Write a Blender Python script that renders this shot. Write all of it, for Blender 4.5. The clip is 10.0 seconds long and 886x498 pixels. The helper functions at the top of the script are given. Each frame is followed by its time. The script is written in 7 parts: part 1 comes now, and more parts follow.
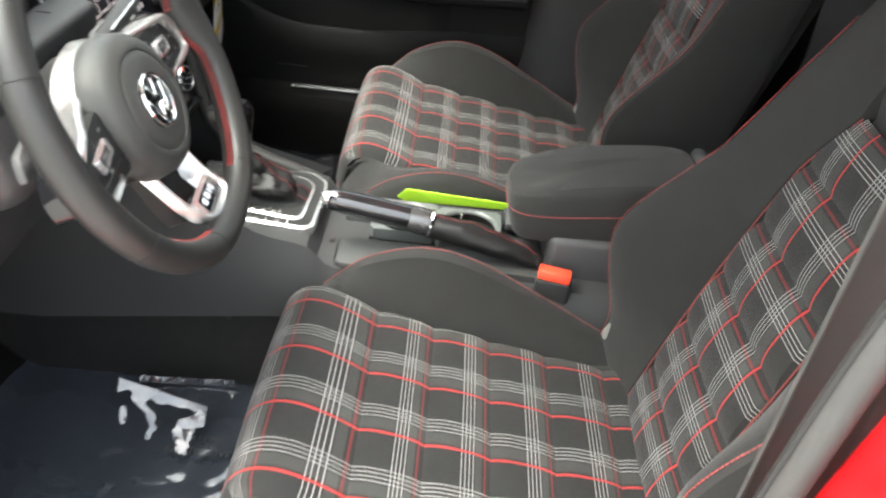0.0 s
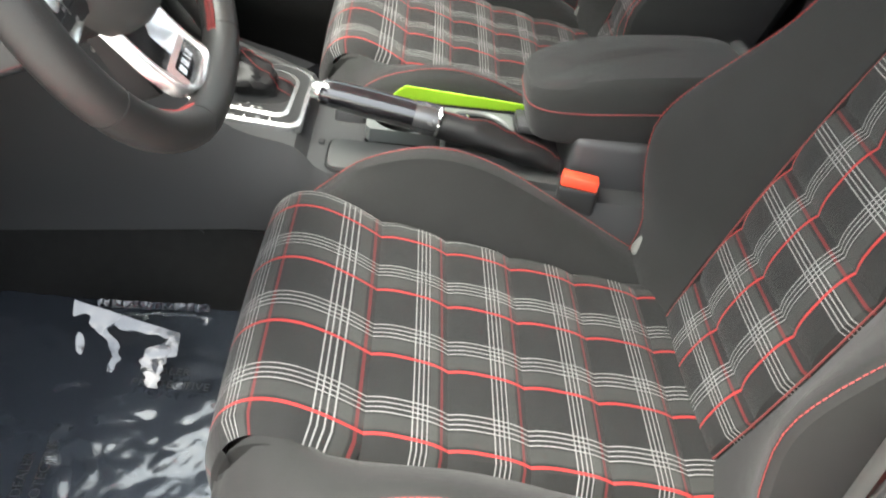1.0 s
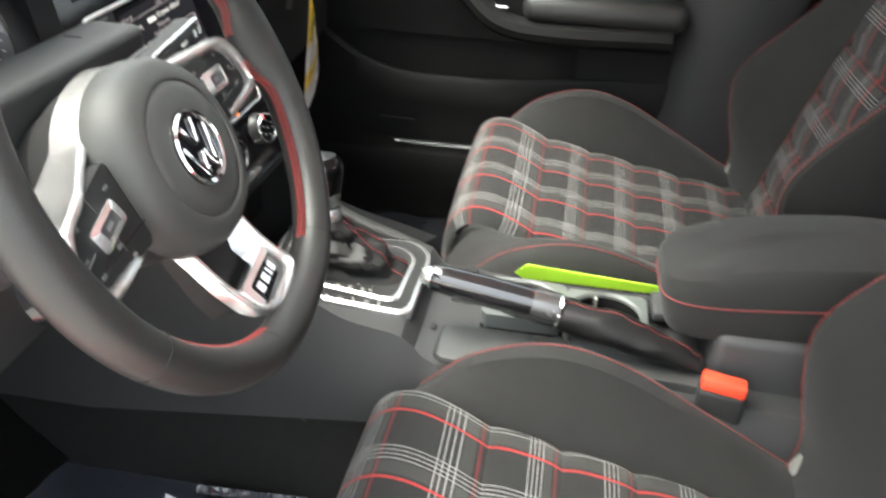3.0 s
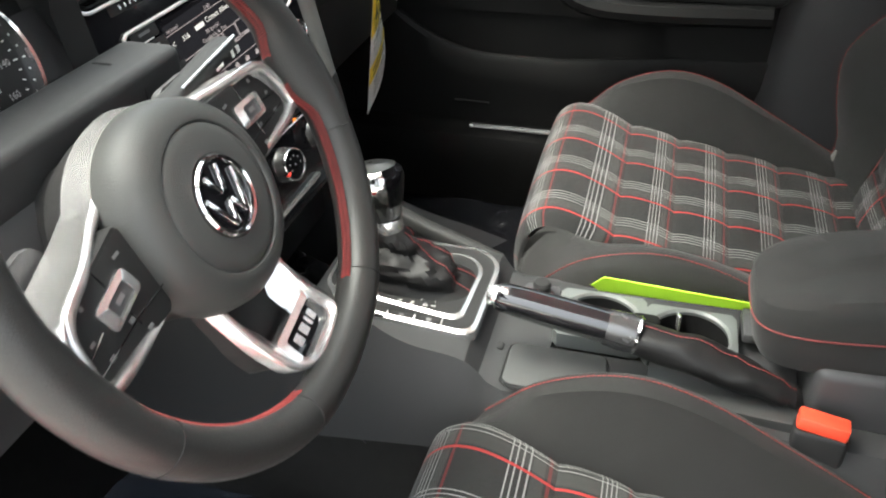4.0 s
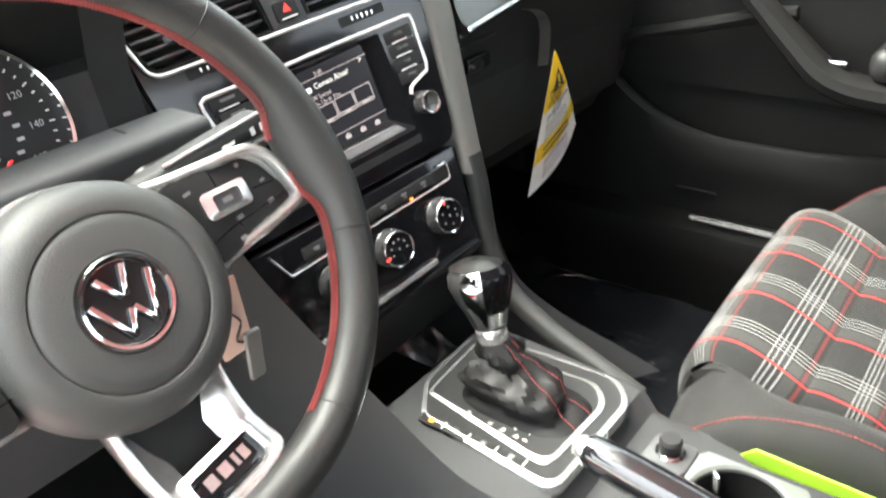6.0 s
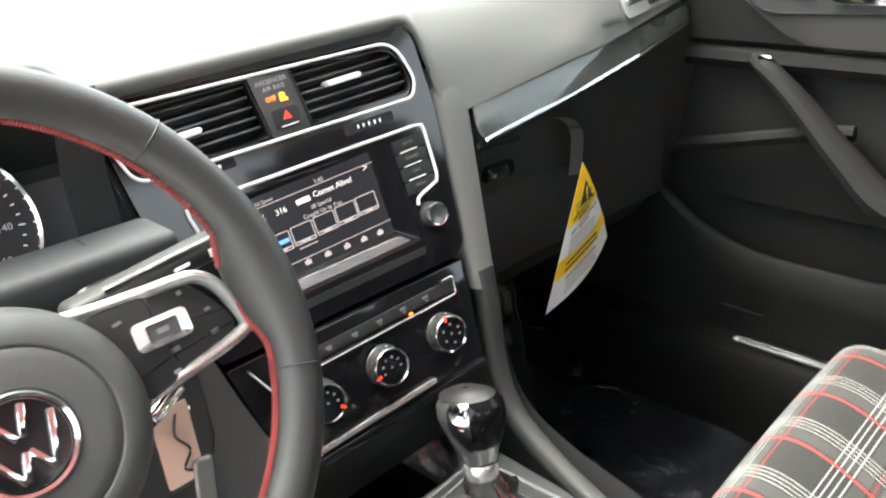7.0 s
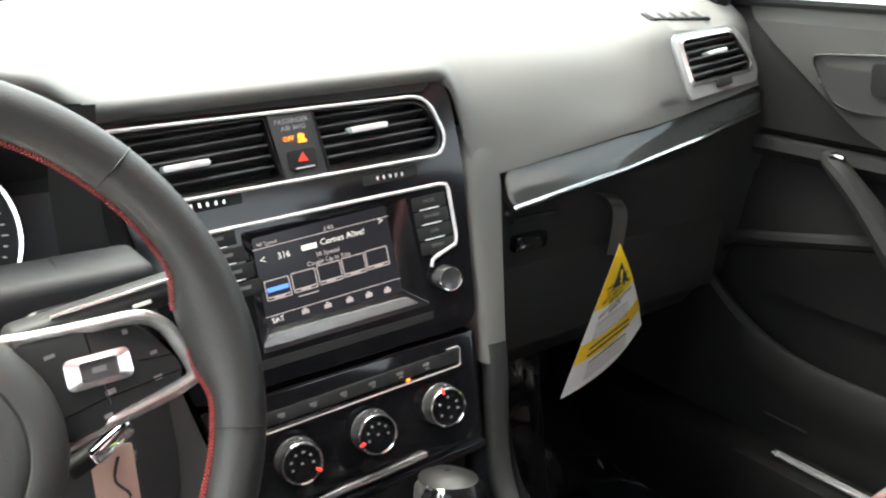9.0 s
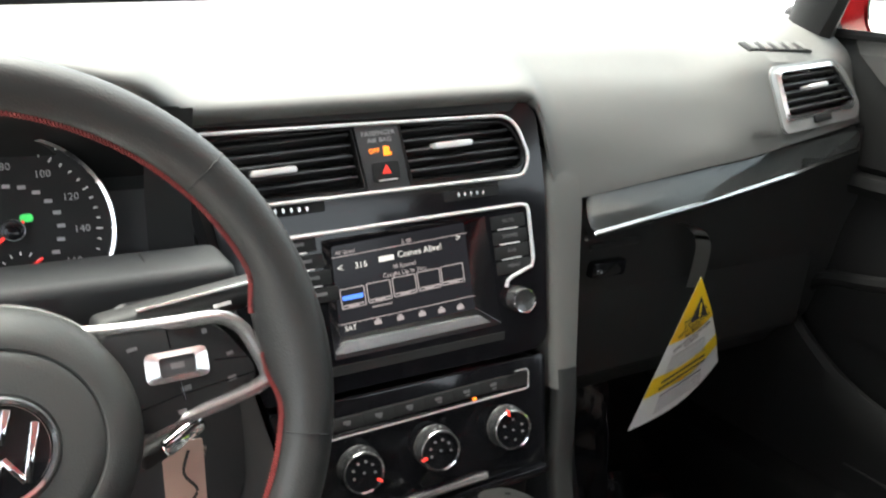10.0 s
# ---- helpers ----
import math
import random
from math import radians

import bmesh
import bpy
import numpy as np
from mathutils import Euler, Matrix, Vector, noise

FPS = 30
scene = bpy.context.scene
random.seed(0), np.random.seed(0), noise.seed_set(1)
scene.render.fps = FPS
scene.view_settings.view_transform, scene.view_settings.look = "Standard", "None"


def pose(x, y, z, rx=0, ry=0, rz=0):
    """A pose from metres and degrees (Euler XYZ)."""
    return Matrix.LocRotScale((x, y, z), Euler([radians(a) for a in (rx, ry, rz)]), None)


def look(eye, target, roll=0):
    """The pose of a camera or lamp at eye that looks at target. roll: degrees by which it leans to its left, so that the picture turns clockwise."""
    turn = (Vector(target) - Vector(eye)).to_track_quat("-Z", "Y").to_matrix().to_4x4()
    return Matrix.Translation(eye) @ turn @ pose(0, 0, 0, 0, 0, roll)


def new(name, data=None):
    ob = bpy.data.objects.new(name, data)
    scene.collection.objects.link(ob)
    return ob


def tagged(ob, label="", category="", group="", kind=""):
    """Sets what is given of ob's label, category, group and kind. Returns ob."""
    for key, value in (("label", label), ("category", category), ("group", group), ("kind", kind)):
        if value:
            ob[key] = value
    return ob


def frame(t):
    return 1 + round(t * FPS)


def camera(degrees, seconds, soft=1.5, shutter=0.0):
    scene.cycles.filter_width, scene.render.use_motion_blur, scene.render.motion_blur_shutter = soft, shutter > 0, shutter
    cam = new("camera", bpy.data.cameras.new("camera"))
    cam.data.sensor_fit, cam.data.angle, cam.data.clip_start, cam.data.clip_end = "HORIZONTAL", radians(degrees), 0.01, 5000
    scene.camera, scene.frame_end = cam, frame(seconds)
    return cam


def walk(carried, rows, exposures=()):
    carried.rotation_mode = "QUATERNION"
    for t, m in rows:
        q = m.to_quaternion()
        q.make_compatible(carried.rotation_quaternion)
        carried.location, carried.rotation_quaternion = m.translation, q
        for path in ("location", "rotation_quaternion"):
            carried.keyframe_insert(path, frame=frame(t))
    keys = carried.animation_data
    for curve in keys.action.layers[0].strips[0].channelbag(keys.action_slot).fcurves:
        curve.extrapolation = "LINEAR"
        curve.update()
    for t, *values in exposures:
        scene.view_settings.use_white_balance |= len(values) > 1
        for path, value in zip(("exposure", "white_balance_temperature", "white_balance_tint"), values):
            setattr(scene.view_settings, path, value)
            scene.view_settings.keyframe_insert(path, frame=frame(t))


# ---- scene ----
cam = camera(57.2, 10.0, soft=2.0, shutter=0.5)
PATH = [
    (0, (-1.116, -0.105, 1.094), (0.541, -0.128, -0.026), 6.3),
    (0.2, (-1.082, -0.089, 1.063), (0.583, -0.166, -0.043), 7.1),
    (0.5, (-1.048, -0.051, 1.013), (0.576, -0.17, -0.149), 8.3),
    (1, (-1.015, -0.033, 0.95), (0.563, -0.193, -0.268), 9.2),
    (1.5, (-1.0, -0.039, 0.934), (0.566, -0.234, -0.295), 9.3),
    (2, (-0.987, -0.023, 0.929), (0.571, -0.235, -0.307), 9.8),
    (2.2, (-0.991, -0.051, 0.931), (0.642, -0.146, -0.219), 6.9),
    (2.5, (-0.926, -0.034, 0.956), (0.758, -0.009, -0.123), 5.7),
    (3, (-0.878, -0.072, 0.977), (0.828, 0.178, -0.036), 2.9),
    (3.2, (-0.864, -0.078, 0.988), (0.834, 0.248, -0.017), 2.1),
    (4.3, (-0.737, -0.078, 1.004), (0.85, 0.39, -0.119), -1.4),
    (4.5, (-0.71, -0.1, 1.007), (0.896, 0.417, -0.066), -2.6),
    (5, (-0.638, -0.129, 0.974), (0.866, 0.758, -0.001), -6.1),
    (5.2, (-0.611, -0.154, 0.963), (0.828, 0.807, -0.039), -6.3),
    (6.3, (-0.512, -0.21, 0.965), (0.793, 1.009, 0.065), -5.2),
    (6.5, (-0.488, -0.207, 0.962), (0.798, 1.07, 0.116), -5.5),
    (7, (-0.44, -0.225, 0.981), (0.837, 1.093, 0.187), -3.6),
    (7.5, (-0.4, -0.226, 0.981), (0.832, 1.161, 0.232), -0.6),
    (8, (-0.372, -0.224, 0.982), (0.819, 1.197, 0.233), 1.3),
    (8.5, (-0.367, -0.221, 0.982), (0.838, 1.221, 0.299), 1.9),
    (9, (-0.363, -0.229, 0.977), (0.814, 1.24, 0.3), 2.2),
    (9.5, (-0.363, -0.229, 0.978), (0.716, 1.302, 0.277), 4.4),
    (10, (-0.363, -0.226, 0.981), (0.668, 1.358, 0.325), 4.4),
]
walk(cam, [(t, look(eye, target, roll)) for t, eye, target, roll in PATH], [(0, 3.4, 6650, 5), (2, 3.58, 6650, 5), (2.6, 3.72, 6650, 5), (3.1, 3.4, 6650, 5), (4.5, 3.2, 6650, 5), (5, 3.5, 6650, 5), (6.5, 4.12, 6650, 5), (8, 4.06, 6650, 5), (10, 3.35, 6650, 5)])

# ---------------------------------------------------------------- light
world = bpy.data.worlds.new("world")
scene.world = world
world.use_nodes = True
wn = world.node_tree.nodes
sky = wn.new("ShaderNodeTexSky")
sky.sky_type, sky.sun_disc = "NISHITA", False
sky.sun_elevation, sky.sun_rotation = radians(66), radians(-20)
sky.air_density, sky.dust_density, sky.ozone_density = 1.0, 6.0, 1.0
haze = wn.new("ShaderNodeHueSaturation")
haze.inputs["Saturation"].default_value = 0.4
world.node_tree.links.new(sky.outputs[0], haze.inputs["Color"])
world.node_tree.links.new(haze.outputs[0], wn["Background"].inputs[0])
wn["Background"].inputs[1].default_value = 0.15
sun = new("sun", bpy.data.lights.new("sun", "SUN"))
sun.data.energy, sun.data.angle, sun.data.color = 0.8, radians(32), (1.0, 0.99, 0.97)
sun.matrix_basis = look((-0.75, 1.9, 4.7), (0, 0, 0))


# ---------------------------------------------------------------- materials
def mat(name, colour=(0.5, 0.5, 0.5), rough=0.5, metal=0.0, grain=0.0, grain_scale=800.0, vary=0.12, vary_scale=9.0,
        coat=0.0, sheen=0.0, emit=None, power=0.0, spec=0.5, kind="NOISE"):
    """A procedural surface: colour that varies at a large and a small scale, uneven gloss and a fine relief."""
    m = bpy.data.materials.new(name)
    m.use_nodes = True
    nt = m.node_tree
    n, link = nt.nodes, nt.links.new
    b = n["Principled BSDF"]
    b.inputs["Base Color"].default_value = (*colour, 1)
    b.inputs["Roughness"].default_value, b.inputs["Metallic"].default_value = rough, metal
    b.inputs["Coat Weight"].default_value, b.inputs["Sheen Weight"].default_value = coat, sheen
    b.inputs["Sheen Roughness"].default_value = 0.4
    b.inputs["Specular IOR Level"].default_value = spec
    if emit:
        b.inputs["Emission Color"].default_value, b.inputs["Emission Strength"].default_value = (*emit, 1), power
    tc = n.new("ShaderNodeTexCoord")
    if vary:
        big = n.new("ShaderNodeTexNoise")
        big.inputs["Scale"].default_value, big.inputs["Detail"].default_value = vary_scale, 5
        link(tc.outputs["Object"], big.inputs["Vector"])
        mix = n.new("ShaderNodeMix")
        mix.data_type = "RGBA"
        mix.inputs[6].default_value = (*[c * (1 - vary) for c in colour], 1)
        mix.inputs[7].default_value = (*[min(1, c * (1 + vary)) for c in colour], 1)
        link(big.outputs[0], mix.inputs[0])
        link(mix.outputs[2], b.inputs["Base Color"])
        ramp = n.new("ShaderNodeMapRange")
        ramp.inputs[3].default_value, ramp.inputs[4].default_value = max(0.02, rough * 0.85), min(1, rough * 1.15)
        link(big.outputs[0], ramp.inputs[0])
        link(ramp.outputs[0], b.inputs["Roughness"])
    if grain:
        if kind == "VORONOI":
            fine = n.new("ShaderNodeTexVoronoi")
            fine.feature = "DISTANCE_TO_EDGE"
        else:
            fine = n.new("ShaderNodeTexNoise")
            fine.inputs["Detail"].default_value = 2
        fine.inputs["Scale"].default_value = grain_scale
        link(tc.outputs["Object"], fine.inputs["Vector"])
        bump = n.new("ShaderNodeBump")
        bump.inputs["Strength"].default_value, bump.inputs["Distance"].default_value = grain, 0.0006
        link(fine.outputs[0], bump.inputs["Height"])
        link(bump.outputs[0], b.inputs["Normal"])
    return m


def cloth(name, plaid, value):
    """Woven seat cloth; plaid: tartan of white, grey and red threads laid out by the UV map, in metres."""
    m = bpy.data.materials.new(name)
    m.use_nodes = True
    nt = m.node_tree
    n, link = nt.nodes, nt.links.new
    b = n["Principled BSDF"]
    b.inputs["Roughness"].default_value = 0.85
    b.inputs["Sheen Weight"].default_value, b.inputs["Sheen Roughness"].default_value = 0.06, 0.5
    b.inputs["Specular IOR Level"].default_value = 0.25
    uv = n.new("ShaderNodeUVMap")
    sep = n.new("ShaderNodeSeparateXYZ")
    link(uv.outputs[0], sep.inputs[0])

    def calc(op, a, c=None, clamp=False):
        k = n.new("ShaderNodeMath")
        k.operation, k.use_clamp = op, clamp
        for i, v in enumerate((a, c)):
            if v is None:
                continue
            if isinstance(v, (int, float)):
                k.inputs[i].default_value = v
            else:
                link(v, k.inputs[i])
        return k.outputs[0]

    def blend(f, a, c):
        k = n.new("ShaderNodeMix")
        k.data_type = "RGBA"
        link(f, k.inputs[0])
        for i, v in ((6, a), (7, c)):
            if isinstance(v, tuple):
                k.inputs[i].default_value = (*v, 1)
            else:
                link(v, k.inputs[i])
        return k.outputs[2]

    u, v = sep.outputs[0], sep.outputs[1]
    # twill: fine diagonal ribs, about a millimetre apart
    diag = calc("SINE", calc("MULTIPLY", calc("ADD", u, v), 4200.0))
    across = calc("SINE", calc("MULTIPLY", calc("SUBTRACT", u, v), 4200.0))
    weave = calc("MULTIPLY", calc("ADD", calc("MULTIPLY", diag, across), 1.0), 0.5)
    blotch = n.new("ShaderNodeTexNoise")
    blotch.inputs["Scale"].default_value, blotch.inputs["Detail"].default_value = 25, 6
    link(uv.outputs[0], blotch.inputs["Vector"])
    base = blend(weave, (0.0085, 0.0083, 0.0080), (0.0165, 0.0162, 0.0156))
    fleck = n.new("ShaderNodeTexNoise")
    fleck.inputs["Scale"].default_value, fleck.inputs["Detail"].default_value = 900, 3
    link(uv.outputs[0], fleck.inputs["Vector"])
    base = blend(calc("MULTIPLY", calc("SUBTRACT", fleck.outputs[0], 0.3), 2.0, True), (0.0105, 0.0105, 0.010), base)
    if plaid:
        def band(f, lo, hi):
            soft = 0.007
            up = calc("MULTIPLY", calc("SUBTRACT", f, lo), 1 / soft, True)
            down = calc("MULTIPLY", calc("SUBTRACT", hi, f), 1 / soft, True)
            return calc("MULTIPLY", up, down)

        def threads(c, shift, grey_to, white_from):
            f = calc("FRACT", calc("ADD", calc("DIVIDE", c, 0.1), 50.04 - shift))
            red = band(f, 0.018, 0.060)
            grey = band(f, 0.085, grey_to)
            white = None
            for k in range(4):
                at = white_from + 0.060 * k
                one = band(f, at, at + 0.020)
                white = one if white is None else calc("MAXIMUM", white, one)
            return red, grey, white

        ru, gu, wu = threads(u, 0.0, 0.265, 0.285)
        rv, gv, wv = threads(v, 0.095, 0.200, 0.212)
        grey = calc("MULTIPLY", calc("ADD", gu, gv), 0.38, True)
        dash = calc("ADD", calc("MULTIPLY", weave, 0.5), 0.5)
        col = blend(grey, base, (0.057, 0.060, 0.055))
        col = blend(calc("MULTIPLY", rv, 0.42), col, (0.22, 0.016, 0.016))
        col = blend(calc("MULTIPLY", calc("MAXIMUM", wu, wv), dash), col, (0.34, 0.34, 0.33))
        col = blend(calc("MULTIPLY", ru, 0.9), col, (0.36, 0.028, 0.025))
    else:
        col = base
    col2 = n.new("ShaderNodeHueSaturation")
    link(col, col2.inputs["Color"])
    link(calc("ADD", calc("MULTIPLY", blotch.outputs[0], 0.35), value), col2.inputs["Value"])
    link(col2.outputs[0], b.inputs["Base Color"])
    bump = n.new("ShaderNodeBump")
    bump.inputs["Strength"].default_value, bump.inputs["Distance"].default_value = 0.35, 0.0004
    link(weave, bump.inputs["Height"])
    link(bump.outputs[0], b.inputs["Normal"])
    return m


def clear_glass(name, colour, rough=0.0, thick=True):
    m = bpy.data.materials.new(name)
    m.use_nodes = True
    if not thick:
        n, link = m.node_tree.nodes, m.node_tree.links.new
        clear, gloss, mix, fres = n.new("ShaderNodeBsdfTransparent"), n.new("ShaderNodeBsdfGlossy"), n.new("ShaderNodeMixShader"), n.new("ShaderNodeFresnel")
        clear.inputs[0].default_value = (*colour, 1)
        gloss.inputs["Roughness"].default_value = 0.01
        fres.inputs[0].default_value = 1.45
        link(fres.outputs[0], mix.inputs[0])
        link(clear.outputs[0], mix.inputs[1])
        link(gloss.outputs[0], mix.inputs[2])
        link(mix.outputs[0], n["Material Output"].inputs[0])
        return m
    b = m.node_tree.nodes["Principled BSDF"]
    b.inputs["Base Color"].default_value = (*colour, 1)
    b.inputs["Transmission Weight"].default_value, b.inputs["Roughness"].default_value = 1.0, rough
    b.inputs["IOR"].default_value = 1.45
    return m


def film_material(name, rough=1.0):
    """Thin, creased protective plastic over dark carpet."""
    m = mat(name, (0.024, 0.029, 0.037), 0.15, vary=0.3, vary_scale=14, spec=0.8, coat=0.5)
    nt = m.node_tree
    n, link = nt.nodes, nt.links.new
    tc = n.new("ShaderNodeTexCoord")
    bump = None
    for scale, dist, strength in ((16, 0.012, 0.5), (60, 0.004, 0.45), (180, 0.0012, 0.3)):
        t = n.new("ShaderNodeTexNoise")
        t.inputs["Scale"].default_value, t.inputs["Detail"].default_value = scale, 3
        t.inputs["Distortion"].default_value = 1.2
        link(tc.outputs["Object"], t.inputs["Vector"])
        k = n.new("ShaderNodeBump")
        k.inputs["Strength"].default_value, k.inputs["Distance"].default_value = strength * rough, dist
        link(t.outputs[0], k.inputs["Height"])
        if bump:
            link(bump.outputs[0], k.inputs["Normal"])
        bump = k
    link(bump.outputs[0], n["Principled BSDF"].inputs["Normal"])
    return m


SOFT = mat("soft_touch_plastic", (0.050, 0.050, 0.047), 0.52, grain=0.5, grain_scale=900, vary=0.1)
# The pad's grey is lifted to carry the windscreen glare lying on it.
GLAREPAD = mat("glare_grey_dash_skin", (0.096, 0.096, 0.090), 0.55, grain=0.5, grain_scale=900, vary=0.08, spec=0.3)
# Near-black: the shade on the passenger door is put into the plastic's colour.
DOORSHADE = mat("shaded_door_plastic", (0.0075, 0.0074, 0.0072), 0.62, grain=0.45, grain_scale=1100, vary=0.15, spec=0.09)
CUPTRIM = mat("cup_trim", (0.085, 0.092, 0.088), 0.42, grain=0.3, grain_scale=1000, vary=0.1)
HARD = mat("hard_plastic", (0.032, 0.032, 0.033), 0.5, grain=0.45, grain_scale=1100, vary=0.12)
DARK = mat("black_plastic", (0.017, 0.017, 0.017), 0.5, grain=0.3, grain_scale=1000, vary=0.15, spec=0.15)
CONSKIN = mat("console_plastic", (0.028, 0.0285, 0.0290), 0.6, grain=0.4, grain_scale=1000, vary=0.12, spec=0.2)
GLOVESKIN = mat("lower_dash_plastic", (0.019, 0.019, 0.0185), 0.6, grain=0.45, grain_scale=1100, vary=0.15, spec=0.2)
# Driver's pillar only: light from the open door is put into this paler grey.
LITPILLAR = mat("lit_pillar_plastic", (0.105, 0.105, 0.10), 0.6, grain=0.4, grain_scale=900, vary=0.1)
SEALSKIN = mat("grey_seal_rubber", (0.028, 0.028, 0.027), 0.6, grain=0.3, vary=0.2, spec=0.3)
WELL = mat("rubber_well", (0.005, 0.005, 0.005), 0.7, grain=0.3, vary=0.2, spec=0.1)
TRAYSKIN = mat("tray_plastic", (0.028, 0.0295, 0.0285), 0.55, grain=0.3, grain_scale=1000, vary=0.1)
# Lower rail: same skin as the pad, its shade put into a darker colour.
RAILSHADE = mat("shaded_rail_skin", (0.022, 0.0222, 0.0215), 0.6, grain=0.5, grain_scale=900, vary=0.1, spec=0.22)
SMOKE = mat("smoked_metal", (0.10, 0.10, 0.10), 0.26, 0.7, vary=0.1, vary_scale=60)
GLOSS = mat("piano_black", (0.006, 0.006, 0.007), 0.09, vary=0.25, vary_scale=30, coat=0.05, spec=0.30)
GREYGLOSS = mat("grey_gloss_trim", (0.060, 0.064, 0.062), 0.10, vary=0.08, vary_scale=40, coat=1.0)
PLATE = mat("satin_grey_trim", (0.29, 0.295, 0.285), 0.3, vary=0.08, vary_scale=40, metal=0.4)
BRIGHT = mat("polished_trim", (0.84, 0.84, 0.83), 0.21, 0.88, vary=0.12, vary_scale=25)
GRIP = mat("grip_gloss", (0.008, 0.008, 0.009), 0.14, vary=0.25, vary_scale=30, coat=1.0, grain=0.6, grain_scale=60)
KNOBMETAL = mat("knob_metal", (0.26, 0.26, 0.255), 0.3, 1.0, vary=0.08, vary_scale=60)
BOWL = mat("handle_bowl_grey", (0.018, 0.018, 0.018), 0.5, grain=0.3, vary=0.08, spec=0.2)
CHROME = mat("chrome", (0.82, 0.82, 0.82), 0.08, 1.0, vary=0.06, vary_scale=60)
SATIN = mat("satin_metal", (0.66, 0.66, 0.65), 0.26, 0.88, vary=0.08, vary_scale=60)
TRIMLINE = mat("bright_trim_line", (0.70, 0.70, 0.69), 0.36, 0.5, vary=0.06, vary_scale=60)
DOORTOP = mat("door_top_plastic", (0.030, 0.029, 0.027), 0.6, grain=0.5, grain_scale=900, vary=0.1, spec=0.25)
LEATHER = mat("leather", (0.0155, 0.0155, 0.015), 0.45, grain=0.35, grain_scale=420, vary=0.12, kind="VORONOI", spec=0.32)
BOOT = mat("boot_leather", (0.009, 0.0088, 0.0088), 0.5, grain=0.4, grain_scale=380, vary=0.2, kind="VORONOI", spec=0.2)
HUBMAT = mat("hub_plastic", (0.040, 0.041, 0.039), 0.48, grain=0.4, grain_scale=900, vary=0.08, spec=0.3)
THREAD = mat("red_thread", (0.20, 0.024, 0.022), 0.7, grain=0.6, grain_scale=2500, vary=0.25, vary_scale=200)
PIPING = mat("red_piping", (0.12, 0.018, 0.016), 0.75, grain=0.5, grain_scale=2500, vary=0.25, vary_scale=200)
PLAID, CLOTH = cloth("tartan_cloth", True, 0.52), cloth("black_seat_cloth", False, 0.78)
ARMCLOTH = cloth("grey_armrest_cloth", False, 1.25)
CARPET = mat("carpet", (0.011, 0.011, 0.0107), 0.95, grain=1.0, grain_scale=1500, vary=0.35, vary_scale=60, spec=0.08)
FILM = film_material("plastic_film", 0.2)
# Passenger's film: the footwell's shade is put into its near-black colour.
FILMSHADE = film_material("shaded_plastic_film", 0.5)
FILMSHADE.node_tree.nodes["Mix"].inputs[6].default_value, FILMSHADE.node_tree.nodes["Mix"].inputs[7].default_value = (0.003, 0.003, 0.004, 1), (0.007, 0.0075, 0.009, 1)
FOLDED = film_material("taut_plastic_film", 0.55)
HEADLINER = mat("headliner_cloth", (0.55, 0.545, 0.53), 0.95, grain=0.5, grain_scale=900)
REDPAINT = mat("red_car_paint", (0.50, 0.012, 0.016), 0.25, vary=0.05, coat=1.0)
ORANGE = mat("orange_red_plastic", (0.72, 0.065, 0.03), 0.4, vary=0.08)
LIME = mat("lime_green_card", (0.54, 0.95, 0.05), 0.6, vary=0.05)
YELLOW = mat("yellow_print", (0.85, 0.62, 0.02), 0.55, vary=0.05)
PAPER = mat("white_card", (0.75, 0.76, 0.75), 0.6, vary=0.05)
BLACKINK = mat("black_ink", (0.02, 0.02, 0.02), 0.7, vary=0.0)
GREYINK = mat("grey_ink", (0.30, 0.30, 0.30), 0.7, vary=0.0)
WHITEINK = mat("white_print", (0.60, 0.60, 0.58), 0.6, vary=0.0)
DIMINK = mat("dim_white_print", (0.11, 0.11, 0.11), 0.6, vary=0.0)
TAGBROWN = mat("brown_paper_tag", (0.56, 0.40, 0.33), 0.8, grain=0.3, vary=0.1, vary_scale=50)
FOBGREY = mat("grey_key_plastic", (0.13, 0.13, 0.12), 0.5)
REDMARK = mat("red_pointer", (0.75, 0.03, 0.02), 0.4, emit=(1.0, 0.05, 0.03), power=0.04, vary=0)
AMBER = mat("amber_light", (0.8, 0.25, 0.02), 0.4, emit=(1.0, 0.20, 0.015), power=0.22, vary=0)
GREENLAMP = mat("green_light", (0.05, 0.5, 0.1), 0.4, emit=(0.05, 0.7, 0.15), power=0.06, vary=0)
REDLAMP = mat("hazard_red", (0.6, 0.03, 0.02), 0.4, emit=(1, 0.05, 0.03), power=0.05, vary=0)
LCD = mat("display_glow", (0.006, 0.006, 0.007), 0.18, emit=(0.50, 0.48, 0.58), power=0.004, vary=0, spec=0.2)
LCDTEXT = mat("display_text", (0.1, 0.1, 0.1), 0.3, emit=(1.0, 0.95, 0.9), power=0.11, vary=0)
LCDDIM = mat("display_dim", (0.1, 0.1, 0.1), 0.3, emit=(0.75, 0.62, 0.62), power=0.06, vary=0)
LCDBLUE = mat("display_blue", (0.02, 0.05, 0.2), 0.3, emit=(0.08, 0.22, 0.9), power=0.2, vary=0)
NEEDLE = mat("red_needle", (0.7, 0.02, 0.02), 0.4, emit=(1, 0.04, 0.03), power=0.1, vary=0)
ASPHALT = mat("pale_concrete", (0.42, 0.41, 0.385), 0.9, grain=0.8, grain_scale=150, vary=0.3, vary_scale=3)
WHITEPAINT = mat("white_car_paint", (0.78, 0.78, 0.77), 0.25, vary=0.03, coat=1.0)
GREYPAINT = mat("grey_car_paint", (0.22, 0.22, 0.23), 0.28, vary=0.04, coat=1.0)
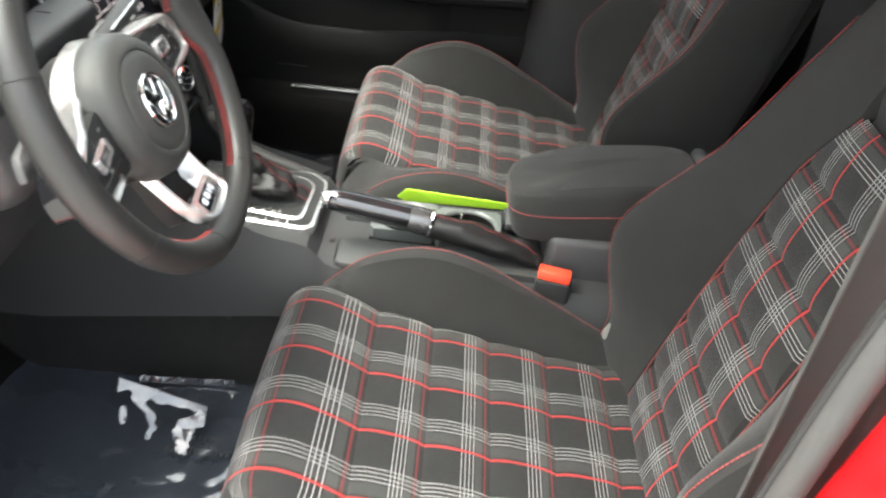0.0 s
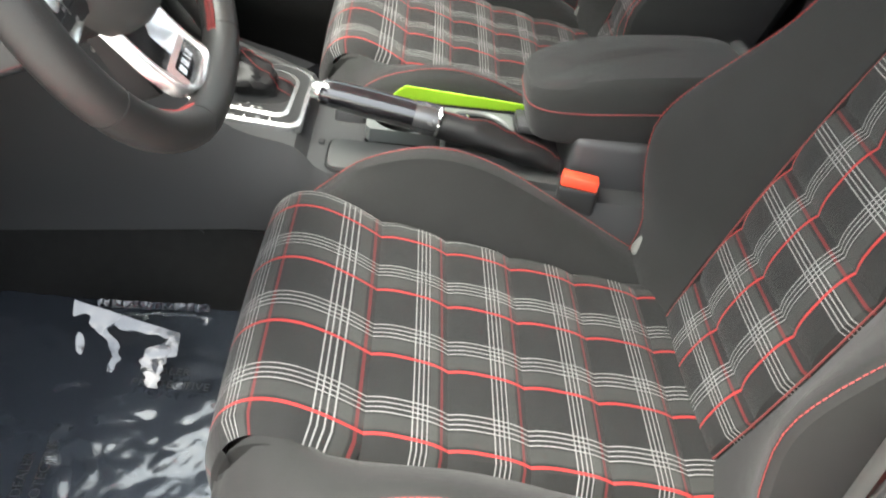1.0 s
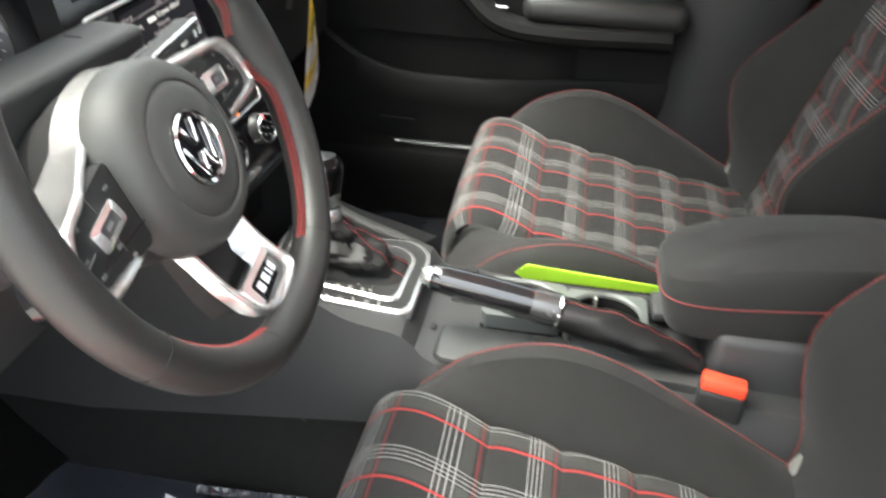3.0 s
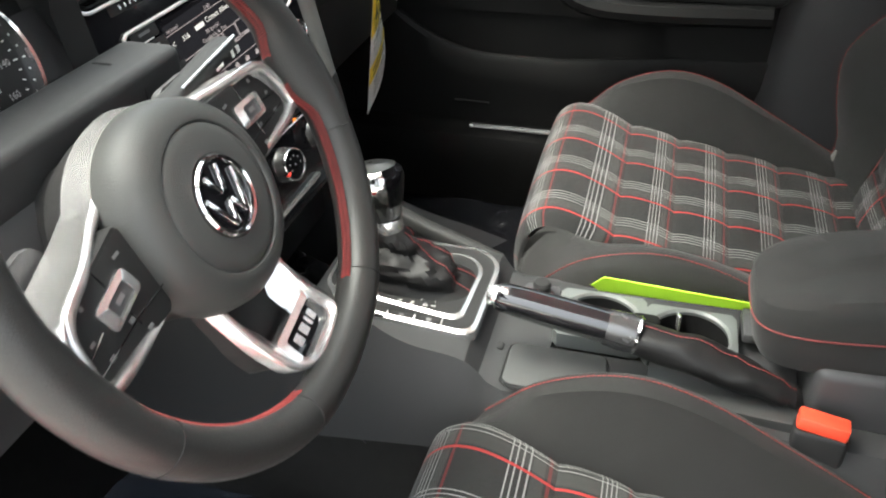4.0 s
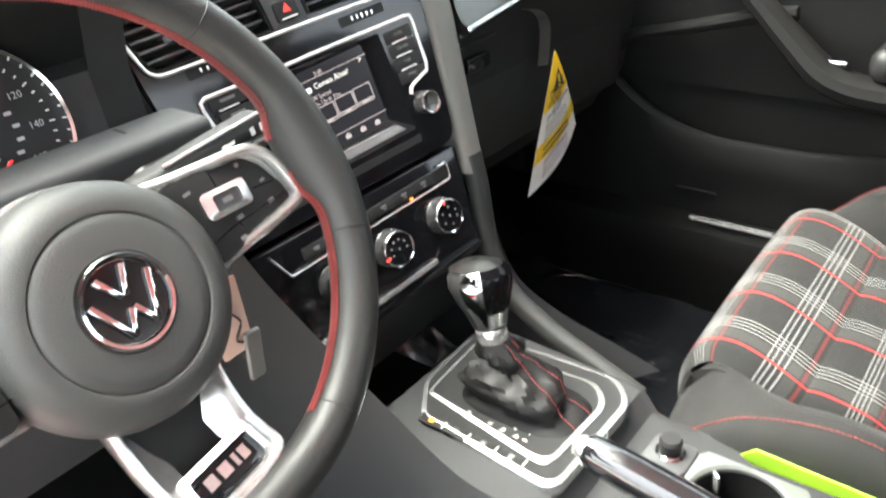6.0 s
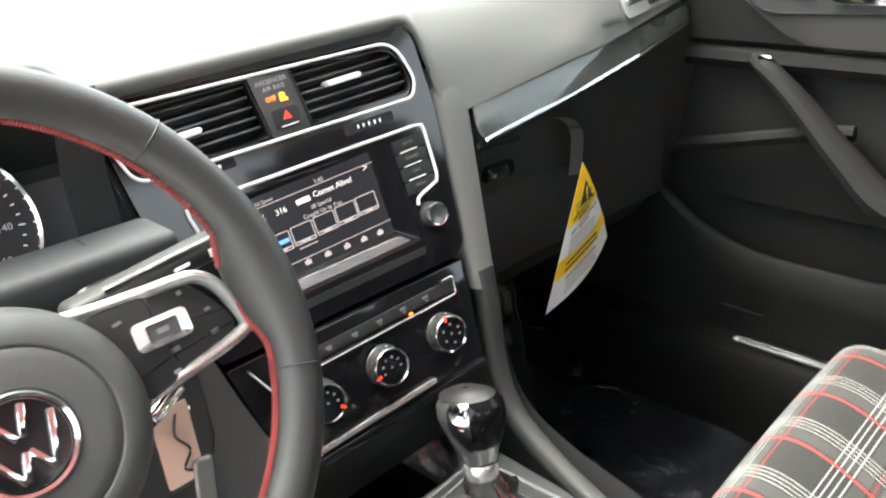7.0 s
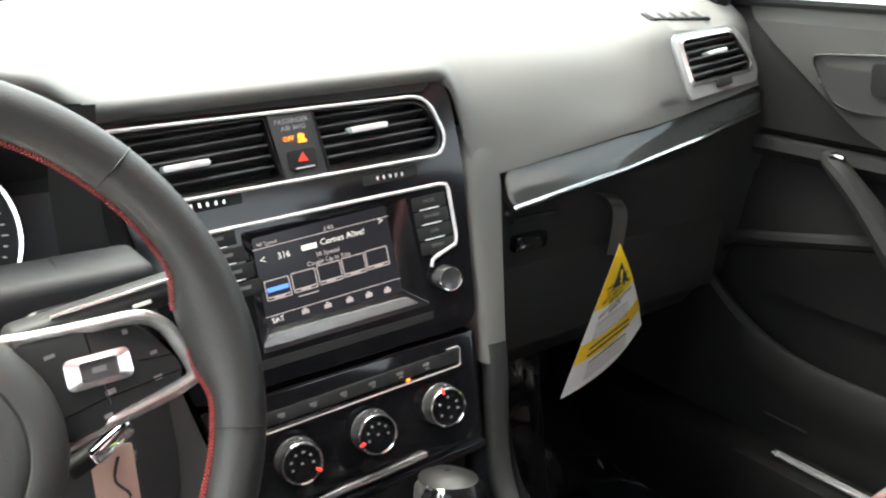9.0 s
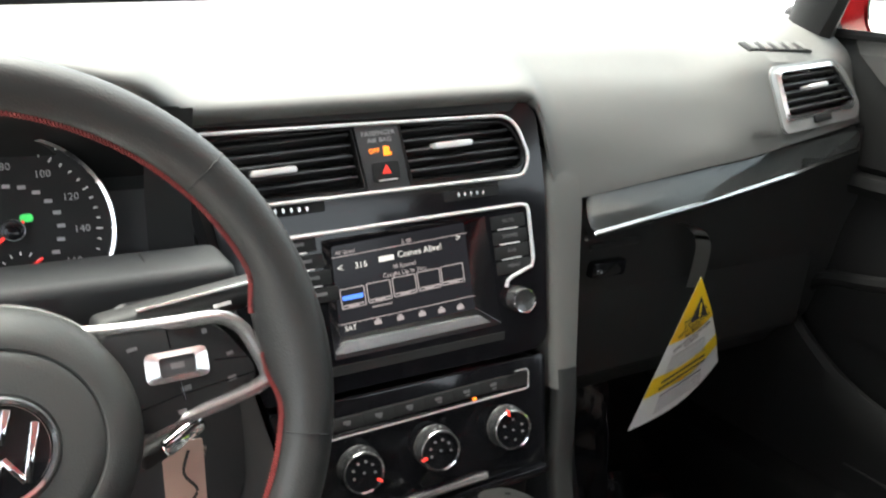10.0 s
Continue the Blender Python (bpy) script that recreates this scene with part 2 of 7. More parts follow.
RUBBER = mat("black_rubber", (0.015, 0.015, 0.015), 0.65, grain=0.3, vary=0.2, spec=0.2)
CARGLASS = mat("dark_car_glass", (0.02, 0.025, 0.03), 0.06, vary=0.1, coat=0.5)
GLASS = clear_glass("window_glass", (0.86, 0.90, 0.88), thick=False)
SIDEGLASS = clear_glass("tinted_window_glass", (0.64, 0.69, 0.66), thick=False)
LENS = clear_glass("clear_lens", (0.95, 0.95, 0.95))
BUILDING = mat("pale_render_wall", (0.55, 0.53, 0.48), 0.85, grain=0.5, grain_scale=60, vary=0.15, vary_scale=0.6)
LEAF = mat("foliage", (0.07, 0.10, 0.04), 0.7, vary=0.4, vary_scale=2)
BARK = mat("bark", (0.12, 0.09, 0.07), 0.9, grain=1.0, grain_scale=40, vary=0.3)


# ---------------------------------------------------------------- mesh tools
LATER, POSE = [], {}


def part(name, bm, material, parent=None, label="", at=None, smooth=35):
    """Links a bmesh as one mesh object, under a thing or a part where one is given; at: its pose in the world."""
    bmesh.ops.recalc_face_normals(bm, faces=bm.faces)
    me = bpy.data.meshes.new(name)
    bm.to_mesh(me)
    bm.free()
    me.materials.append(material)
    if smooth:
        me.polygons.foreach_set("use_smooth", [True] * len(me.polygons))
        me.set_sharp_from_angle(angle=radians(smooth))
    ob = new(name, me)
    POSE[ob] = at if at is not None else Matrix()
    ob.matrix_basis = POSE[ob]
    if parent:
        ob.parent = parent
        ob.matrix_basis = POSE[parent].inverted() @ POSE[ob]
    if label:
        ob["label"] = label
    return ob


def thing(name, label, category, group="", kind="", at=None):
    ob = tagged(new(name), label, category, group, kind)
    POSE[ob] = at if at is not None else Matrix()
    ob.matrix_basis = POSE[ob]
    return ob


def join(*bms):
    """One bmesh out of several."""
    out = bms[0]
    for other in bms[1:]:
        me = bpy.data.meshes.new("tmp")
        other.to_mesh(me)
        other.free()
        out.from_mesh(me)
        bpy.data.meshes.remove(me)
    return out


def moved(bm, m):
    bm.transform(m)
    return bm


def box(w, d, h, r=0.003, seg=2, c=(0, 0, 0)):
    """A box with rounded edges, centred on c."""
    bm = bmesh.new()
    bmesh.ops.create_cube(bm, size=1)
    for v in bm.verts:
        v.co = Vector((v.co.x * w, v.co.y * d, v.co.z * h))
    r = min(r, 0.49 * min(w, d, h))
    if r > 0:
        bmesh.ops.bevel(bm, geom=bm.edges[:], offset=r, segments=seg, profile=0.5, affect="EDGES")
    bm.transform(Matrix.Translation(c))
    return bm


def round_rect(w, h, r, n=4, c=(0, 0)):
    pts = []
    for k, (sx, sy) in enumerate(((1, 1), (-1, 1), (-1, -1), (1, -1))):
        for i in range(n + 1):
            a = radians(90 * k + 90 * i / n)
            pts.append((c[0] + sx * (w / 2 - r) + r * math.cos(a), c[1] + sy * (h / 2 - r) + r * math.sin(a)))
    return pts


def round_poly(pts, r, n=4):
    """Rounds the corners of a polygon; r: one radius, or one for each corner."""
    out, count = [], len(pts)
    for i, p in enumerate(pts):
        ri = r[i] if isinstance(r, (list, tuple)) else r
        p, a, b = Vector(p), Vector(pts[i - 1]), Vector(pts[(i + 1) % count])
        da, db = (a - p), (b - p)
        ri = min(ri, 0.45 * da.length, 0.45 * db.length)
        s, e = p + da.normalized() * ri, p + db.normalized() * ri
        for k in range(n + 1):
            t = k / n
            out.append(tuple((1 - t) ** 2 * s + 2 * t * (1 - t) * p + t * t * e))
    return out


def slab(pts, z0, z1, bevel=0.0, seg=2):
    """A flat outline given depth from z0 to z1, its front rim rounded."""
    bm = bmesh.new()
    low = [bm.verts.new((x, y, z0)) for x, y in pts]
    high = [bm.verts.new((x, y, z1)) for x, y in pts]
    bm.faces.new(low[::-1])
    top = bm.faces.new(high)
    for i in range(len(pts)):
        j = (i + 1) % len(pts)
        bm.faces.new((low[i], low[j], high[j], high[i]))
    if bevel:
        bmesh.ops.bevel(bm, geom=list(top.edges), offset=bevel, segments=seg, profile=0.5, affect="EDGES")
    return bm


def pierced(outer, holes, z0, z1):
    """A flat outline with openings through it, from z0 to z1."""
    bm = bmesh.new()
    edges = []
    for loop in (outer, *holes):
        hi = [bm.verts.new((x, y, z1)) for x, y in loop]
        edges += [bm.edges.new((hi[k], hi[(k + 1) % len(hi)])) for k in range(len(hi))]
    bmesh.ops.triangle_fill(bm, use_beauty=True, use_dissolve=False, edges=edges)
    out = bmesh.ops.extrude_edge_only(bm, edges=edges)
    for v in out["geom"]:
        if isinstance(v, bmesh.types.BMVert):
            v.co.z = z0
    return bm


def rings(loops, closed=False, cap=True):
    """A skin over loops of equally many points; closed: the last loop joins the first."""
    bm = bmesh.new()
    vs = [[bm.verts.new(p) for p in loop] for loop in loops]
    n = len(vs[0])
    for a in range(len(vs) - (0 if closed else 1)):
        p, q = vs[a], vs[(a + 1) % len(vs)]
        for i in range(n):
            j = (i + 1) % n
            bm.faces.new((p[i], p[j], q[j], q[i]))
    if cap and not closed:
        bm.faces.new(vs[0][::-1])
        bm.faces.new(vs[-1])
    return bm


def sheet(rows, uv=None, thick=0.0):
    """A skin over a grid of points, with a UV map where one is given; thick: depth behind it."""
    bm = bmesh.new()
    vs = [[bm.verts.new(p) for p in row] for row in rows]
    lay = bm.loops.layers.uv.new("UVMap") if uv else None
    where = {}
    if uv:
        for r, row in enumerate(vs):
            for c, v in enumerate(row):
                where[v] = uv[r][c]
    for r in range(len(vs) - 1):
        for c in range(len(vs[0]) - 1):
            f = bm.faces.new((vs[r][c], vs[r][c + 1], vs[r + 1][c + 1], vs[r + 1][c]))
            if uv:
                for lp in f.loops:
                    lp[lay].uv = where[lp.vert]
    if thick:
        bmesh.ops.solidify(bm, geom=bm.faces[:], thickness=thick)
    return bm


def frame_ring(outer, inner, z0, z1, z2=None):
    """A flat ring between two outlines, from depth z0 up to z1 at the inner rim and z2 at the outer rim."""
    z2 = z1 if z2 is None else z2
    return rings([[(x, y, z0) for x, y in outer], [(x, y, z2) for x, y in outer], [(x, y, z1) for x, y in inner],
                  [(x, y, z0) for x, y in inner]], closed=True)


def tube(pts, r, n=8, closed=False, flat=1.0, up=(0, 0, 1)):
    """A round bar along points; r may be a list."""
    pts = [Vector(p) for p in pts]
    loops = []
    count = len(pts)
    for i, p in enumerate(pts):
        a = pts[i - 1] if (i or closed) else p
        b = pts[(i + 1) % count] if (i < count - 1 or closed) else p
        d = (b - a).normalized()
        s = d.cross(Vector(up))
        s = s.normalized() if s.length > 1e-4 else d.cross(Vector((1, 0, 0))).normalized()
        t = s.cross(d).normalized()
        ri = r[i] if isinstance(r, (list, tuple)) else r
        loops.append([p + ri * (math.cos(2 * math.pi * k / n) * s + flat * math.sin(2 * math.pi * k / n) * t) for k in range(n)])
    return rings(loops, closed=closed)


def lathe(profile, n=32):
    """A body turned about z from (radius, height) points."""
    return rings([[(max(r, 1e-5) * math.cos(2 * math.pi * k / n), max(r, 1e-5) * math.sin(2 * math.pi * k / n), z) for k in range(n)] for r, z in profile])


def spline(pts, n=8, closed=False):
    """A smooth curve through points."""
    pts = [Vector(p) for p in pts]
    out, count = [], len(pts)
    for i in range(count if closed else count - 1):
        p1, p2 = pts[i], pts[(i + 1) % count]
        p0 = pts[i - 1] if (i or closed) else p1
        p3 = pts[(i + 2) % count] if (i < count - 2 or closed) else p2
        for k in range(n):
            t = k / n
            out.append(0.5 * (2 * p1 + (p2 - p0) * t + (2 * p0 - 5 * p1 + 4 * p2 - p3) * t * t + (3 * p1 - p0 - 3 * p2 + p3) * t ** 3))
    if not closed:
        out.append(pts[-1])
    return out


def stitches(pts, length=0.0045, gap=0.0025, r=0.0011):
    """Short threads along a curve, one after the other."""
    pts = [Vector(p) for p in pts]
    bm = bmesh.new()
    walked, nxt = 0.0, 0.0
    for a, b in zip(pts, pts[1:]):
        seg = (b - a).length
        if seg < 1e-6:
            continue
        d = (b - a) / seg
        s = d.cross(Vector((0.3, 0.2, 1))).normalized()
        t = d.cross(s)
        while nxt <= walked + seg:
            c = a + d * (nxt - walked)
            e = c + d * length
            lo = [bm.verts.new(c + r * q) for q in (s, t, -s, -t)]
            hi = [bm.verts.new(e + r * q) for q in (s, t, -s, -t)]
            for k in range(4):
                bm.faces.new((lo[k], lo[(k + 1) % 4], hi[(k + 1) % 4], hi[k]))
            bm.faces.new(lo[::-1])
            bm.faces.new(hi)
            nxt += length + gap
        walked += seg
    return bm


def lettering(text, size, m, material, parent, name="lettering", align="CENTER"):
    """Flat letters in the built-in font; m: the pose of their middle in the world."""
    cu = bpy.data.curves.new(name, "FONT")
    cu.body, cu.size, cu.align_x, cu.align_y = text, size, align, "CENTER"
    cu.resolution_u = 2
    cu.extrude = 0.00012
    LATER.append((name, cu, m, material, parent))


def bars(rows, m, material, parent, name="print_line"):
    """Lines of print too small to read: (x, y, width, height) each, joined."""
    bm = bmesh.new()
    for x, y, w, h in rows:
        bm = join(bm, box(w, h, 0.0003, 0, c=(x, y, 0)))
    return part(name, bm, material, parent, at=m, smooth=0)



# ---------------------------------------------------------------- the car's shell and the ground
FLOOR_Z = 0.14
ground = tagged(part("ground", sheet([[(x, y, -0.16) for x in (-400, -8, 8, 400)] for y in (-400, -8, 8, 400)]), ASPHALT, smooth=0),
                "pale concrete ground of the car park", "ground", kind="structure")


def carpet_z(y):
    """The footwell rises towards the bulkhead."""
    return FLOOR_Z + max(0.0, y - 0.52) * 0.75


floor = tagged(part("floor", sheet([[(x, y, carpet_z(y)) for x in (-0.70, -0.4, -0.15, 0.15, 0.4, 0.70)]
                                    for y in (-1.5, -0.5, 0.2, 0.52, 0.7, 0.92)], thick=-0.02), CARPET),
               "black carpeted car floor", "floor", kind="structure")
part("tunnel", rings([[(x, y, z) for x, z in ((-0.165, 0.13), (-0.15, 0.2), (-0.128, 0.262), (0.148, 0.262), (0.165, 0.2), (0.18, 0.13))]
                      for y in (-1.4, 0.0, 0.9)]), CARPET, floor)
part("bulkhead", box(1.42, 0.03, 0.75, 0.004, c=(0, 0.93, 0.55)), CARPET, floor)

ceiling = tagged(part("ceiling", sheet([[(x, y, 1.27 - 0.10 * x * x - 0.10 * max(0, y) ** 2) for x in (-0.66, -0.3, 0, 0.3, 0.66)]
                                        for y in (-1.7, -0.8, 0.0, 0.178)], thick=0.03), HEADLINER),
                 "pale cloth headliner of the car", "ceiling", kind="structure")

car_body = thing("car_body", "bright red painted body of the parked car, driver's door open", "car body", kind="structure")
part("roof", sheet([[(x, y, 1.315 - 0.10 * x * x - 0.10 * max(0, y) ** 2) for x in (-0.68, -0.3, 0, 0.3, 0.68)]
                    for y in (-1.8, -0.8, 0.0, 0.16)], thick=0.01), REDPAINT, car_body)
bonnet = [[(x, y, 0.885 - 0.09 * ((y - 1.0) / 0.9) ** 2 - 0.05 * abs(x) ** 2 + 0.012 * math.exp(-((abs(x) - 0.42) / 0.07) ** 2))
           for x in [-0.74 + 0.0925 * k for k in range(17)]] for y in [1.02 + 0.1 * k for k in range(10)]]
part("bonnet", sheet(bonnet, thick=0.01), REDPAINT, car_body)
part("cowl", sheet([[(x, y, z) for x in (-0.72, 0, 0.72)] for y, z in ((0.955, 0.86), (0.99, 0.855), (1.02, 0.872))], thick=0.01), DARK, car_body)
# rear door and jamb behind the open driver's door
jamb = [[(x, y - 0.2 * (z - 0.64), z) for x, y in ((-0.712, -0.402), (-0.728, -0.386), (-0.765, -0.386), (-0.795, -0.396), (-0.812, -0.43), (-0.82, -0.9), (-0.80, -1.5))]
        for z in (0.16, 0.40, 0.62, 0.80, 0.92)]
part("rear_door_panel", sheet(jamb, thick=0.008), REDPAINT, car_body)
seal = spline([(-0.720, -0.350, 0.17), (-0.720, -0.350, 0.35), (-0.722, -0.360, 0.55), (-0.722, -0.380, 0.75), (-0.712, -0.410, 0.92), (-0.66, -0.45, 1.2)], 6)
part("door_seal", tube(seal, 0.014, 12), SEALSKIN, car_body, "grey rubber door seal")
part("seal_groove", tube([p + Vector((-0.002, 0.0145, 0)) for p in seal], 0.0028, 6), RUBBER, car_body, "black groove beside the seal")
for side in (-1, 1):
    part("side_sill", box(0.09, 2.2, 0.15, 0.02, c=(side * 0.745, -0.3, 0.225)), REDPAINT if side < 0 else DARK, car_body)

# pillar trims, both sides; rear quarters that close the cabin
for side in (-1, 1):
    near = ((0.702, -0.245), (0.680, -0.275), (0.668, -0.32), (0.672, -0.42), (0.70, -0.47)) if side > 0 else ((0.716, -0.345), (0.700, -0.352), (0.672, -0.375), (0.655, -0.45), (0.69, -0.52))
    p = [[(side * x, y - (0.03 * max(0, z - 0.6) if side < 0 else 0.06 * (z - 0.4)), z) for x, y in near] for z in (0.16, 0.45, 0.60, 0.80, 0.95)]
    p += [[(side * x, y - 0.03, 1.24) for x, y in ((0.61, -0.35), (0.605, -0.37), (0.60, -0.39), (0.60, -0.46), (0.62, -0.5))]]
    tagged(part("pillar_b", sheet(p, thick=0.012), LITPILLAR if side < 0 else HARD), "plastic centre pillar trim, doorway light in its grey" if side < 0 else "dark plastic centre pillar trim, doorway light in its grey", "pillar", kind="structure")
    a = spline([(side * 0.712, 0.518, 0.86), (side * 0.705, 0.505, 0.96), (side * 0.69, 0.445, 1.05), (side * 0.62, 0.17, 1.20)], 5)
    tagged(part("pillar_a", tube(a, 0.030, 10, flat=1.3), DARK), "dark grey windscreen pillar trim", "pillar", kind="structure")
    rail = spline([(side * 0.62, 0.17, 1.21), (side * 0.635, -0.2, 1.235), (side * 0.63, -0.8, 1.23), (side * 0.56, -1.5, 1.12)], 5)
    tagged(part("roof_rail", tube(rail, 0.035, 8), HEADLINER), "pale roof edge trim", "trim", kind="structure")
    q = [[(side * x, y, z) for y, x in ((-0.47, 0.70), (-0.9, 0.70), (-1.5, 0.66))] for z in (0.14, 0.5, 0.92)]
    tagged(part("wall_rear_side", sheet(q, thick=0.02), HARD), "dark plastic rear side panel", "wall", kind="structure")
tagged(part("wall_rear", box(1.4, 0.06, 0.85, 0.01, c=(0, -1.5, 0.55)), CARPET), "dark rear seat back closing the cabin", "wall", kind="structure")

glass = thing("window_windscreen", "clear curved windscreen glass", "windscreen", kind="structure")
rows = []
for k in range(7):
    t = k / 6
    y, z = 0.985 - 0.82 * t, 0.930 + 0.290 * t + 0.03 * math.sin(math.pi * t)
    w = 0.70 - 0.09 * t
    rows.append([(w * s, y - 0.11 * s * s * (1 - 0.4 * t), z - 0.01 * s * s) for s in (-1, -0.66, -0.33, 0, 0.33, 0.66, 1)])
pane = part("pane", sheet(rows, thick=0.004), GLASS, glass)
pane.visible_shadow = False

# ---------------------------------------------------------------- passenger door
door = thing("passenger_door", "closed dark grey passenger door with storage pocket and pull handle", "car door", at=pose(0.72, 0.1, 0.3))
FRONT_HI, FRONT_LO = 0.458, 0.222


def door_sheet(pts, y0, y1, n=2):
    return [[(x, y, z) for x, z in pts] for y in [y0 + (y1 - y0) * k / n for k in range(n + 1)]]


# upper soft band, shoulder under the window, middle and lower panel
rows = []
for k in range(13):
    u = k / 12
    row = []
    for x, z in ((0.742, 0.93), (0.722, 0.925), (0.704, 0.91), (0.698, 0.88), (0.699, 0.84), (0.700, 0.80), (0.706, 0.765), (0.722, 0.755)):
        front = FRONT_HI + (FRONT_LO - FRONT_HI) * (0.93 - z) / 0.175
        row.append((x + 0.006 * (k == 0), front + (-0.31 - front) * u, z))
    rows.append(row)
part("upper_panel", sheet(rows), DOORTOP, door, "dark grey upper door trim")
part("front_panel", sheet(door_sheet(((0.745, 0.93), (0.725, 0.92), (0.712, 0.90), (0.708, 0.84), (0.710, 0.765), (0.724, 0.752)), 0.62, 0.20, 4)), DOORSHADE, door, "black door corner trim")
part("shoulder_crease", sheet(door_sheet(((0.722, 0.757), (0.704, 0.752), (0.700, 0.738), (0.71, 0.725), (0.725, 0.722)), 0.60, -0.31, 6)), DOORSHADE, door)
part("middle_panel", sheet(door_sheet(((0.735, 0.73), (0.722, 0.66), (0.722, 0.60), (0.726, 0.52)), 0.60, -0.31, 6)), DOORSHADE, door)
low = []
for k in range(49):
    y = 0.62 - 0.93 * k / 48
    # the pocket's rim: high at the front, sweeping down to a level lip
    s = min(1, max(0, (0.46 - y) / 0.25))
    rim = 0.565 - 0.118 * (1 - (1 - s) ** 2.2) + 0.03 * max(0, (0.1 - y)) / 0.3
    low.append([(x, y, z) for x, z in ((0.728, rim - 0.06), (0.712, rim - 0.010), (0.703, rim - 0.001), (0.696, rim - 0.002), (0.690, rim - 0.012), (0.691, rim - 0.06),
                                        (0.700, 0.36), (0.705, 0.30), (0.71, 0.25))])
part("pocket_panel", sheet(low), DOORSHADE, door)
part("pocket_back", sheet(door_sheet(((0.735, 0.62), (0.738, 0.40)), 0.6, -0.31)), DOORSHADE, door)
part("pocket_rim_top", tube(spline([(0.716, 0.43, 0.575), (0.704, 0.395, 0.600), (0.700, 0.33, 0.615), (0.70, 0.19, 0.648), (0.702, 0.14, 0.655)], 6), 0.011, 8), DOORSHADE, door)
part("rear_edge_panel", sheet(door_sheet(((0.70, 0.75), (0.694, 0.6), (0.692, 0.47)), -0.085, -0.30)), DOORSHADE, door)
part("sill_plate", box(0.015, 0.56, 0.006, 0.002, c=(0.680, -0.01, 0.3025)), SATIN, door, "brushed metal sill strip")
part("sill_trim", sheet([[(x, y, z) for x, z in ((0.735, 0.318), (0.712, 0.302), (0.69, 0.297), (0.668, 0.295), (0.655, 0.290), (0.646, 0.276), (0.641, 0.24), (0.642, 0.15))] for y in (0.72, 0.1, -0.5)], thick=0.004), DOORSHADE, door)
part("speaker_slot", box(0.004, 0.07, 0.006, 0.002, c=(0.699, 0.27, 0.345)), DOORSHADE, door)
# armrest with pull handle
arm_pts = spline([(0.700, 0.285, 0.745), (0.676, 0.255, 0.735), (0.668, 0.20, 0.69), (0.660, 0.13, 0.625), (0.652, 0.06, 0.575), (0.650, -0.05, 0.565), (0.650, -0.25, 0.572)], 6)
part("pull_handle", tube(arm_pts, [0.012 + 0.016 * min(1, k / 22) for k in range(len(arm_pts))], 10, flat=0.8), DOORSHADE, door, "dark plastic pull handle")
part("armrest_pad", box(0.085, 0.30, 0.05, 0.022, 4, c=(0.672, -0.125, 0.608)), LEATHER, door, "padded black leather armrest")
part("chrome_tip", box(0.010, 0.020, 0.008, 0.003, c=(0.676, 0.262, 0.752)), CHROME, door)
part("chrome_tip", box(0.014, 0.045, 0.008, 0.003, c=(0.655, 0.075, 0.604)), CHROME, door)
# release handle bowl
bowl = round_poly([(0.338, 0.875), (0.298, 0.816), (0.268, 0.805), (0.09, 0.812), (0.09, 0.896)], [0.02, 0.02, 0.02, 0.03, 0.03], 5)
flat_x = Matrix(((0, 0, -1, 0.700), (1, 0, 0, 0), (0, 1, 0, 0), (0, 0, 0, 1)))
cy, cz = 0.22, 0.85
inner = [(cy + (y - cy) * 0.975, cz + (z - cz) * 0.93) for y, z in bowl]
part("handle_bezel", frame_ring(bowl, inner, -0.004, 0.006, 0.003), SMOKE, door, "satin metal handle surround", at=flat_x)
part("handle_bowl", slab(inner, -0.004, 0.0015), BOWL, door, at=flat_x)
part("lock_switch", slab(round_poly([(0.252, 0.872), (0.246, 0.832), (0.212, 0.832), (0.216, 0.872)], 0.008), 0.001, 0.006, 0.0015), DOORSHADE, door, at=flat_x)
part("release_lever", slab(round_poly([(0.20, 0.875), (0.19, 0.825), (0.10, 0.825), (0.10, 0.875)], 0.012), 0.001, 0.012, 0.004), CHROME, door, at=flat_x)
win = thing("window_passenger", "closed clear passenger window glass", "window", kind="structure")
pane = part("pane", sheet([[(x, y, z) for y in (0.50, 0.2, -0.28)] for x, z in ((0.745, 0.92), (0.70, 1.08), (0.64, 1.22))]), SIDEGLASS, win)
part("window_seal", tube([(0.738, 0.60, 0.932), (0.738, 0.2, 0.934), (0.738, -0.27, 0.936)], 0.007, 6), RUBBER, win)
part("window_divider", tube([(0.735, 0.525, 0.93), (0.705, 0.455, 1.06)], 0.012, 6), RUBBER, win)
mirror = thing("door_mirror", "red painted door mirror outside the passenger window", "mirror", at=pose(0.86, 0.55, 0.93))
shell = lathe([(0.02, -0.05), (0.075, -0.045), (0.088, -0.02), (0.085, 0.02), (0.06, 0.05), (0.01, 0.062)], 24)
part("housing", moved(shell, pose(0.905, 0.575, 0.985, -90, 0, 12) @ Matrix.Diagonal((1.25, 0.85, 1, 1))), REDPAINT, mirror)
part("mirror_glass", moved(lathe([(0.001, 0), (0.070, 0), (0.070, 0.003), (0.001, 0.003)], 24), pose(0.905, 0.523, 0.985, 90, 0, 12) @ Matrix.Diagonal((1.25, 0.85, 1, 1))), CHROME, mirror, "silver mirror glass")
part("mirror_foot", box(0.22, 0.06, 0.04, 0.016, 3, c=(0.86, 0.57, 0.945)), DARK, mirror)

for side in (-1, 1):
    tagged(part("wall_kick", sheet([[(side * x, y, z) for z in (0.12, 0.5, 0.88)] for y, x in ((0.56, 0.712), (0.75, 0.705), (0.96, 0.69))], thick=0.01), CARPET), "dark carpeted footwell side", "wall", kind="structure")

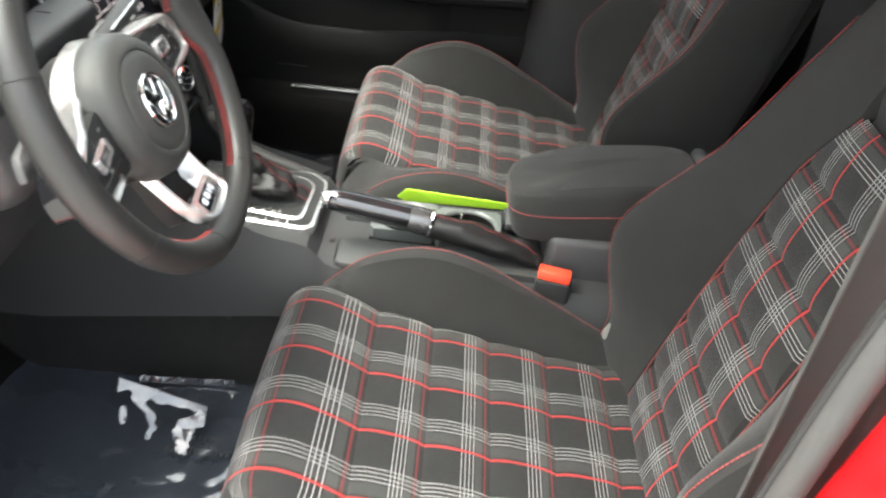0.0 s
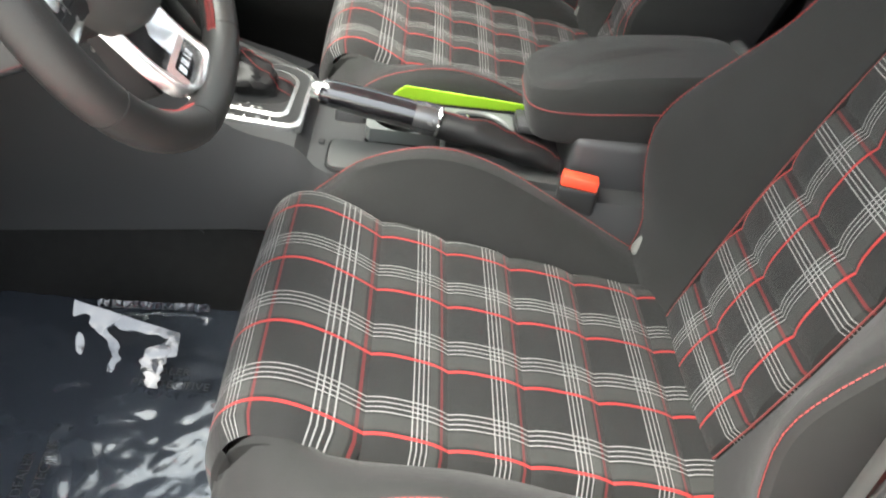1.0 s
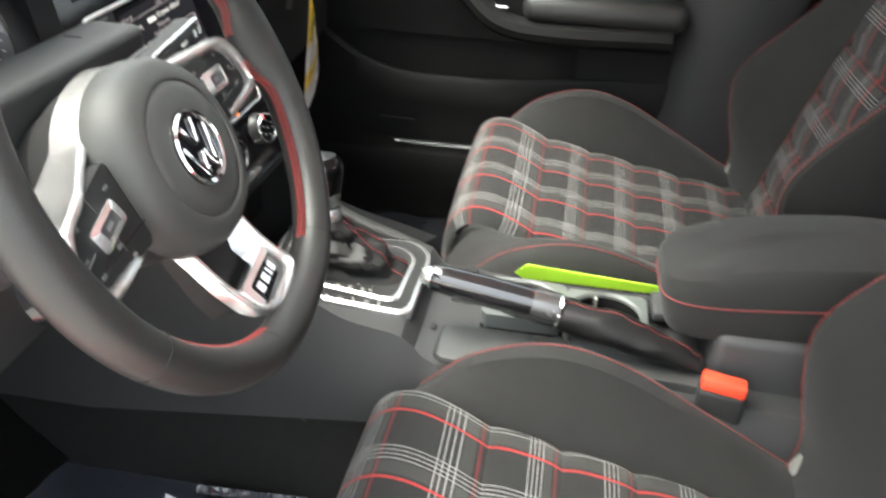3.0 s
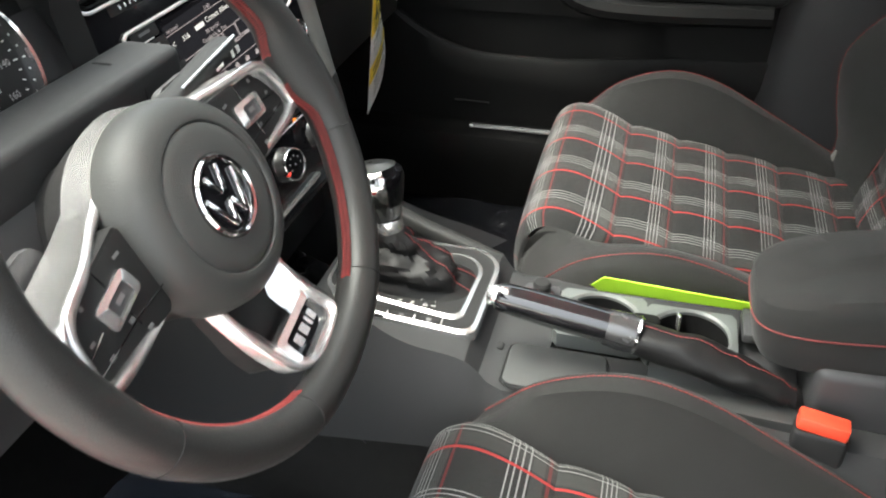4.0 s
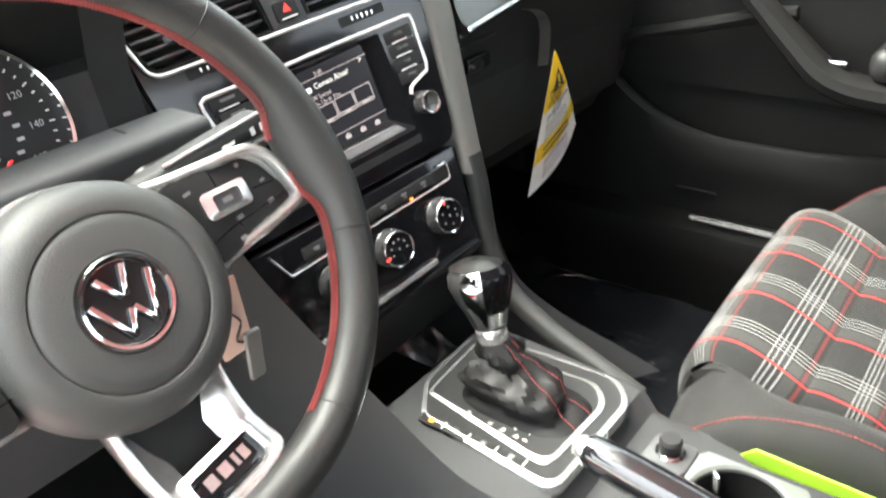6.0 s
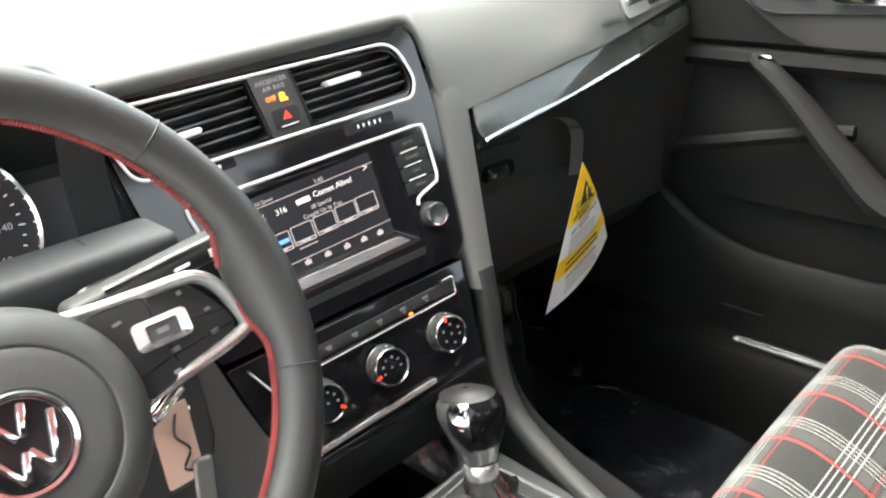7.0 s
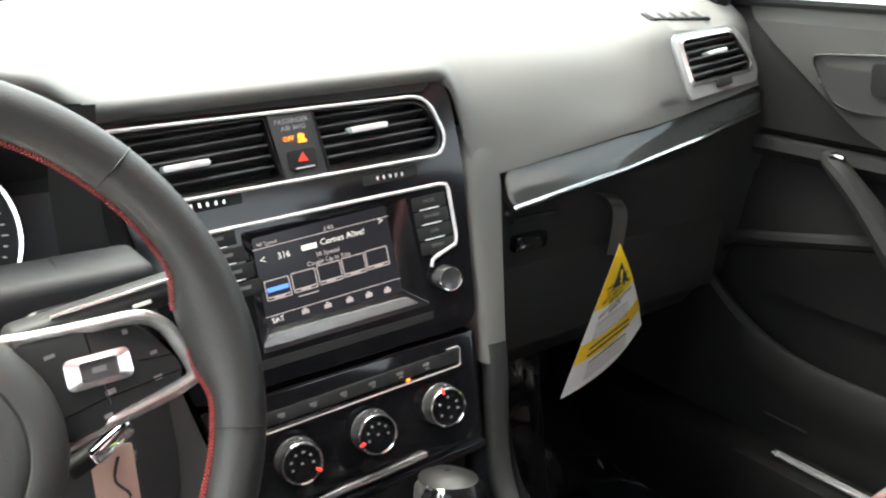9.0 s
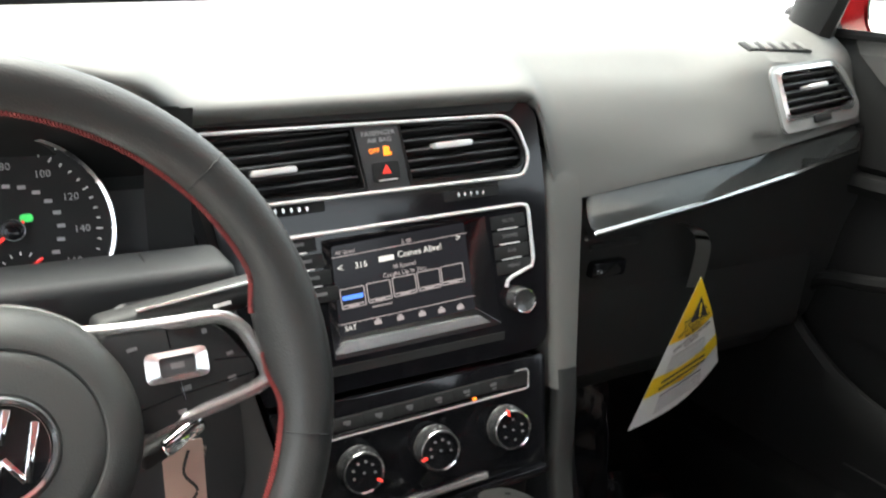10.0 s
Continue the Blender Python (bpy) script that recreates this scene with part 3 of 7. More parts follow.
# ---------------------------------------------------------------- dashboard
dash = thing("dashboard", "dark grey soft dashboard with gloss trim, vents and glovebox", "dashboard", at=pose(0, 0.5, 0.7))


def dash_row(x):
    """The dashboard's outline from the trim strip or the vent lip over the top to the windscreen."""
    far = 0.955 - 0.11 * (x / 0.7) ** 2
    right = [(0.3785, 0.766 + 0.055 * (x - 0.19) / 0.49), (0.3845, 0.785 + 0.05 * (x - 0.19) / 0.49), (0.400, 0.830), (0.424, 0.868), (0.455, 0.891), (0.50, 0.901)]
    mid = [(0.432, 0.850), (0.424, 0.856), (0.420, 0.862), (0.424, 0.870), (0.445, 0.880), (0.50, 0.893)]
    e = min(1, max(0, (x - 0.38) / 0.12))
    e = e * e * (3 - 2 * e)
    flush = 0.11 * (x - 0.61)
    steep = [(0.3925 + flush, right[0][1]), (0.3950 + flush, right[1][1] - 0.006), (0.3990 + flush, 0.835), (0.4145 + flush, 0.870), (0.4310 + flush, 0.900), (0.50, 0.914)]
    right = [(p[0] + e * (q[0] - p[0]), p[1] + e * (q[1] - p[1])) for p, q in zip(right, steep)]
    hood_h = 0.016 + 0.030 * max(0, 1 - ((x + 0.385) / 0.20) ** 2)
    hood = [(0.400, 0.838 + hood_h), (0.385, 0.848 + hood_h), (0.380, 0.856 + hood_h), (0.388, 0.864 + hood_h), (0.42, 0.872 + hood_h), (0.50, 0.886 + 0.6 * hood_h)]
    lean = -0.13 * (min(0.16, max(-0.2, x)) + 0.02)
    mid = [(y + lean, z + 0.06 * min(0.16, max(-0.2, x))) for y, z in mid]
    b = min(1, max(0, (-0.170 - x) / 0.07))
    b = b * b * (3 - 2 * b)
    row = []
    for j, (m, r, h) in enumerate(zip(mid, right, hood)):
        low = max(0, 1 - j / 3)
        a = min(1, max(0, (x - 0.122 - 0.022 * low) / (0.052 - 0.030 * low)))
        a = a * a * (3 - 2 * a)
        y, z = m[0] + a * (r[0] - m[0]), m[1] + a * (r[1] - m[1])
        row.append((x, y + b * (h[0] - y), z + b * (h[1] - z)))
    rise = 0.055 * (x + 0.32)
    row[-1] = (x, row[-1][1], row[-1][2] + 0.4 * rise)
    row += [(x, 0.60, 0.898 + rise), (x, 0.75, 0.900 + rise), (x, far, 0.892 + rise), (x, far + 0.02, 0.84)]
    return row


# passenger side outlet
yaw = Matrix(((0.9889, -0.1097, 0.1001, 0.61), (0.1354, 0.3898, -0.9109, 0.4070), (0.0609, 0.9143, 0.4004, 0.8546), (0, 0, 0, 1)))
side_out = round_poly([(-0.0900, 0.0425), (-0.0865, -0.0120), (0.0700, -0.0140), (0.0830, -0.0060), (0.0480, 0.0415)], [0.012, 0.006, 0.008, 0.010, 0.016], 5)
plate = round_poly([(-0.106, 0.0515), (-0.1000, -0.0325), (0.0880, -0.0330), (0.1010, -0.0140), (0.0800, 0.0330), (0.054, 0.0515)], [0.018, 0.012, 0.012, 0.012, 0.014, 0.020], 5)
xs = sorted({round(-0.72 + 0.03 * k, 3) for k in range(49)} | {0.105, 0.115, 0.51, 0.52, 0.53, 0.55, 0.56, 0.58, 0.59, 0.61, 0.62, 0.64, 0.65, 0.67, 0.68, 0.695, 0.705, 0.125, 0.135, 0.145, 0.155, 0.165, 0.175, 0.185, 0.195, -0.18, -0.19, -0.2, -0.22, -0.23, -0.25})
pad = sheet([[tuple(p) for p in spline(dash_row(x), 3)] for x in xs])
# the side outlet's opening
def in_plate(c):
    """Whether a place lies under the outlet's plate, a little inside its rim."""
    p = yaw.inverted() @ c
    x, y = -0.008 + (p.x + 0.008) / 0.9, 0.010 + (p.y - 0.010) / 0.85
    inside = False
    for (x0, y0), (x1, y1) in zip(plate, plate[1:] + plate[:1]):
        if (y0 > y) != (y1 > y) and x < x0 + (x1 - x0) * (y - y0) / (y1 - y0):
            inside = not inside
    return inside and abs(p.z) < 0.05


bmesh.ops.delete(pad, geom=[f for f in pad.faces if in_plate(f.calc_center_median())], context="FACES")
for v in pad.verts:
    p = yaw.inverted() @ v.co
    near = max(abs(p.x + 0.003) / 0.115, abs(p.y - 0.010) / 0.050)
    if near < 1.35 and abs(p.z) < 0.03 and p.z > -0.004:
        p.z += (-0.004 - p.z) * min(1, (1.35 - near) / 0.30)
        v.co = yaw @ p
part("top_pad", pad, GLAREPAD, dash, "soft-touch dashboard pad, windscreen glare in its grey")
defrost = thing("defroster_grille", "slotted black demister grille in the dashboard top", "vent", at=pose(0.60, 0.56, 0.9))
DEF = pose(0.558, 0.4515, 0.9140, 24, 0, 2)
part("backing", box(0.135, 0.020, 0.006, 0.003), DARK, defrost, at=DEF)
for k in range(5):
    part("slat", box(0.014, 0.018, 0.004, 0.001, c=(-0.052 + 0.026 * k, 0, 0.0022)), GLAREPAD, defrost, at=DEF)
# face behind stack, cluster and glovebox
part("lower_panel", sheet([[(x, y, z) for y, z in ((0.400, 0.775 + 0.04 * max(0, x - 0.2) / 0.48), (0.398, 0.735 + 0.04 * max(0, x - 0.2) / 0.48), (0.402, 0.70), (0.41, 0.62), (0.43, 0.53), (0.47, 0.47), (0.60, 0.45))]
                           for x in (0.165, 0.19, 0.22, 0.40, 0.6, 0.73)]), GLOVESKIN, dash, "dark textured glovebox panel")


def strip_z(x, f):
    """Height on the tapering trim strip: f from its lower to its upper rim."""
    t = (x - 0.185) / 0.50
    lo, hi = 0.727 + 0.062 * t, 0.768 + 0.050 * t
    return lo + f * (hi - lo)


def strip(f0, f1, y, x0=0.2003, x1=0.690, bulge=0.003, end=0.014):
    """A band along the trim strip, its ends rounded over the length end."""
    rows = []
    for x in [x0 + end * (1 - math.cos(math.pi * k / 16)) for k in range(9)] + [x0 + end + (x1 - x0 - 2 * end) * k / 20 for k in range(1, 20)] + [x1 - end * (1 - math.cos(math.pi * k / 16)) for k in range(8, -1, -1)]:
        q = min(1, (x - x0) / end, (x1 - x) / end)
        e = 0.48 * (f1 - f0) * (1 - math.sqrt(max(0, 1 - (1 - q) ** 2)))
        fs = [f0 + e + (f1 - f0 - 2 * e) * j / 4 for j in range(5)]
        rows.append([(x, y + 0.012 * min(1, max(0, (x - 0.38) / 0.2)) + 0.020 * (f - 0.97) * min(1, (0.74 - x) / 0.2) - bulge * math.sin(math.pi * j / 4), strip_z(x, f)) for j, f in enumerate(fs)])
    return sheet(rows, thick=0.004)


part("strip_groove", strip(-0.10, 1.10, 0.3880, 0.1975, 0.695, bulge=0.0), DARK, dash)
part("gloss_strip", strip(0.10, 0.91, 0.3815, bulge=0.0008, end=0.008), GREYGLOSS, dash, "grey gloss trim strip")
part("chrome_line", strip(0.0, 0.14, 0.3775, 0.2025, 0.684, bulge=0.002, end=0.003), CHROME, dash, "thin chrome line")
part("shadow_gap", strip(-0.28, 0.0, 0.392, 0.199, 0.70), DARK, dash)
part("glovebox_slot", box(0.075, 0.012, 0.010, 0.004, c=(0.275, 0.404, 0.700)), DARK, dash)
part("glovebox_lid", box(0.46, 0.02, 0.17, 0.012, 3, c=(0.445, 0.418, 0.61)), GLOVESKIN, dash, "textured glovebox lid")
part("glovebox_latch", box(0.052, 0.016, 0.020, 0.005, c=(0.268, 0.402, 0.672)), GLOSS, dash)
part("latch_glint", box(0.008, 0.004, 0.004, 0.001, c=(0.25, 0.393, 0.672)), CHROME, dash)
lettering("AIRBAG", 0.013, Matrix(((1, 0, 0, 0.476), (0, 0.14, -0.99, 0.3820), (0, 0.99, 0.14, 0.8195), (0, 0, 0, 1))), SOFT, dash, "imprint")


def vent(parent, outline, m, slats, tab, frame_w=0.005, frame_mat=CHROME, deep=0.03):
    """An air outlet: rim, dark throat, level slats and a thumb tab; the outline in the plane of m."""
    v = part("vent", join(rings([[(x, y, z) for x, y in outline] for z in (-deep, 0.0)], cap=False), slab(outline, -deep - 0.002, -deep)), DARK, parent, at=m)
    cx, cy = sum(p[0] for p in outline) / len(outline), sum(p[1] for p in outline) / len(outline)
    wide = []
    for x, y in outline:
        d = Vector((x - cx, y - cy))
        nx = x + frame_w * (1 if d.x > 0 else -1) * min(1, abs(d.x) / 0.02)
        ny = y + frame_w * (1 if d.y > 0 else -1) * min(1, abs(d.y) / 0.008)
        wide.append((nx, ny))
    part("vent_rim", frame_ring(wide, outline, -0.006, 0.003, 0.0005), frame_mat, v, "bright rim", at=m)
    x0, x1, y0, y1 = min(p[0] for p in outline), max(p[0] for p in outline), min(p[1] for p in outline), max(p[1] for p in outline)
    for k in range(slats):
        y = y0 + (y1 - y0) * (k + 0.8) / (slats + 0.6)
        cross = [p[0] + (q[0] - p[0]) * (y - p[1]) / (q[1] - p[1]) for p, q in zip(outline, outline[1:] + outline[:1]) if (p[1] > y) != (q[1] > y)]
        b = box(max(cross) - min(cross) - 0.003, 0.0026, 0.016, 0.001, c=((min(cross) + max(cross)) / 2, y, -0.011))
        b.transform(Matrix.Translation((0, y, -0.011)) @ Matrix.Rotation(radians(-18), 4, "X") @ Matrix.Translation((0, -y, 0.011)))
        part("slat", b, HARD, v, at=m)
    part("thumb_tab", slab(round_rect(tab[2], 0.006, 0.0025, 3, (tab[0], tab[1])), -0.010, 0.006, 0.001), TRIMLINE, v, "silver thumb tab", at=m)
    return v


part("vent_plate", pierced(plate, [side_out], -0.012, -0.0008), PLATE, dash, "satin grey vent surround", at=yaw)
vent(dash, side_out, yaw, 5, (-0.006, 0.0189, 0.042), frame_mat=BRIGHT)
part("vent_slider", slab(round_rect(0.040, 0.010, 0.003, 3, (-0.008, -0.0222)), -0.002, 0.003, 0.001), DARK, dash, at=yaw)
part("end_panel", sheet([[(0.735 - 0.02 * j, y, z) for y, z in ((0.40, 0.70), (0.395, 0.78), (0.405, 0.84), (0.44, 0.885), (0.52, 0.90))] for j in range(2)]), DARK, dash)

# ---------------------------------------------------------------- centre stack
# the stack's face, turned towards the driver
STACK = Matrix(((0.9871, -0.0541, -0.1510, -0.0002), (-0.1310, 0.2713, -0.9535, 0.3469), (0.0925, 0.9610, 0.2607, 0.5700), (0, 0, 0, 1)))


def s(x, z):
    """A place on the stack's sloping face, from the plan's x and height."""
    w = z - 0.57
    return (-0.00119 + 0.9321 * x + 0.0581 * w + -0.1997 * x * x + -0.0082 * x * w, 0.00188 + 0.0004 * x + 1.0302 * w + 0.0046 * x * x + -0.2203 * x * w)


stack = thing("centre_stack", "gloss black centre stack with vents, radio and climate controls", "dashboard panel", at=STACK)
VENTS = [(round_poly([s(-0.187, 0.832), s(-0.168, 0.784), s(-0.040, 0.788), s(-0.049, 0.838)], [0.012, 0.012, 0.003, 0.003], 5), (-0.105, s(0, 0.813)[1], 0.040)),
         (round_poly([s(0.000, 0.840), s(0.010, 0.791), s(0.138, 0.795), s(0.140, 0.815), s(0.122, 0.839)], [0.003, 0.003, 0.014, 0.014, 0.014], 5), (0.066, s(0, 0.818)[1], 0.038))]
FUNNEL = round_poly([s(-0.086, 0.746), s(-0.082, 0.641), s(0.102, 0.644), s(0.089, 0.752)], 0.003, 2)
fascia = round_poly([s(-0.195, 0.860), s(-0.150, 0.612), s(0.160, 0.612), s(0.168, 0.775), s(0.160, 0.850), s(0.140, 0.862)], [0.01, 0.008, 0.02, 0.02, 0.02, 0.02], 4)
part("upper_fascia", pierced(fascia, [VENTS[0][0], VENTS[1][0], FUNNEL], -0.03, -0.001), GLOSS, stack, at=STACK)
part("lower_fascia", slab(round_poly([s(-0.148, 0.606), s(-0.118, 0.478), s(0.150, 0.478), s(0.158, 0.606)], 0.006, 3), -0.03, -0.003, 0.002), GLOSS, stack, at=STACK)
part("vent_lip", slab(round_poly([s(-0.197, 0.861), s(-0.192, 0.8445), s(0.128, 0.8495), s(0.141, 0.861)], 0.004, 3), -0.002, 0.0007), DARK, stack, at=STACK)
for outline, tab in VENTS:
    vent(stack, outline, STACK, 5, tab, frame_w=0.0012, frame_mat=DARK)
rim_pts = round_poly([s(-0.193, 0.839), s(-0.171, 0.779), s(0.140, 0.787), s(0.148, 0.805), s(0.130, 0.846)], [0.014, 0.014, 0.014, 0.016, 0.020], 5)
part("vent_surround", tube([(x, y, 0.0015) for x, y in rim_pts], 0.0018, 8, closed=True), TRIMLINE, stack, "chrome line round the vents", at=STACK)
haz = part("hazard_panel", slab([s(-0.046, 0.844), s(-0.035, 0.782), s(0.008, 0.785), s(-0.001, 0.845)], -0.02, 0.0005, 0.001), HARD, stack, at=STACK)
lettering("PASSENGER", 0.0062, STACK @ Matrix.Translation((*s(-0.022, 0.834), 0.0008)), GREYINK, haz)
lettering("AIR BAG", 0.0062, STACK @ Matrix.Translation((*s(-0.021, 0.828), 0.0008)), GREYINK, haz)
lettering("OFF", 0.0062, STACK @ Matrix.Translation((*s(-0.027, 0.8185), 0.0008)), AMBER, haz, "amber_lettering")
part("airbag_symbol", join(slab(round_rect(0.006, 0.0065, 0.002, 3, s(-0.0145, 0.8195)), 0.0004, 0.0012), slab(round_rect(0.008, 0.003, 0.001, 2, s(-0.0135, 0.816)), 0.0004, 0.0012)), AMBER, haz, "amber warning symbol", at=STACK)
btn = part("hazard_button", slab(round_rect(0.026, 0.019, 0.003, 3, s(-0.0165, 0.800)), 0.0, 0.0035, 0.001), DARK, haz, at=STACK)
a, b_, c_ = s(-0.0165, 0.8065), s(-0.0215, 0.7985), s(-0.0115, 0.7985)
part("triangle", slab([a, b_, c_], 0.0035, 0.0040), REDLAMP, btn, "red warning triangle", at=STACK)
part("button_line", slab(round_rect(0.018, 0.0012, 0.0005, 2, s(-0.0155, 0.793)), 0.0035, 0.0041), WHITEINK, btn, at=STACK)
for x0 in (-0.115, 0.070):
    sl = part("vent_wheel", slab(round_rect(0.058, 0.010, 0.002, 3, s(x0 + 0.006, 0.774)), -0.003, -0.0002), DARK, stack, at=STACK)
    for k in range(5):
        part("ridge", slab(round_rect(0.0022, 0.0044, 0.0009, 2, s(x0 - 0.010 + 0.0072 * k, 0.774)), -0.001, 0.002), SATIN, sl, at=STACK)

radio = thing("radio_unit", "gloss black touch-screen radio with side buttons, switched on", "radio", at=STACK @ Matrix.Translation((0, 0.12, 0)))
out = round_poly([s(-0.137, 0.752), s(-0.124, 0.690), s(-0.104, 0.622), s(0.140, 0.622), s(0.146, 0.700), s(0.145, 0.757)], 0.008, 4)
part("body", pierced(out, [FUNNEL], -0.004, 0.0006), GLOSS, radio, at=STACK)
part("trim_line", tube([(x, y, 0.001) for x, y in (s(-0.128, 0.708), s(-0.1365, 0.740), s(-0.137, 0.7475), s(-0.132, 0.7505), s(-0.06, 0.7525), s(0.02, 0.7555), s(0.134, 0.7590), s(0.1415, 0.7575),
     s(0.1435, 0.752), s(0.1465, 0.705), s(0.144, 0.697), s(0.118, 0.689), s(0.1125, 0.686), s(0.1105, 0.680))], 0.0019, 8), TRIMLINE, radio, "chrome line round the controls", at=STACK)
# dark funnel round the display
i = [s(-0.0735, 0.7385), s(-0.071, 0.658), s(0.0775, 0.661), s(0.0705, 0.7465)]
part("display_bezel", frame_ring(FUNNEL, round_poly(i, 0.003, 2), -0.014, -0.012, 0.0008), GLOSS, radio, at=STACK)
scr = part("display", slab(i, -0.0135, -0.012), LCD, radio, "lit colour display showing radio stations", at=STACK)
part("display_ledge", slab([s(-0.082, 0.646), s(-0.0805, 0.640), s(0.096, 0.642), s(0.090, 0.648), s(0.078, 0.6560), s(-0.070, 0.6545)], -0.011, -0.002), BRIGHT, radio, "bright reflective ledge", at=STACK)
part("card_slot", slab([s(-0.088, 0.6355), s(-0.086, 0.627), s(0.104, 0.629), s(0.105, 0.6365)], -0.004, 0.0016), DARK, radio, at=STACK)
SCR = STACK @ Matrix.Translation((0, 0, -0.0112))
skew = math.atan2(s(0.0705, 0.7465)[1] - s(-0.0735, 0.7385)[1], 0.144)
T = lambda x, z: SCR @ Matrix.Translation((*s(x, z), 0)) @ Matrix.Rotation(skew, 4, "Z")
lettering("316", 0.0082, T(-0.045, 0.7195), LCDTEXT, scr)
lettering("Comes Alive!", 0.0084, T(0.018, 0.7250), LCDTEXT, scr)
bars([(0, 0, 0.015, 0.0050)], T(-0.0185, 0.7222), LCDTEXT, scr, "station_mark")
lettering("38 Special", 0.006, T(0.000, 0.7140), LCDDIM, scr)
lettering("Caught Up In You", 0.006, T(0.000, 0.7075), LCDDIM, scr)
lettering("3:40", 0.0062, T(0.004, 0.7355), LCDDIM, scr)
lettering("All Speed", 0.005, T(-0.060, 0.7325), LCDDIM, scr)
lettering("SAT", 0.0068, T(-0.060, 0.6645), LCDTEXT, scr)
lettering("<", 0.010, T(-0.066, 0.7185), LCDTEXT, scr)
lettering(">", 0.010, T(0.0625, 0.7325), LCDTEXT, scr)
for z0, z1 in ((0.7285, 0.7360), (0.6700, 0.6728)):
    zm = (z0 + z1) / 2
    bars([(0, 0, 0.142, 0.0007)], T(0.0, zm), LCDDIM, scr, "display_line")
bars([(0, 0, 0.020, 0.001)], T(-0.026, 0.6805), LCDDIM, scr, "display_line")
for k in range(5):
    x, z = -0.0555 + 0.0272 * k, 0.6915 + 0.0018 * k
    tile = frame_ring(round_rect(0.024, 0.019, 0.001, 1), round_rect(0.0222, 0.0172, 0.0008, 1), 0, 0.0003)
    part("preset_tile", tile, LCDDIM, scr, at=T(x, z), smooth=0)
    bars([(0, -0.0065, 0.021, 0.0012), (0, -0.0078, 0.010, 0.0012)], T(x, z), LCDDIM, scr, "preset_name")
bars([(0, 0.0005, 0.020, 0.004)], T(-0.0555, 0.6915), LCDBLUE, scr, "station_logo_block")
for k, x in enumerate((-0.032, -0.008, 0.016, 0.038, 0.060)):
    bars([(0, 0, 0.007, 0.004), (0, 0.003, 0.003, 0.0015)], T(x, 0.6655), LCDDIM, scr, "icon")
for side, x0, tilt in ((-1, -0.110, 0.0), (1, 0.117, 0.0)):
    for k, word in enumerate(("RADIO", "MEDIA", "PHONE", "VOICE") if side < 0 else ("MUTE", "SOUND", "CAR", "MENU")):
        z = 0.7435 - 0.0148 * k
        x = x0 + (0.006 * k if side < 0 else 0.0015 * k)
        b = part("radio_button", slab(round_rect(0.038, 0.0135, 0.0015, 2, s(x, z)), 0.0, 0.0011, 0.0004), DARK, radio, at=STACK)
        if side > 0:
            lettering(word, 0.0048, STACK @ Matrix.Translation((*s(x, z + 0.001), 0.0013)), DIMINK, b)
        else:
            bars([(*s(x, z + 0.001), 0.016, 0.003)], STACK @ Matrix.Translation((0, 0, 0.0013)), DIMINK, b)
        if k < 3:
            part("button_line", slab(round_rect(0.022, 0.0012, 0.0004, 1, s(x - 0.001, z - 0.0066)), 0.0008, 0.0016), WHITEINK, b, at=STACK)


def turn_knob(name, parent, x, z, r, h, label, ring=CHROME, z0=-0.002):
    m = STACK @ Matrix.Translation((*s(x, z), z0))
    k = part(name, lathe([(r * 1.04, 0), (r * 1.05, 0.003), (r * 1.00, 0.0045), (r * 0.985, h - 0.002), (r * 0.96, h - 0.0004), (r * 0.86, h - 0.0010), (0.001, h - 0.0010)], 44), SMOKE, parent, label, at=m)
    part("knob_ring", lathe([(r * 0.985, h - 0.0020), (r * 0.980, h - 0.0002), (r * 0.945, h + 0.0008), (r * 0.875, h + 0.0004), (r * 0.86, h - 0.0012), (r * 0.9, h - 0.0018)], 44), ring, k, "chrome ring", at=m)
    return k, m @ Matrix.Translation((0, 0, h)), r


turn_knob("volume_knob", radio, 0.124, 0.6665, 0.0125, 0.018, "black rotary knob with chrome ring")

# climate controls
clim = thing("climate_panel", "gloss black climate panel with three chrome-ringed knobs", "climate control", at=STACK)
part("panel_line", tube([(*s(-0.128, 0.597), 0.0005), (*s(-0.112, 0.5715), 0.0005), (*s(-0.06, 0.5722), 0.0005), (*s(0.03, 0.5735), 0.0005), (*s(0.127, 0.5745), 0.0005), (*s(0.131, 0.576), 0.0005), (*s(0.1325, 0.592), 0.0005), (*s(0.129, 0.5945), 0.0005), (*s(0.115, 0.5943), 0.0005)], 0.0013, 8), SATIN, clim, "thin chrome line", at=STACK)
for k in range(6):
    x = -0.075 + 0.0325 * k
    b = part("climate_button", slab(round_rect(0.0315, 0.012, 0.0015, 2, s(x, 0.5835 + 0.0004 * k)), -0.003, 0.0008, 0.0006), DARK, clim, at=STACK)
    bars([(*s(x, 0.5845 + 0.0004 * k), 0.007, 0.003), (*s(x + 0.001, 0.5825), 0.004, 0.002)], STACK @ Matrix.Translation((0, 0, 0.001)), DIMINK, b, "symbol")
part("recess", slab(round_rect(0.030, 0.013, 0.0015, 2, s(0.115, 0.5845)), -0.003, -0.0012), DARK, clim, at=STACK)
part("indicator_light", slab(round_rect(0.0046, 0.0022, 0.001, 2, s(0.064, 0.5772)), 0.0, 0.0012), AMBER, clim, "lit amber light", at=STACK)
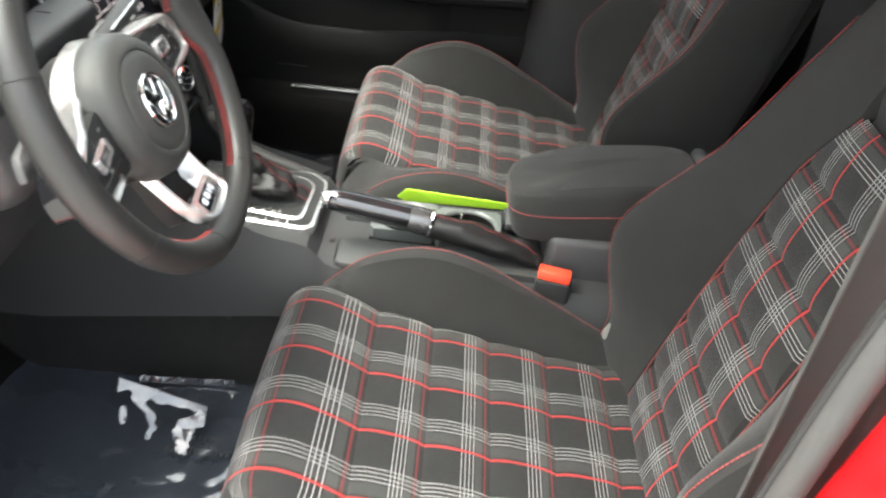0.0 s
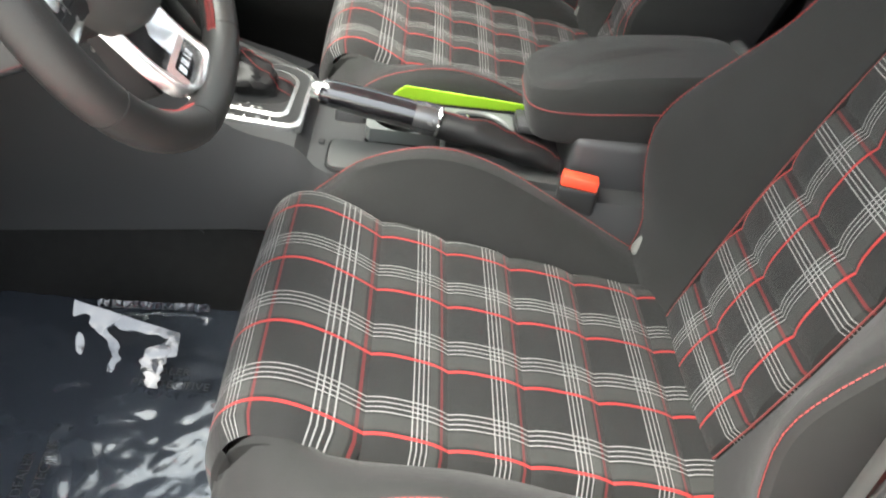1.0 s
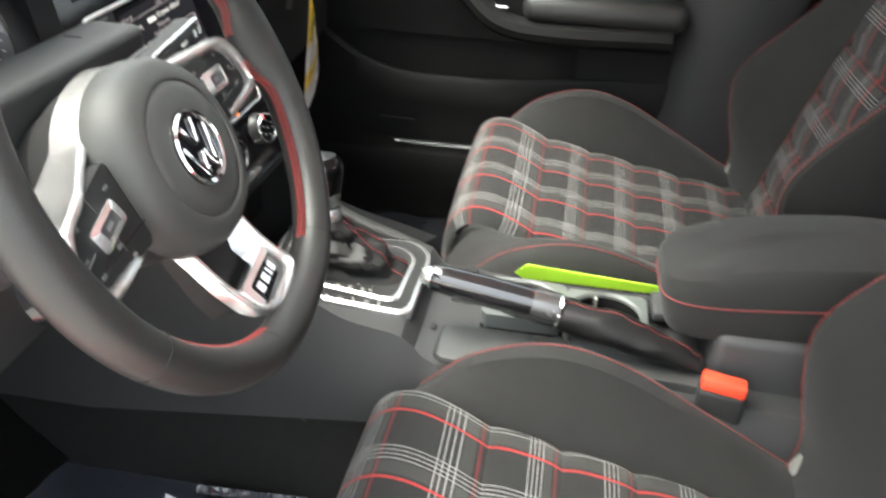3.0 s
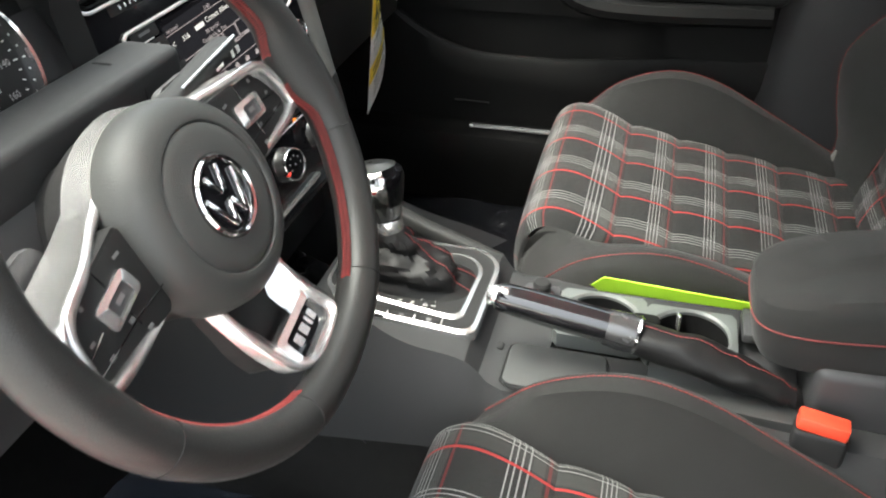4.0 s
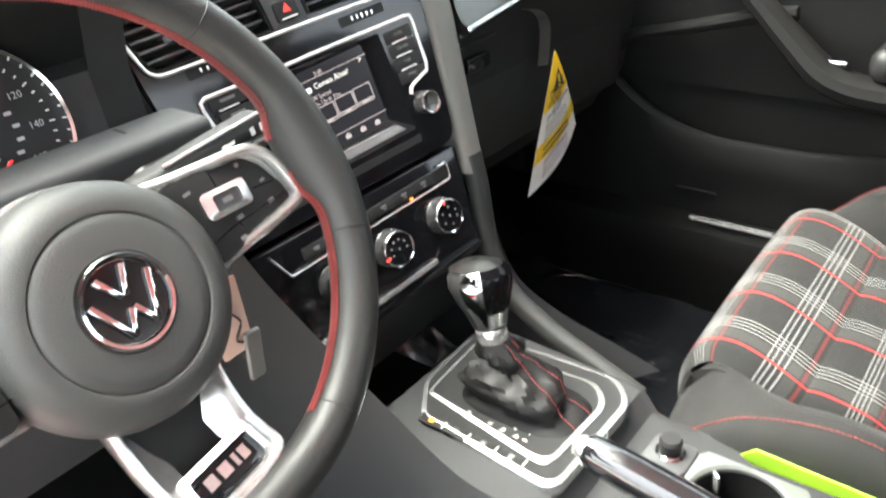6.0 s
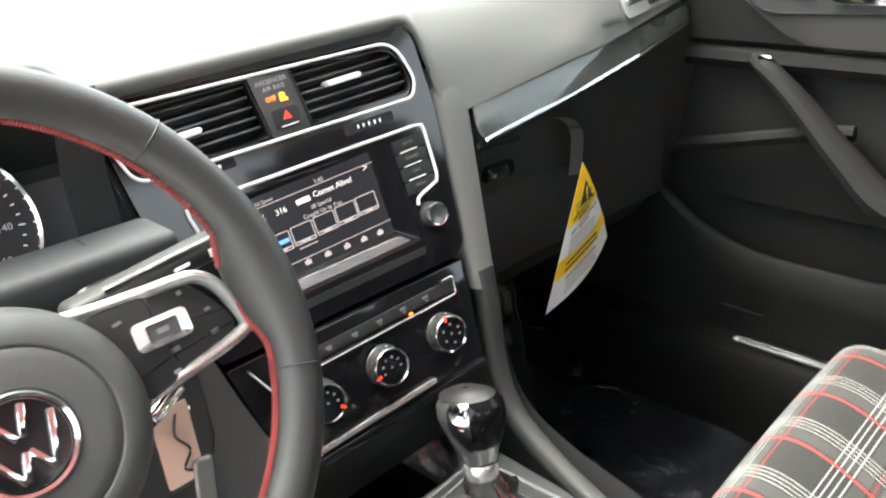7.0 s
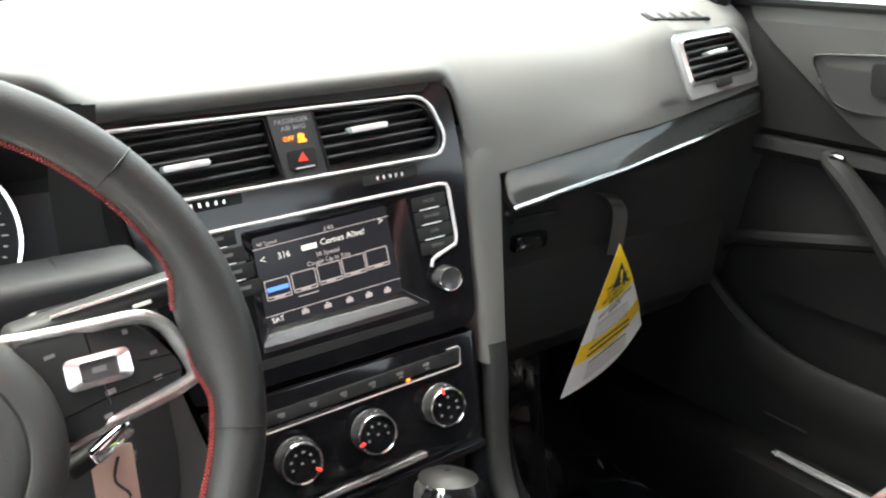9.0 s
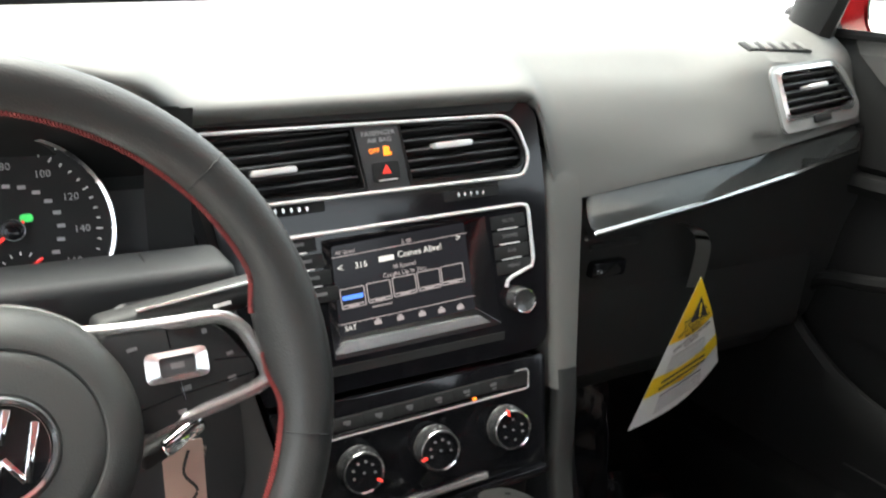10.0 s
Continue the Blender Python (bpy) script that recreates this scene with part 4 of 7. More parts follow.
for x, z, mark in ((-0.0665, 0.5415, -38), (0.0145, 0.5420, 195), (0.1000, 0.5425, 100)):
    k, m, r = turn_knob("climate_knob", clim, x, z, 0.0205, 0.018, "black knob with chrome ring and red pointer")
    a = radians(mark)
    part("pointer", moved(box(0.0058, 0.0026, 0.0040, 0.0008), Matrix.Rotation(a, 4, "Z") @ Matrix.Translation((0.0175, 0, -0.0005))), REDMARK, k, "red pointer", at=m)
    part("knob_face", lathe([(0.0176, -0.0035), (0.0176, -0.0007), (0.001, -0.0004)], 32), GLOSS, k, at=m)
    spots = [radians(20 + 64 * j) if x > 0.05 else radians(200 - 42 * j) for j in range(6)]
    for px, py in [(0.0105 * math.cos(t), 0.0105 * math.sin(t)) for t in spots] + [(0, 0)]:
        part("dial_mark", box(0.0024, 0.0021, 0.0003, 0, c=(px, py, 0)), DIMINK, k, at=m @ Matrix.Translation((0, 0, 0.0002)), smooth=0)
part("lower_chrome", slab(round_poly([s(-0.115, 0.4985), s(-0.114, 0.4925), s(0.075, 0.4955), s(0.074, 0.5015)], 0.001, 1), -0.002, 0.0015, 0.0006), SATIN, clim, "satin strip", at=STACK)
part("lower_lip", slab(round_poly([s(-0.118, 0.490), s(-0.116, 0.484), s(0.151, 0.484), s(0.152, 0.490)], 0.001, 1), -0.004, 0.003, 0.001), GLOSS, clim, at=STACK)
part("shelf_throat", box(0.27, 0.10, 0.085, 0.004, c=(0.015, 0.405, 0.44)), DARK, clim)

# soft side rail that runs from the dashboard down into the console
lower = spline([(0.1640, 0.334, 0.600), (0.1620, 0.324, 0.56), (0.155, 0.308, 0.49), (0.150, 0.280, 0.44), (0.141, 0.22, 0.410), (0.128, 0.14, 0.390), (0.122, 0.09, 0.376)], 6)


def soft_rail(line, w0, w1, deep):
    """A padded bar, rather flat in front, along a line."""
    loops = []
    for k, p in enumerate(line):
        t = k / (len(line) - 1)
        d = (line[min(k + 1, len(line) - 1)] - line[max(k - 1, 0)]).normalized()
        nrm = Vector((1, 0, 0)).cross(d).normalized()
        nrm = -nrm if nrm.y > 0 else nrm
        loop = []
        for j in range(16):
            c, sn = math.cos(2 * math.pi * j / 16), math.sin(2 * math.pi * j / 16)
            loop.append(p + Vector((math.copysign(abs(c) ** 0.6, c) * (w0 + (w1 - w0) * t), 0, 0)) + nrm * (math.copysign(abs(sn) ** 0.6, sn) * deep - deep * 0.5))
        loops.append(loop)
    return rings(loops)


upper = spline([(0, 0.3980, 0.812), (0, 0.3905, 0.800), (0, 0.3838, 0.785), (0, 0.3777, 0.766), (0, 0.3720, 0.747), (0, 0.356, 0.69), (0, 0.333, 0.61), (0, 0.325, 0.580)], 4)
face = []
for p in upper:
    x0, x1 = 0.1505 - 0.025 * (0.76 - p.z) + 9.0 * max(0.0, p.z - 0.768) ** 2, 0.1990 - 0.13 * max(0.0, 0.76 - p.z)
    face.append([(x0 - 0.001, p.y + 0.030, p.z), (x0, p.y + 0.012, p.z), (x0 + 0.0015, p.y + 0.006, p.z), (x0 + 0.005, p.y + 0.0022, p.z), (x0 + 0.011, p.y + 0.0005, p.z), (0.5 * (x0 + x1), p.y, p.z), (x1 - 0.007, p.y + 0.0004, p.z),
                 (x1 - 0.003, p.y + 0.0014, p.z), (x1 - 0.0008, p.y + 0.0040, p.z), (x1, p.y + 0.010, p.z), (x1, p.y + 0.030, p.z)])
part("side_rail", sheet(face), GLAREPAD, dash, "soft grey side rail")
part("side_rail", soft_rail(lower, 0.0135, 0.0100, 0.011), RAILSHADE, dash, "lower side rail, darkened for shade")
rail = [p + Vector((0, 0.006, 0)) for p in upper[:-3]] + lower
part("side_cheek", sheet([[(0.176 - 0.0 * j, p.y + 0.003 + 0.16 * j, p.z - 0.004 - 0.12 * j * (p.z < 0.46)) for j in (0, 0.5, 1)] for p in rail]), HARD, dash)
left = spline([(-0.200, 0.440, 0.84), (-0.178, 0.408, 0.74), (-0.162, 0.392, 0.66), (-0.148, 0.360, 0.59), (-0.138, 0.30, 0.53), (-0.128, 0.23, 0.47), (-0.118, 0.16, 0.415), (-0.108, 0.09, 0.392), (-0.108, 0.06, 0.365)], 5)
left = [Vector((-0.108, 0.02, 0.345)), Vector((-0.108, -0.2, 0.335))][::-1] + left[::-1] + [Vector((-0.215, y, 0.86)) for y in (0.5, 0.7, 0.92)]
rows = []
for p in left:
    rows.append([(p.x + (-0.1415 - p.x) * (1 - (1 - f) ** 2), p.y, p.z + (0.295 - 0.13 * max(-0.1, min(p.y, 0.5)) - p.z) * f) for f in (0, 0.05, 0.15, 0.3, 0.5, 0.75, 1.0)])
part("driver_cheek", sheet(rows), CONSKIN, dash, "smooth dark side panel")
part("knee_panel", sheet([[(x, y, z) for y, z in ((0.45, 0.79), (0.425, 0.72), (0.40, 0.62), (0.40, 0.52), (0.43, 0.46), (0.60, 0.45))] for x in (-0.155, -0.2, -0.4, -0.72)]), HARD, dash, "dark plastic knee panel")

# ---------------------------------------------------------------- instrument cluster
clus = thing("instrument_cluster", "lit instrument cluster with chrome-ringed speedometer under a hood", "instrument cluster", at=pose(-0.385, 0.42, 0.78))
TILT = radians(22)
CL = Matrix.Translation((-0.322, 0.412, 0.777)) @ Matrix(((1, 0, 0, 0), (0, math.sin(TILT), -math.cos(TILT), 0), (0, math.cos(TILT), math.sin(TILT), 0), (0, 0, 0, 1)))
part("hood_lining", sheet([[(x, y, z) for x in (-0.60, -0.5, -0.385, -0.27, -0.205)] for y, z in ((0.392, 0.868), (0.43, 0.845), (0.455, 0.80), (0.44, 0.74), (0.40, 0.715))]), DARK, clus)
part("side_wall", sheet([[(x, y, z) for y, z in ((0.385, 0.868), (0.40, 0.80), (0.39, 0.735))] for x in (-0.197, -0.215, -0.232)]), DARK, clus)
for k, (x, r) in enumerate(((0.0, 0.0665), (-0.150, 0.0665))):
    m = CL @ Matrix.Translation((x, 0, 0))
    d = part("dial", lathe([(r, -0.012), (r, -0.010), (0.001, -0.010)], 48), DARK, clus, at=m)
    part("dial_ring", lathe([(r - 0.001, -0.011), (r + 0.001, 0.002), (r + 0.0035, 0.003), (r + 0.005, 0.001), (r + 0.005, -0.012)], 64), CHROME, d, "chrome dial ring", at=m)
    bm = bmesh.new()
    for j in range(33):
        a = radians(215 - 250 * j / 32)
        long = j % 4 == 0
        bm = join(bm, moved(box(0.0045 if long else 0.0028, 0.0011, 0.0003, 0), Matrix.Rotation(a, 4, "Z") @ Matrix.Translation((0.0600, 0, -0.0095))))
    part("scale_marks", bm, WHITEINK, d, at=m, smooth=0)
    if k == 0:
        for j, num in enumerate(("0", "20", "40", "60", "80", "100", "120", "140", "160")):
            a = radians(215 - 31.25 * j)
            lettering(num, 0.0080, m @ Matrix.Translation((0.0475 * math.cos(a), 0.0475 * math.sin(a), -0.0093)), GREYINK, d)
        bm = bmesh.new()
        for j in range(14):
            a = radians(200 - 235 * j / 13)
            bm = join(bm, box(0.0055, 0.0028, 0.0003, 0, c=(0.033 * math.cos(a), 0.033 * math.sin(a), -0.0094)))
        part("inner_scale", bm, GREYINK, d, at=m, smooth=0)
        part("needle", moved(box(0.056, 0.0024, 0.0016, 0.0006, c=(0.018, 0, -0.006)), Matrix.Rotation(radians(218), 4, "Z")), NEEDLE, d, "red needle", at=m)
        part("needle_cap", lathe([(0.0072, -0.009), (0.0072, -0.004), (0.006, -0.0032), (0.001, -0.003)], 24), GLOSS, d, at=m)
        part("cap_ring", lathe([(0.0072, -0.0045), (0.0082, -0.0035), (0.0086, -0.0085)], 24), SATIN, d, at=m)
        part("green_lamp", slab(round_rect(0.009, 0.006, 0.0025, 3, (0.010, 0.0085)), -0.0095, -0.0088), GREENLAMP, d, "lit green lamp", at=m)
        sm = m @ Matrix.Translation((0.003, -0.0315, 0.0008))
        part("small_dial", lathe([(0.0165, -0.0098), (0.017, -0.0088), (0.0155, -0.0092), (0.001, -0.0094)], 32), DARK, d, at=sm)
        bm = bmesh.new()
        for j in range(9):
            a = radians(200 - 220 * j / 8)
            bm = join(bm, moved(box(0.0026, 0.0009, 0.0003, 0), Matrix.Rotation(a, 4, "Z") @ Matrix.Translation((0.0140, 0, -0.0088))))
        part("scale_marks", bm, WHITEINK, d, at=sm, smooth=0)
        part("needle", moved(box(0.020, 0.0016, 0.0012, 0.0004, c=(0.007, 0, -0.0075)), Matrix.Rotation(radians(32), 4, "Z")), NEEDLE, d, "red needle", at=sm)

# ---------------------------------------------------------------- steering wheel
WHEEL = Matrix.Translation((-0.361, 0.2036, 0.7439)) @ Matrix(((1, 0, 0, 0), (0, 0.430, -0.903, 0), (0, 0.903, 0.430, 0), (0, 0, 0, 1))) @ Matrix.Rotation(radians(8.8), 4, "Z")
wheel = thing("steering_wheel", "black leather flat-bottomed steering wheel with red stitching, turned slightly", "steering wheel", at=WHEEL)


def rim_line(n=120):
    """The rim's middle line: a circle with a flattened foot."""
    out = []
    for k in range(n):
        a = 2 * math.pi * k / n
        x, y = 0.1795 * math.cos(a), 0.1795 * math.sin(a)
        if y < -0.156:
            y = -0.156 - 0.030 * math.tanh((-0.156 - y) / 0.030)
        out.append(Vector((x, y, 0)))
    return out


RIM = rim_line()


def swell(p):
    """How far the rim's inner side reaches towards a spoke: 0 to 1."""
    a = math.degrees(math.atan2(p.y, abs(p.x)))
    return math.exp(-(((a + 3.5) / 11.5) ** 4))


def rim_frame(k):
    p = RIM[k % len(RIM)]
    d = (RIM[(k + 1) % len(RIM)] - RIM[(k - 1) % len(RIM)]).normalized()
    return p, d, Vector((d.y, -d.x, 0))


def rim_skin(p, o, t, grow=0.0):
    """A place on the rim's skin, t round its section; it widens and falls back where a spoke joins."""
    g = swell(p)
    c, sn = math.cos(t), math.sin(t)
    ro = 0.0165 + grow + (0.0075 * g if c < 0 else 0.0)
    z = (0.0178 + grow) * sn - (0.010 * g * c * c if c < 0 else 0.0)
    return p + o * (ro * c) + Vector((0, 0, z))


loops = []
for k in range(len(RIM)):
    p, d, o = rim_frame(k)
    loops.append([rim_skin(p, o, 2 * math.pi * j / 20) for j in range(20)])
rim = part("rim", rings(loops, closed=True), LEATHER, wheel, "dark grey leather rim", at=WHEEL, smooth=60)
for k in (11, 49, 68, 82, 98, 112):
    p, d, o = rim_frame(k)
    part("seam", tube([rim_skin(p, o, 2 * math.pi * j / 24, 0.0002) for j in range(24)], 0.0005, 5, closed=True), DARK, rim, at=WHEEL)
for lo, hi in ((1, 59), (62, 83), (97, 118)):
    for flip in (0, 1):
        zig = []
        for k in range(lo * 4, hi * 4):
            f = k / 4
            p, d, o = rim_frame(int(math.floor(f)))
            q, _, o2 = rim_frame(int(math.floor(f)) + 1)
            t = f - math.floor(f)
            c, o = p + (q - p) * t, (o + (o2 - o) * t).normalized()
            zig.append(rim_skin(c, o, radians(181 + (13 if (k + flip) % 2 else -13)), 0.0005))
        part("stitching", tube(zig, 0.0009, 5), THREAD, rim, "red cross stitching", at=WHEEL)
# hub with emblem
HUB = WHEEL @ Matrix.Translation((0.004, -0.0205, 0))
hub = part("hub", lathe([(0.060, -0.039), (0.0735, -0.0385), (0.0772, -0.0350), (0.0775, -0.0280), (0.0745, -0.013), (0.069, -0.0045), (0.0610, 0.0002), (0.0560, 0.0012), (0.0540, 0.0010), (0.0528, -0.0006), (0.0515, 0.0008),
                         (0.045, 0.0022), (0.034, 0.0030), (0.0305, 0.0028), (0.0290, 0.0008), (0.001, 0.0004)], 72), HUBMAT, wheel, "grey plastic airbag cover", at=HUB)
part("hub_core", lathe([(0.050, -0.100), (0.066, -0.095), (0.072, -0.080), (0.073, -0.034)], 48), DARK, hub, at=HUB)
# bright collar behind the cover's upper half, running out into the two spokes
collar = []
for k in range(41):
    a = radians(22 + 136 * k / 40)
    wide = min(1, k / 6, (40 - k) / 6)
    back = 0.5 + 0.5 * abs(math.cos(a))
    prof = ((0.0745, -0.0345), (0.0772, -0.0360), (0.0784, -0.0420), (0.0790 + 0.0025 * back, -0.0440 - 0.0170 * wide * back), (0.0770, -0.0450 - 0.0200 * wide * back))
    collar.append([(r * math.cos(a), r * math.sin(a), z) for r, z in prof])
part("collar", sheet(collar, thick=0.001), BRIGHT, hub, "polished chrome collar behind the cover", at=HUB)
emblem = part("emblem", lathe([(0.0290, 0.0002), (0.0290, 0.0042), (0.0277, 0.0060), (0.0256, 0.0054), (0.0248, 0.0018), (0.001, 0.0016)], 48), CHROME, hub, "round chrome badge", at=HUB)
part("badge_ground", lathe([(0.0246, 0.0019), (0.0246, 0.0024), (0.001, 0.0026)], 40), GLOSS, emblem, at=HUB)
for x0, y0, x1, y1 in ((-0.0095, 0.0205, -0.0015, 0.0035), (0.0095, 0.0205, 0.0015, 0.0035), (-0.0205, 0.0100, -0.0085, -0.0195), (0.0205, 0.0100, 0.0085, -0.0195), (-0.0080, -0.0190, -0.0008, -0.0035), (0.0080, -0.0190, 0.0008, -0.0035)):
    d = Vector((x1 - x0, y1 - y0))
    part("badge_bar", moved(box(d.length, 0.0042, 0.0028, 0.0010, c=(0, 0, 0)), Matrix.Translation(((x0 + x1) / 2, (y0 + y1) / 2, 0.0038)) @ Matrix.Rotation(math.atan2(d.y, d.x), 4, "Z")), CHROME, emblem, at=HUB)


def band(line, parent, name, material, floors, inward, w, label="", walls=None):
    """A bright edge that follows an open line along its crest; floors: how low its outer wall reaches, along the line; walls: how far its inner wall slopes in."""
    rows = []
    c = Vector(inward)
    n = len(line) - 1
    for k, v in enumerate(line):
        p, q = line[max(k - 1, 0)], line[min(k + 1, n)]
        d = Vector((q.y - p.y, p.x - q.x)).normalized()
        d = -d if d.dot(c - Vector((v.x, v.y))) < 0 else d
        at = k / n * (len(floors) - 1)
        j = min(int(at), len(floors) - 2)
        z0 = min(v.z - 0.006, floors[j] + (floors[j + 1] - floors[j]) * (at - j))
        win = 0.0
        if walls:
            at = k / n * (len(walls) - 1)
            j = min(int(at), len(walls) - 2)
            win = walls[j] + (walls[j + 1] - walls[j]) * (at - j)
        arc = ((-0.1 * w, z0), (-0.1 * w, v.z - 0.0055), (-0.02 * w, v.z - 0.0026), (0.18 * w, v.z - 0.0007), (0.48 * w, v.z), (0.78 * w, v.z - 0.0009), (0.96 * w, v.z - 0.0030), (w + 0.2 * win, v.z - 0.0050 - 0.2 * win), (w + win, v.z - 0.0080 - 0.7 * win))
        rows.append([(v.x + d.x * u, v.y + d.y * u, z) for u, z in arc])
    return part(name, sheet(rows, thick=-0.0012), material, parent, label, at=WHEEL)


for side in (1, -1):
    def f(x, y):
        return (side * x + 0.001, y)

    pad = round_poly([f(0.068, 0.0215), f(0.134, 0.011), f(0.150, -0.024), f(0.146, -0.036), f(0.076, -0.0425)], [0.004, 0.012, 0.008, 0.006, 0.004], 5)
    sp = part("spoke", slab(pad, -0.034, -0.0165, 0.002), DARK, wheel, "dark spoke with buttons", at=WHEEL)
    edge = spline([(*f(0.034, 0.0400), -0.037), (*f(0.050, 0.0335), -0.033), (*f(0.077, 0.0265), -0.026), (*f(0.108, 0.0205), -0.014), (*f(0.132, 0.0165), -0.009), (*f(0.1435, 0.0115), -0.008), (*f(0.1520, 0.001), -0.008), (*f(0.1565, -0.015), -0.008),
                   (*f(0.1590, -0.031), -0.009), (*f(0.1565, -0.0375), -0.009), (*f(0.1490, -0.0405), -0.009), (*f(0.130, -0.0425), -0.010), (*f(0.095, -0.0445), -0.017), (*f(0.066, -0.0500), -0.031)], 6)
    band(edge, sp, "chrome_edge", BRIGHT, [-0.064, -0.062, -0.060, -0.050, -0.036, -0.032, -0.032, -0.034, -0.040], f(0.095, -0.010), 0.0078, "polished chrome edge")
    back = round_poly([f(0.020, 0.044), f(0.075, 0.0235), f(0.137, 0.0130), f(0.156, -0.010), f(0.158, -0.034), f(0.140, -0.040), f(0.050, -0.049)], [0.01, 0.01, 0.012, 0.01, 0.01, 0.01, 0.01], 4)
    part("spoke_back", slab(back, -0.062, -0.034, 0.004, 3), GLOSS, sp, "dark gloss spoke back", at=WHEEL)
    middle = f(0.1045, -0.0085)
    lean = Matrix.Translation((*middle, 0)) @ Matrix.Rotation(radians(-8 * side), 4, "Z")
    ring_o, ring_i = round_rect(0.037, 0.0185, 0.004, 4), round_rect(0.0215, 0.0115, 0.002, 4)
    part("rocker_frame", frame_ring(ring_o, ring_i, -0.0170, -0.0122, -0.0142), BRIGHT, sp, "chrome button frame", at=WHEEL @ lean)
    part("rocker", slab(ring_i, -0.0170, -0.0136, 0.0008), HARD, sp, at=WHEEL @ lean)
    for line in (((0.1050, 0.016), (0.1040, 0.002)), ((0.127, -0.013), (0.150, -0.018)), ((0.062, -0.028), (0.100, -0.026), (0.148, -0.028)), ((0.1040, -0.018), (0.1035, -0.030))):
        part("key_gap", tube([(*f(*q), -0.0163) for q in line], 0.0005, 5), GLOSS, sp, at=WHEEL)
    for x, y, w, h in ((0.083, 0.0085, 0.006, 0.0022), (0.126, 0.006, 0.003, 0.003), (0.137, -0.012, 0.004, 0.0022), (0.106, -0.0235, 0.006, 0.003), (0.134, -0.027, 0.005, 0.003), (0.100, -0.036, 0.005, 0.0026)):
        bars([(*f(x, y), w, h)], WHEEL @ Matrix.Translation((0, 0, -0.0163)), DIMINK, sp, "symbol")
    bars([(0, 0, 0.008, 0.0035)], WHEEL @ lean @ Matrix.Translation((0, 0, -0.0134)), DIMINK, sp, "symbol")
    paddle = round_poly([f(0.080, 0.016), f(0.086, 0.037), f(0.134, 0.033), f(0.150, 0.010)], 0.009, 4)
    part("shift_paddle", slab(paddle, -0.072, -0.064, 0.002), HARD, wheel, "dark plastic shift paddle", at=WHEEL)
# lower spoke with its badge
sp = part("lower_spoke", slab(round_poly([(-0.040, -0.070), (-0.040, -0.126), (-0.034, -0.152), (0.026, -0.152), (0.028, -0.126), (0.036, -0.070)], 0.006, 4), -0.056, -0.033, 0.003), DARK, wheel, at=WHEEL)
low = spline([(-0.0400, -0.074, -0.030), (-0.0430, -0.092, -0.0235), (-0.0455, -0.112, -0.0165), (-0.0455, -0.130, -0.0100), (-0.0430, -0.145, -0.0045), (-0.0360, -0.1545, -0.0005), (-0.0230, -0.1605, 0.0010), (-0.0050, -0.1625, 0.0015), (0.0130, -0.1615, 0.0010),
              (0.0270, -0.1585, 0.0005), (0.0335, -0.1520, -0.0020), (0.0325, -0.140, -0.0065), (0.0315, -0.125, -0.0115), (0.0345, -0.107, -0.018), (0.0400, -0.090, -0.0245), (0.0460, -0.076, -0.030)], 5)
band(low, sp, "chrome_edge", BRIGHT, [-0.046, -0.034, -0.024, -0.018, -0.016, -0.016, -0.018, -0.024, -0.034, -0.046], (-0.005, -0.118), 0.0062, "polished chrome edge", walls=[0.018, 0.018, 0.015, 0.004, 0.0015, 0.0015, 0.004, 0.015, 0.018, 0.018])
LOW = WHEEL @ Matrix.Translation((-0.0055, -0.1415, -0.0085)) @ Matrix.Rotation(radians(-19.6), 4, "X")
plate_o = round_poly([(-0.0290, 0.0150), (-0.0310, -0.0100), (-0.0250, -0.0165), (0.0250, -0.0165), (0.0310, -0.0100), (0.0290, 0.0150)], 0.003, 3)
plate_i = round_poly([(-0.0240, 0.0100), (-0.0255, -0.0085), (-0.0210, -0.0125), (0.0210, -0.0125), (0.0255, -0.0085), (0.0240, 0.0100)], 0.003, 3)
bd = part("badge_plate", slab(plate_i, -0.012, -0.0012, 0.0006), GLOSS, sp, at=LOW)
part("badge_rim", frame_ring(plate_o, plate_i, -0.014, 0.0022, -0.0004), BRIGHT, sp, "polished badge rim", at=LOW)
for x, w in ((-0.0125, 0.008), (-0.001, 0.008), (0.008, 0.003), (0.0150, 0.006)):
    bars([(x, 0.0005, w, 0.0085)], LOW @ Matrix.Translation((0, 0, -0.0009)), SATIN, bd, "badge_block")

# ---------------------------------------------------------------- steering column, stalk, key
col = thing("steering_column", "dark grey plastic steering column cover with stalk", "steering column", at=pose(-0.358, 0.34, 0.68))
part("upper_cover", box(0.345, 0.056, 0.075, 0.009, 3, c=(-0.358, 0.345, 0.7285)), CONSKIN, col)
part("cover_seam", tube([(-0.246, 0.3165, 0.720), (-0.246, 0.3175, 0.748), (-0.246, 0.345, 0.7665), (-0.246, 0.36, 0.766)], 0.0012, 5), DARK, col)
part("lower_cover", moved(box(0.21, 0.22, 0.115, 0.045, 5), pose(-0.365, 0.405, 0.660, -20, 0, 0)), HARD, col)
part("column_shaft", moved(lathe([(0.05, -0.03), (0.055, 0.0), (0.055, 0.08), (0.045, 0.10)], 24), pose(-0.356, 0.235, 0.715, -114, 0, 0)), DARK, col)
stalk = part("wiper_stalk", moved(box(0.125, 0.024, 0.018, 0.007, 3), pose(-0.232, 0.278, 0.756, 0, -6, 4)), DARK, col, "black wiper stalk")
part("stalk_line", tube([(-0.268, 0.268, 0.7620), (-0.174, 0.272, 0.7715)], 0.0013, 6), SATIN, stalk, "bright line")
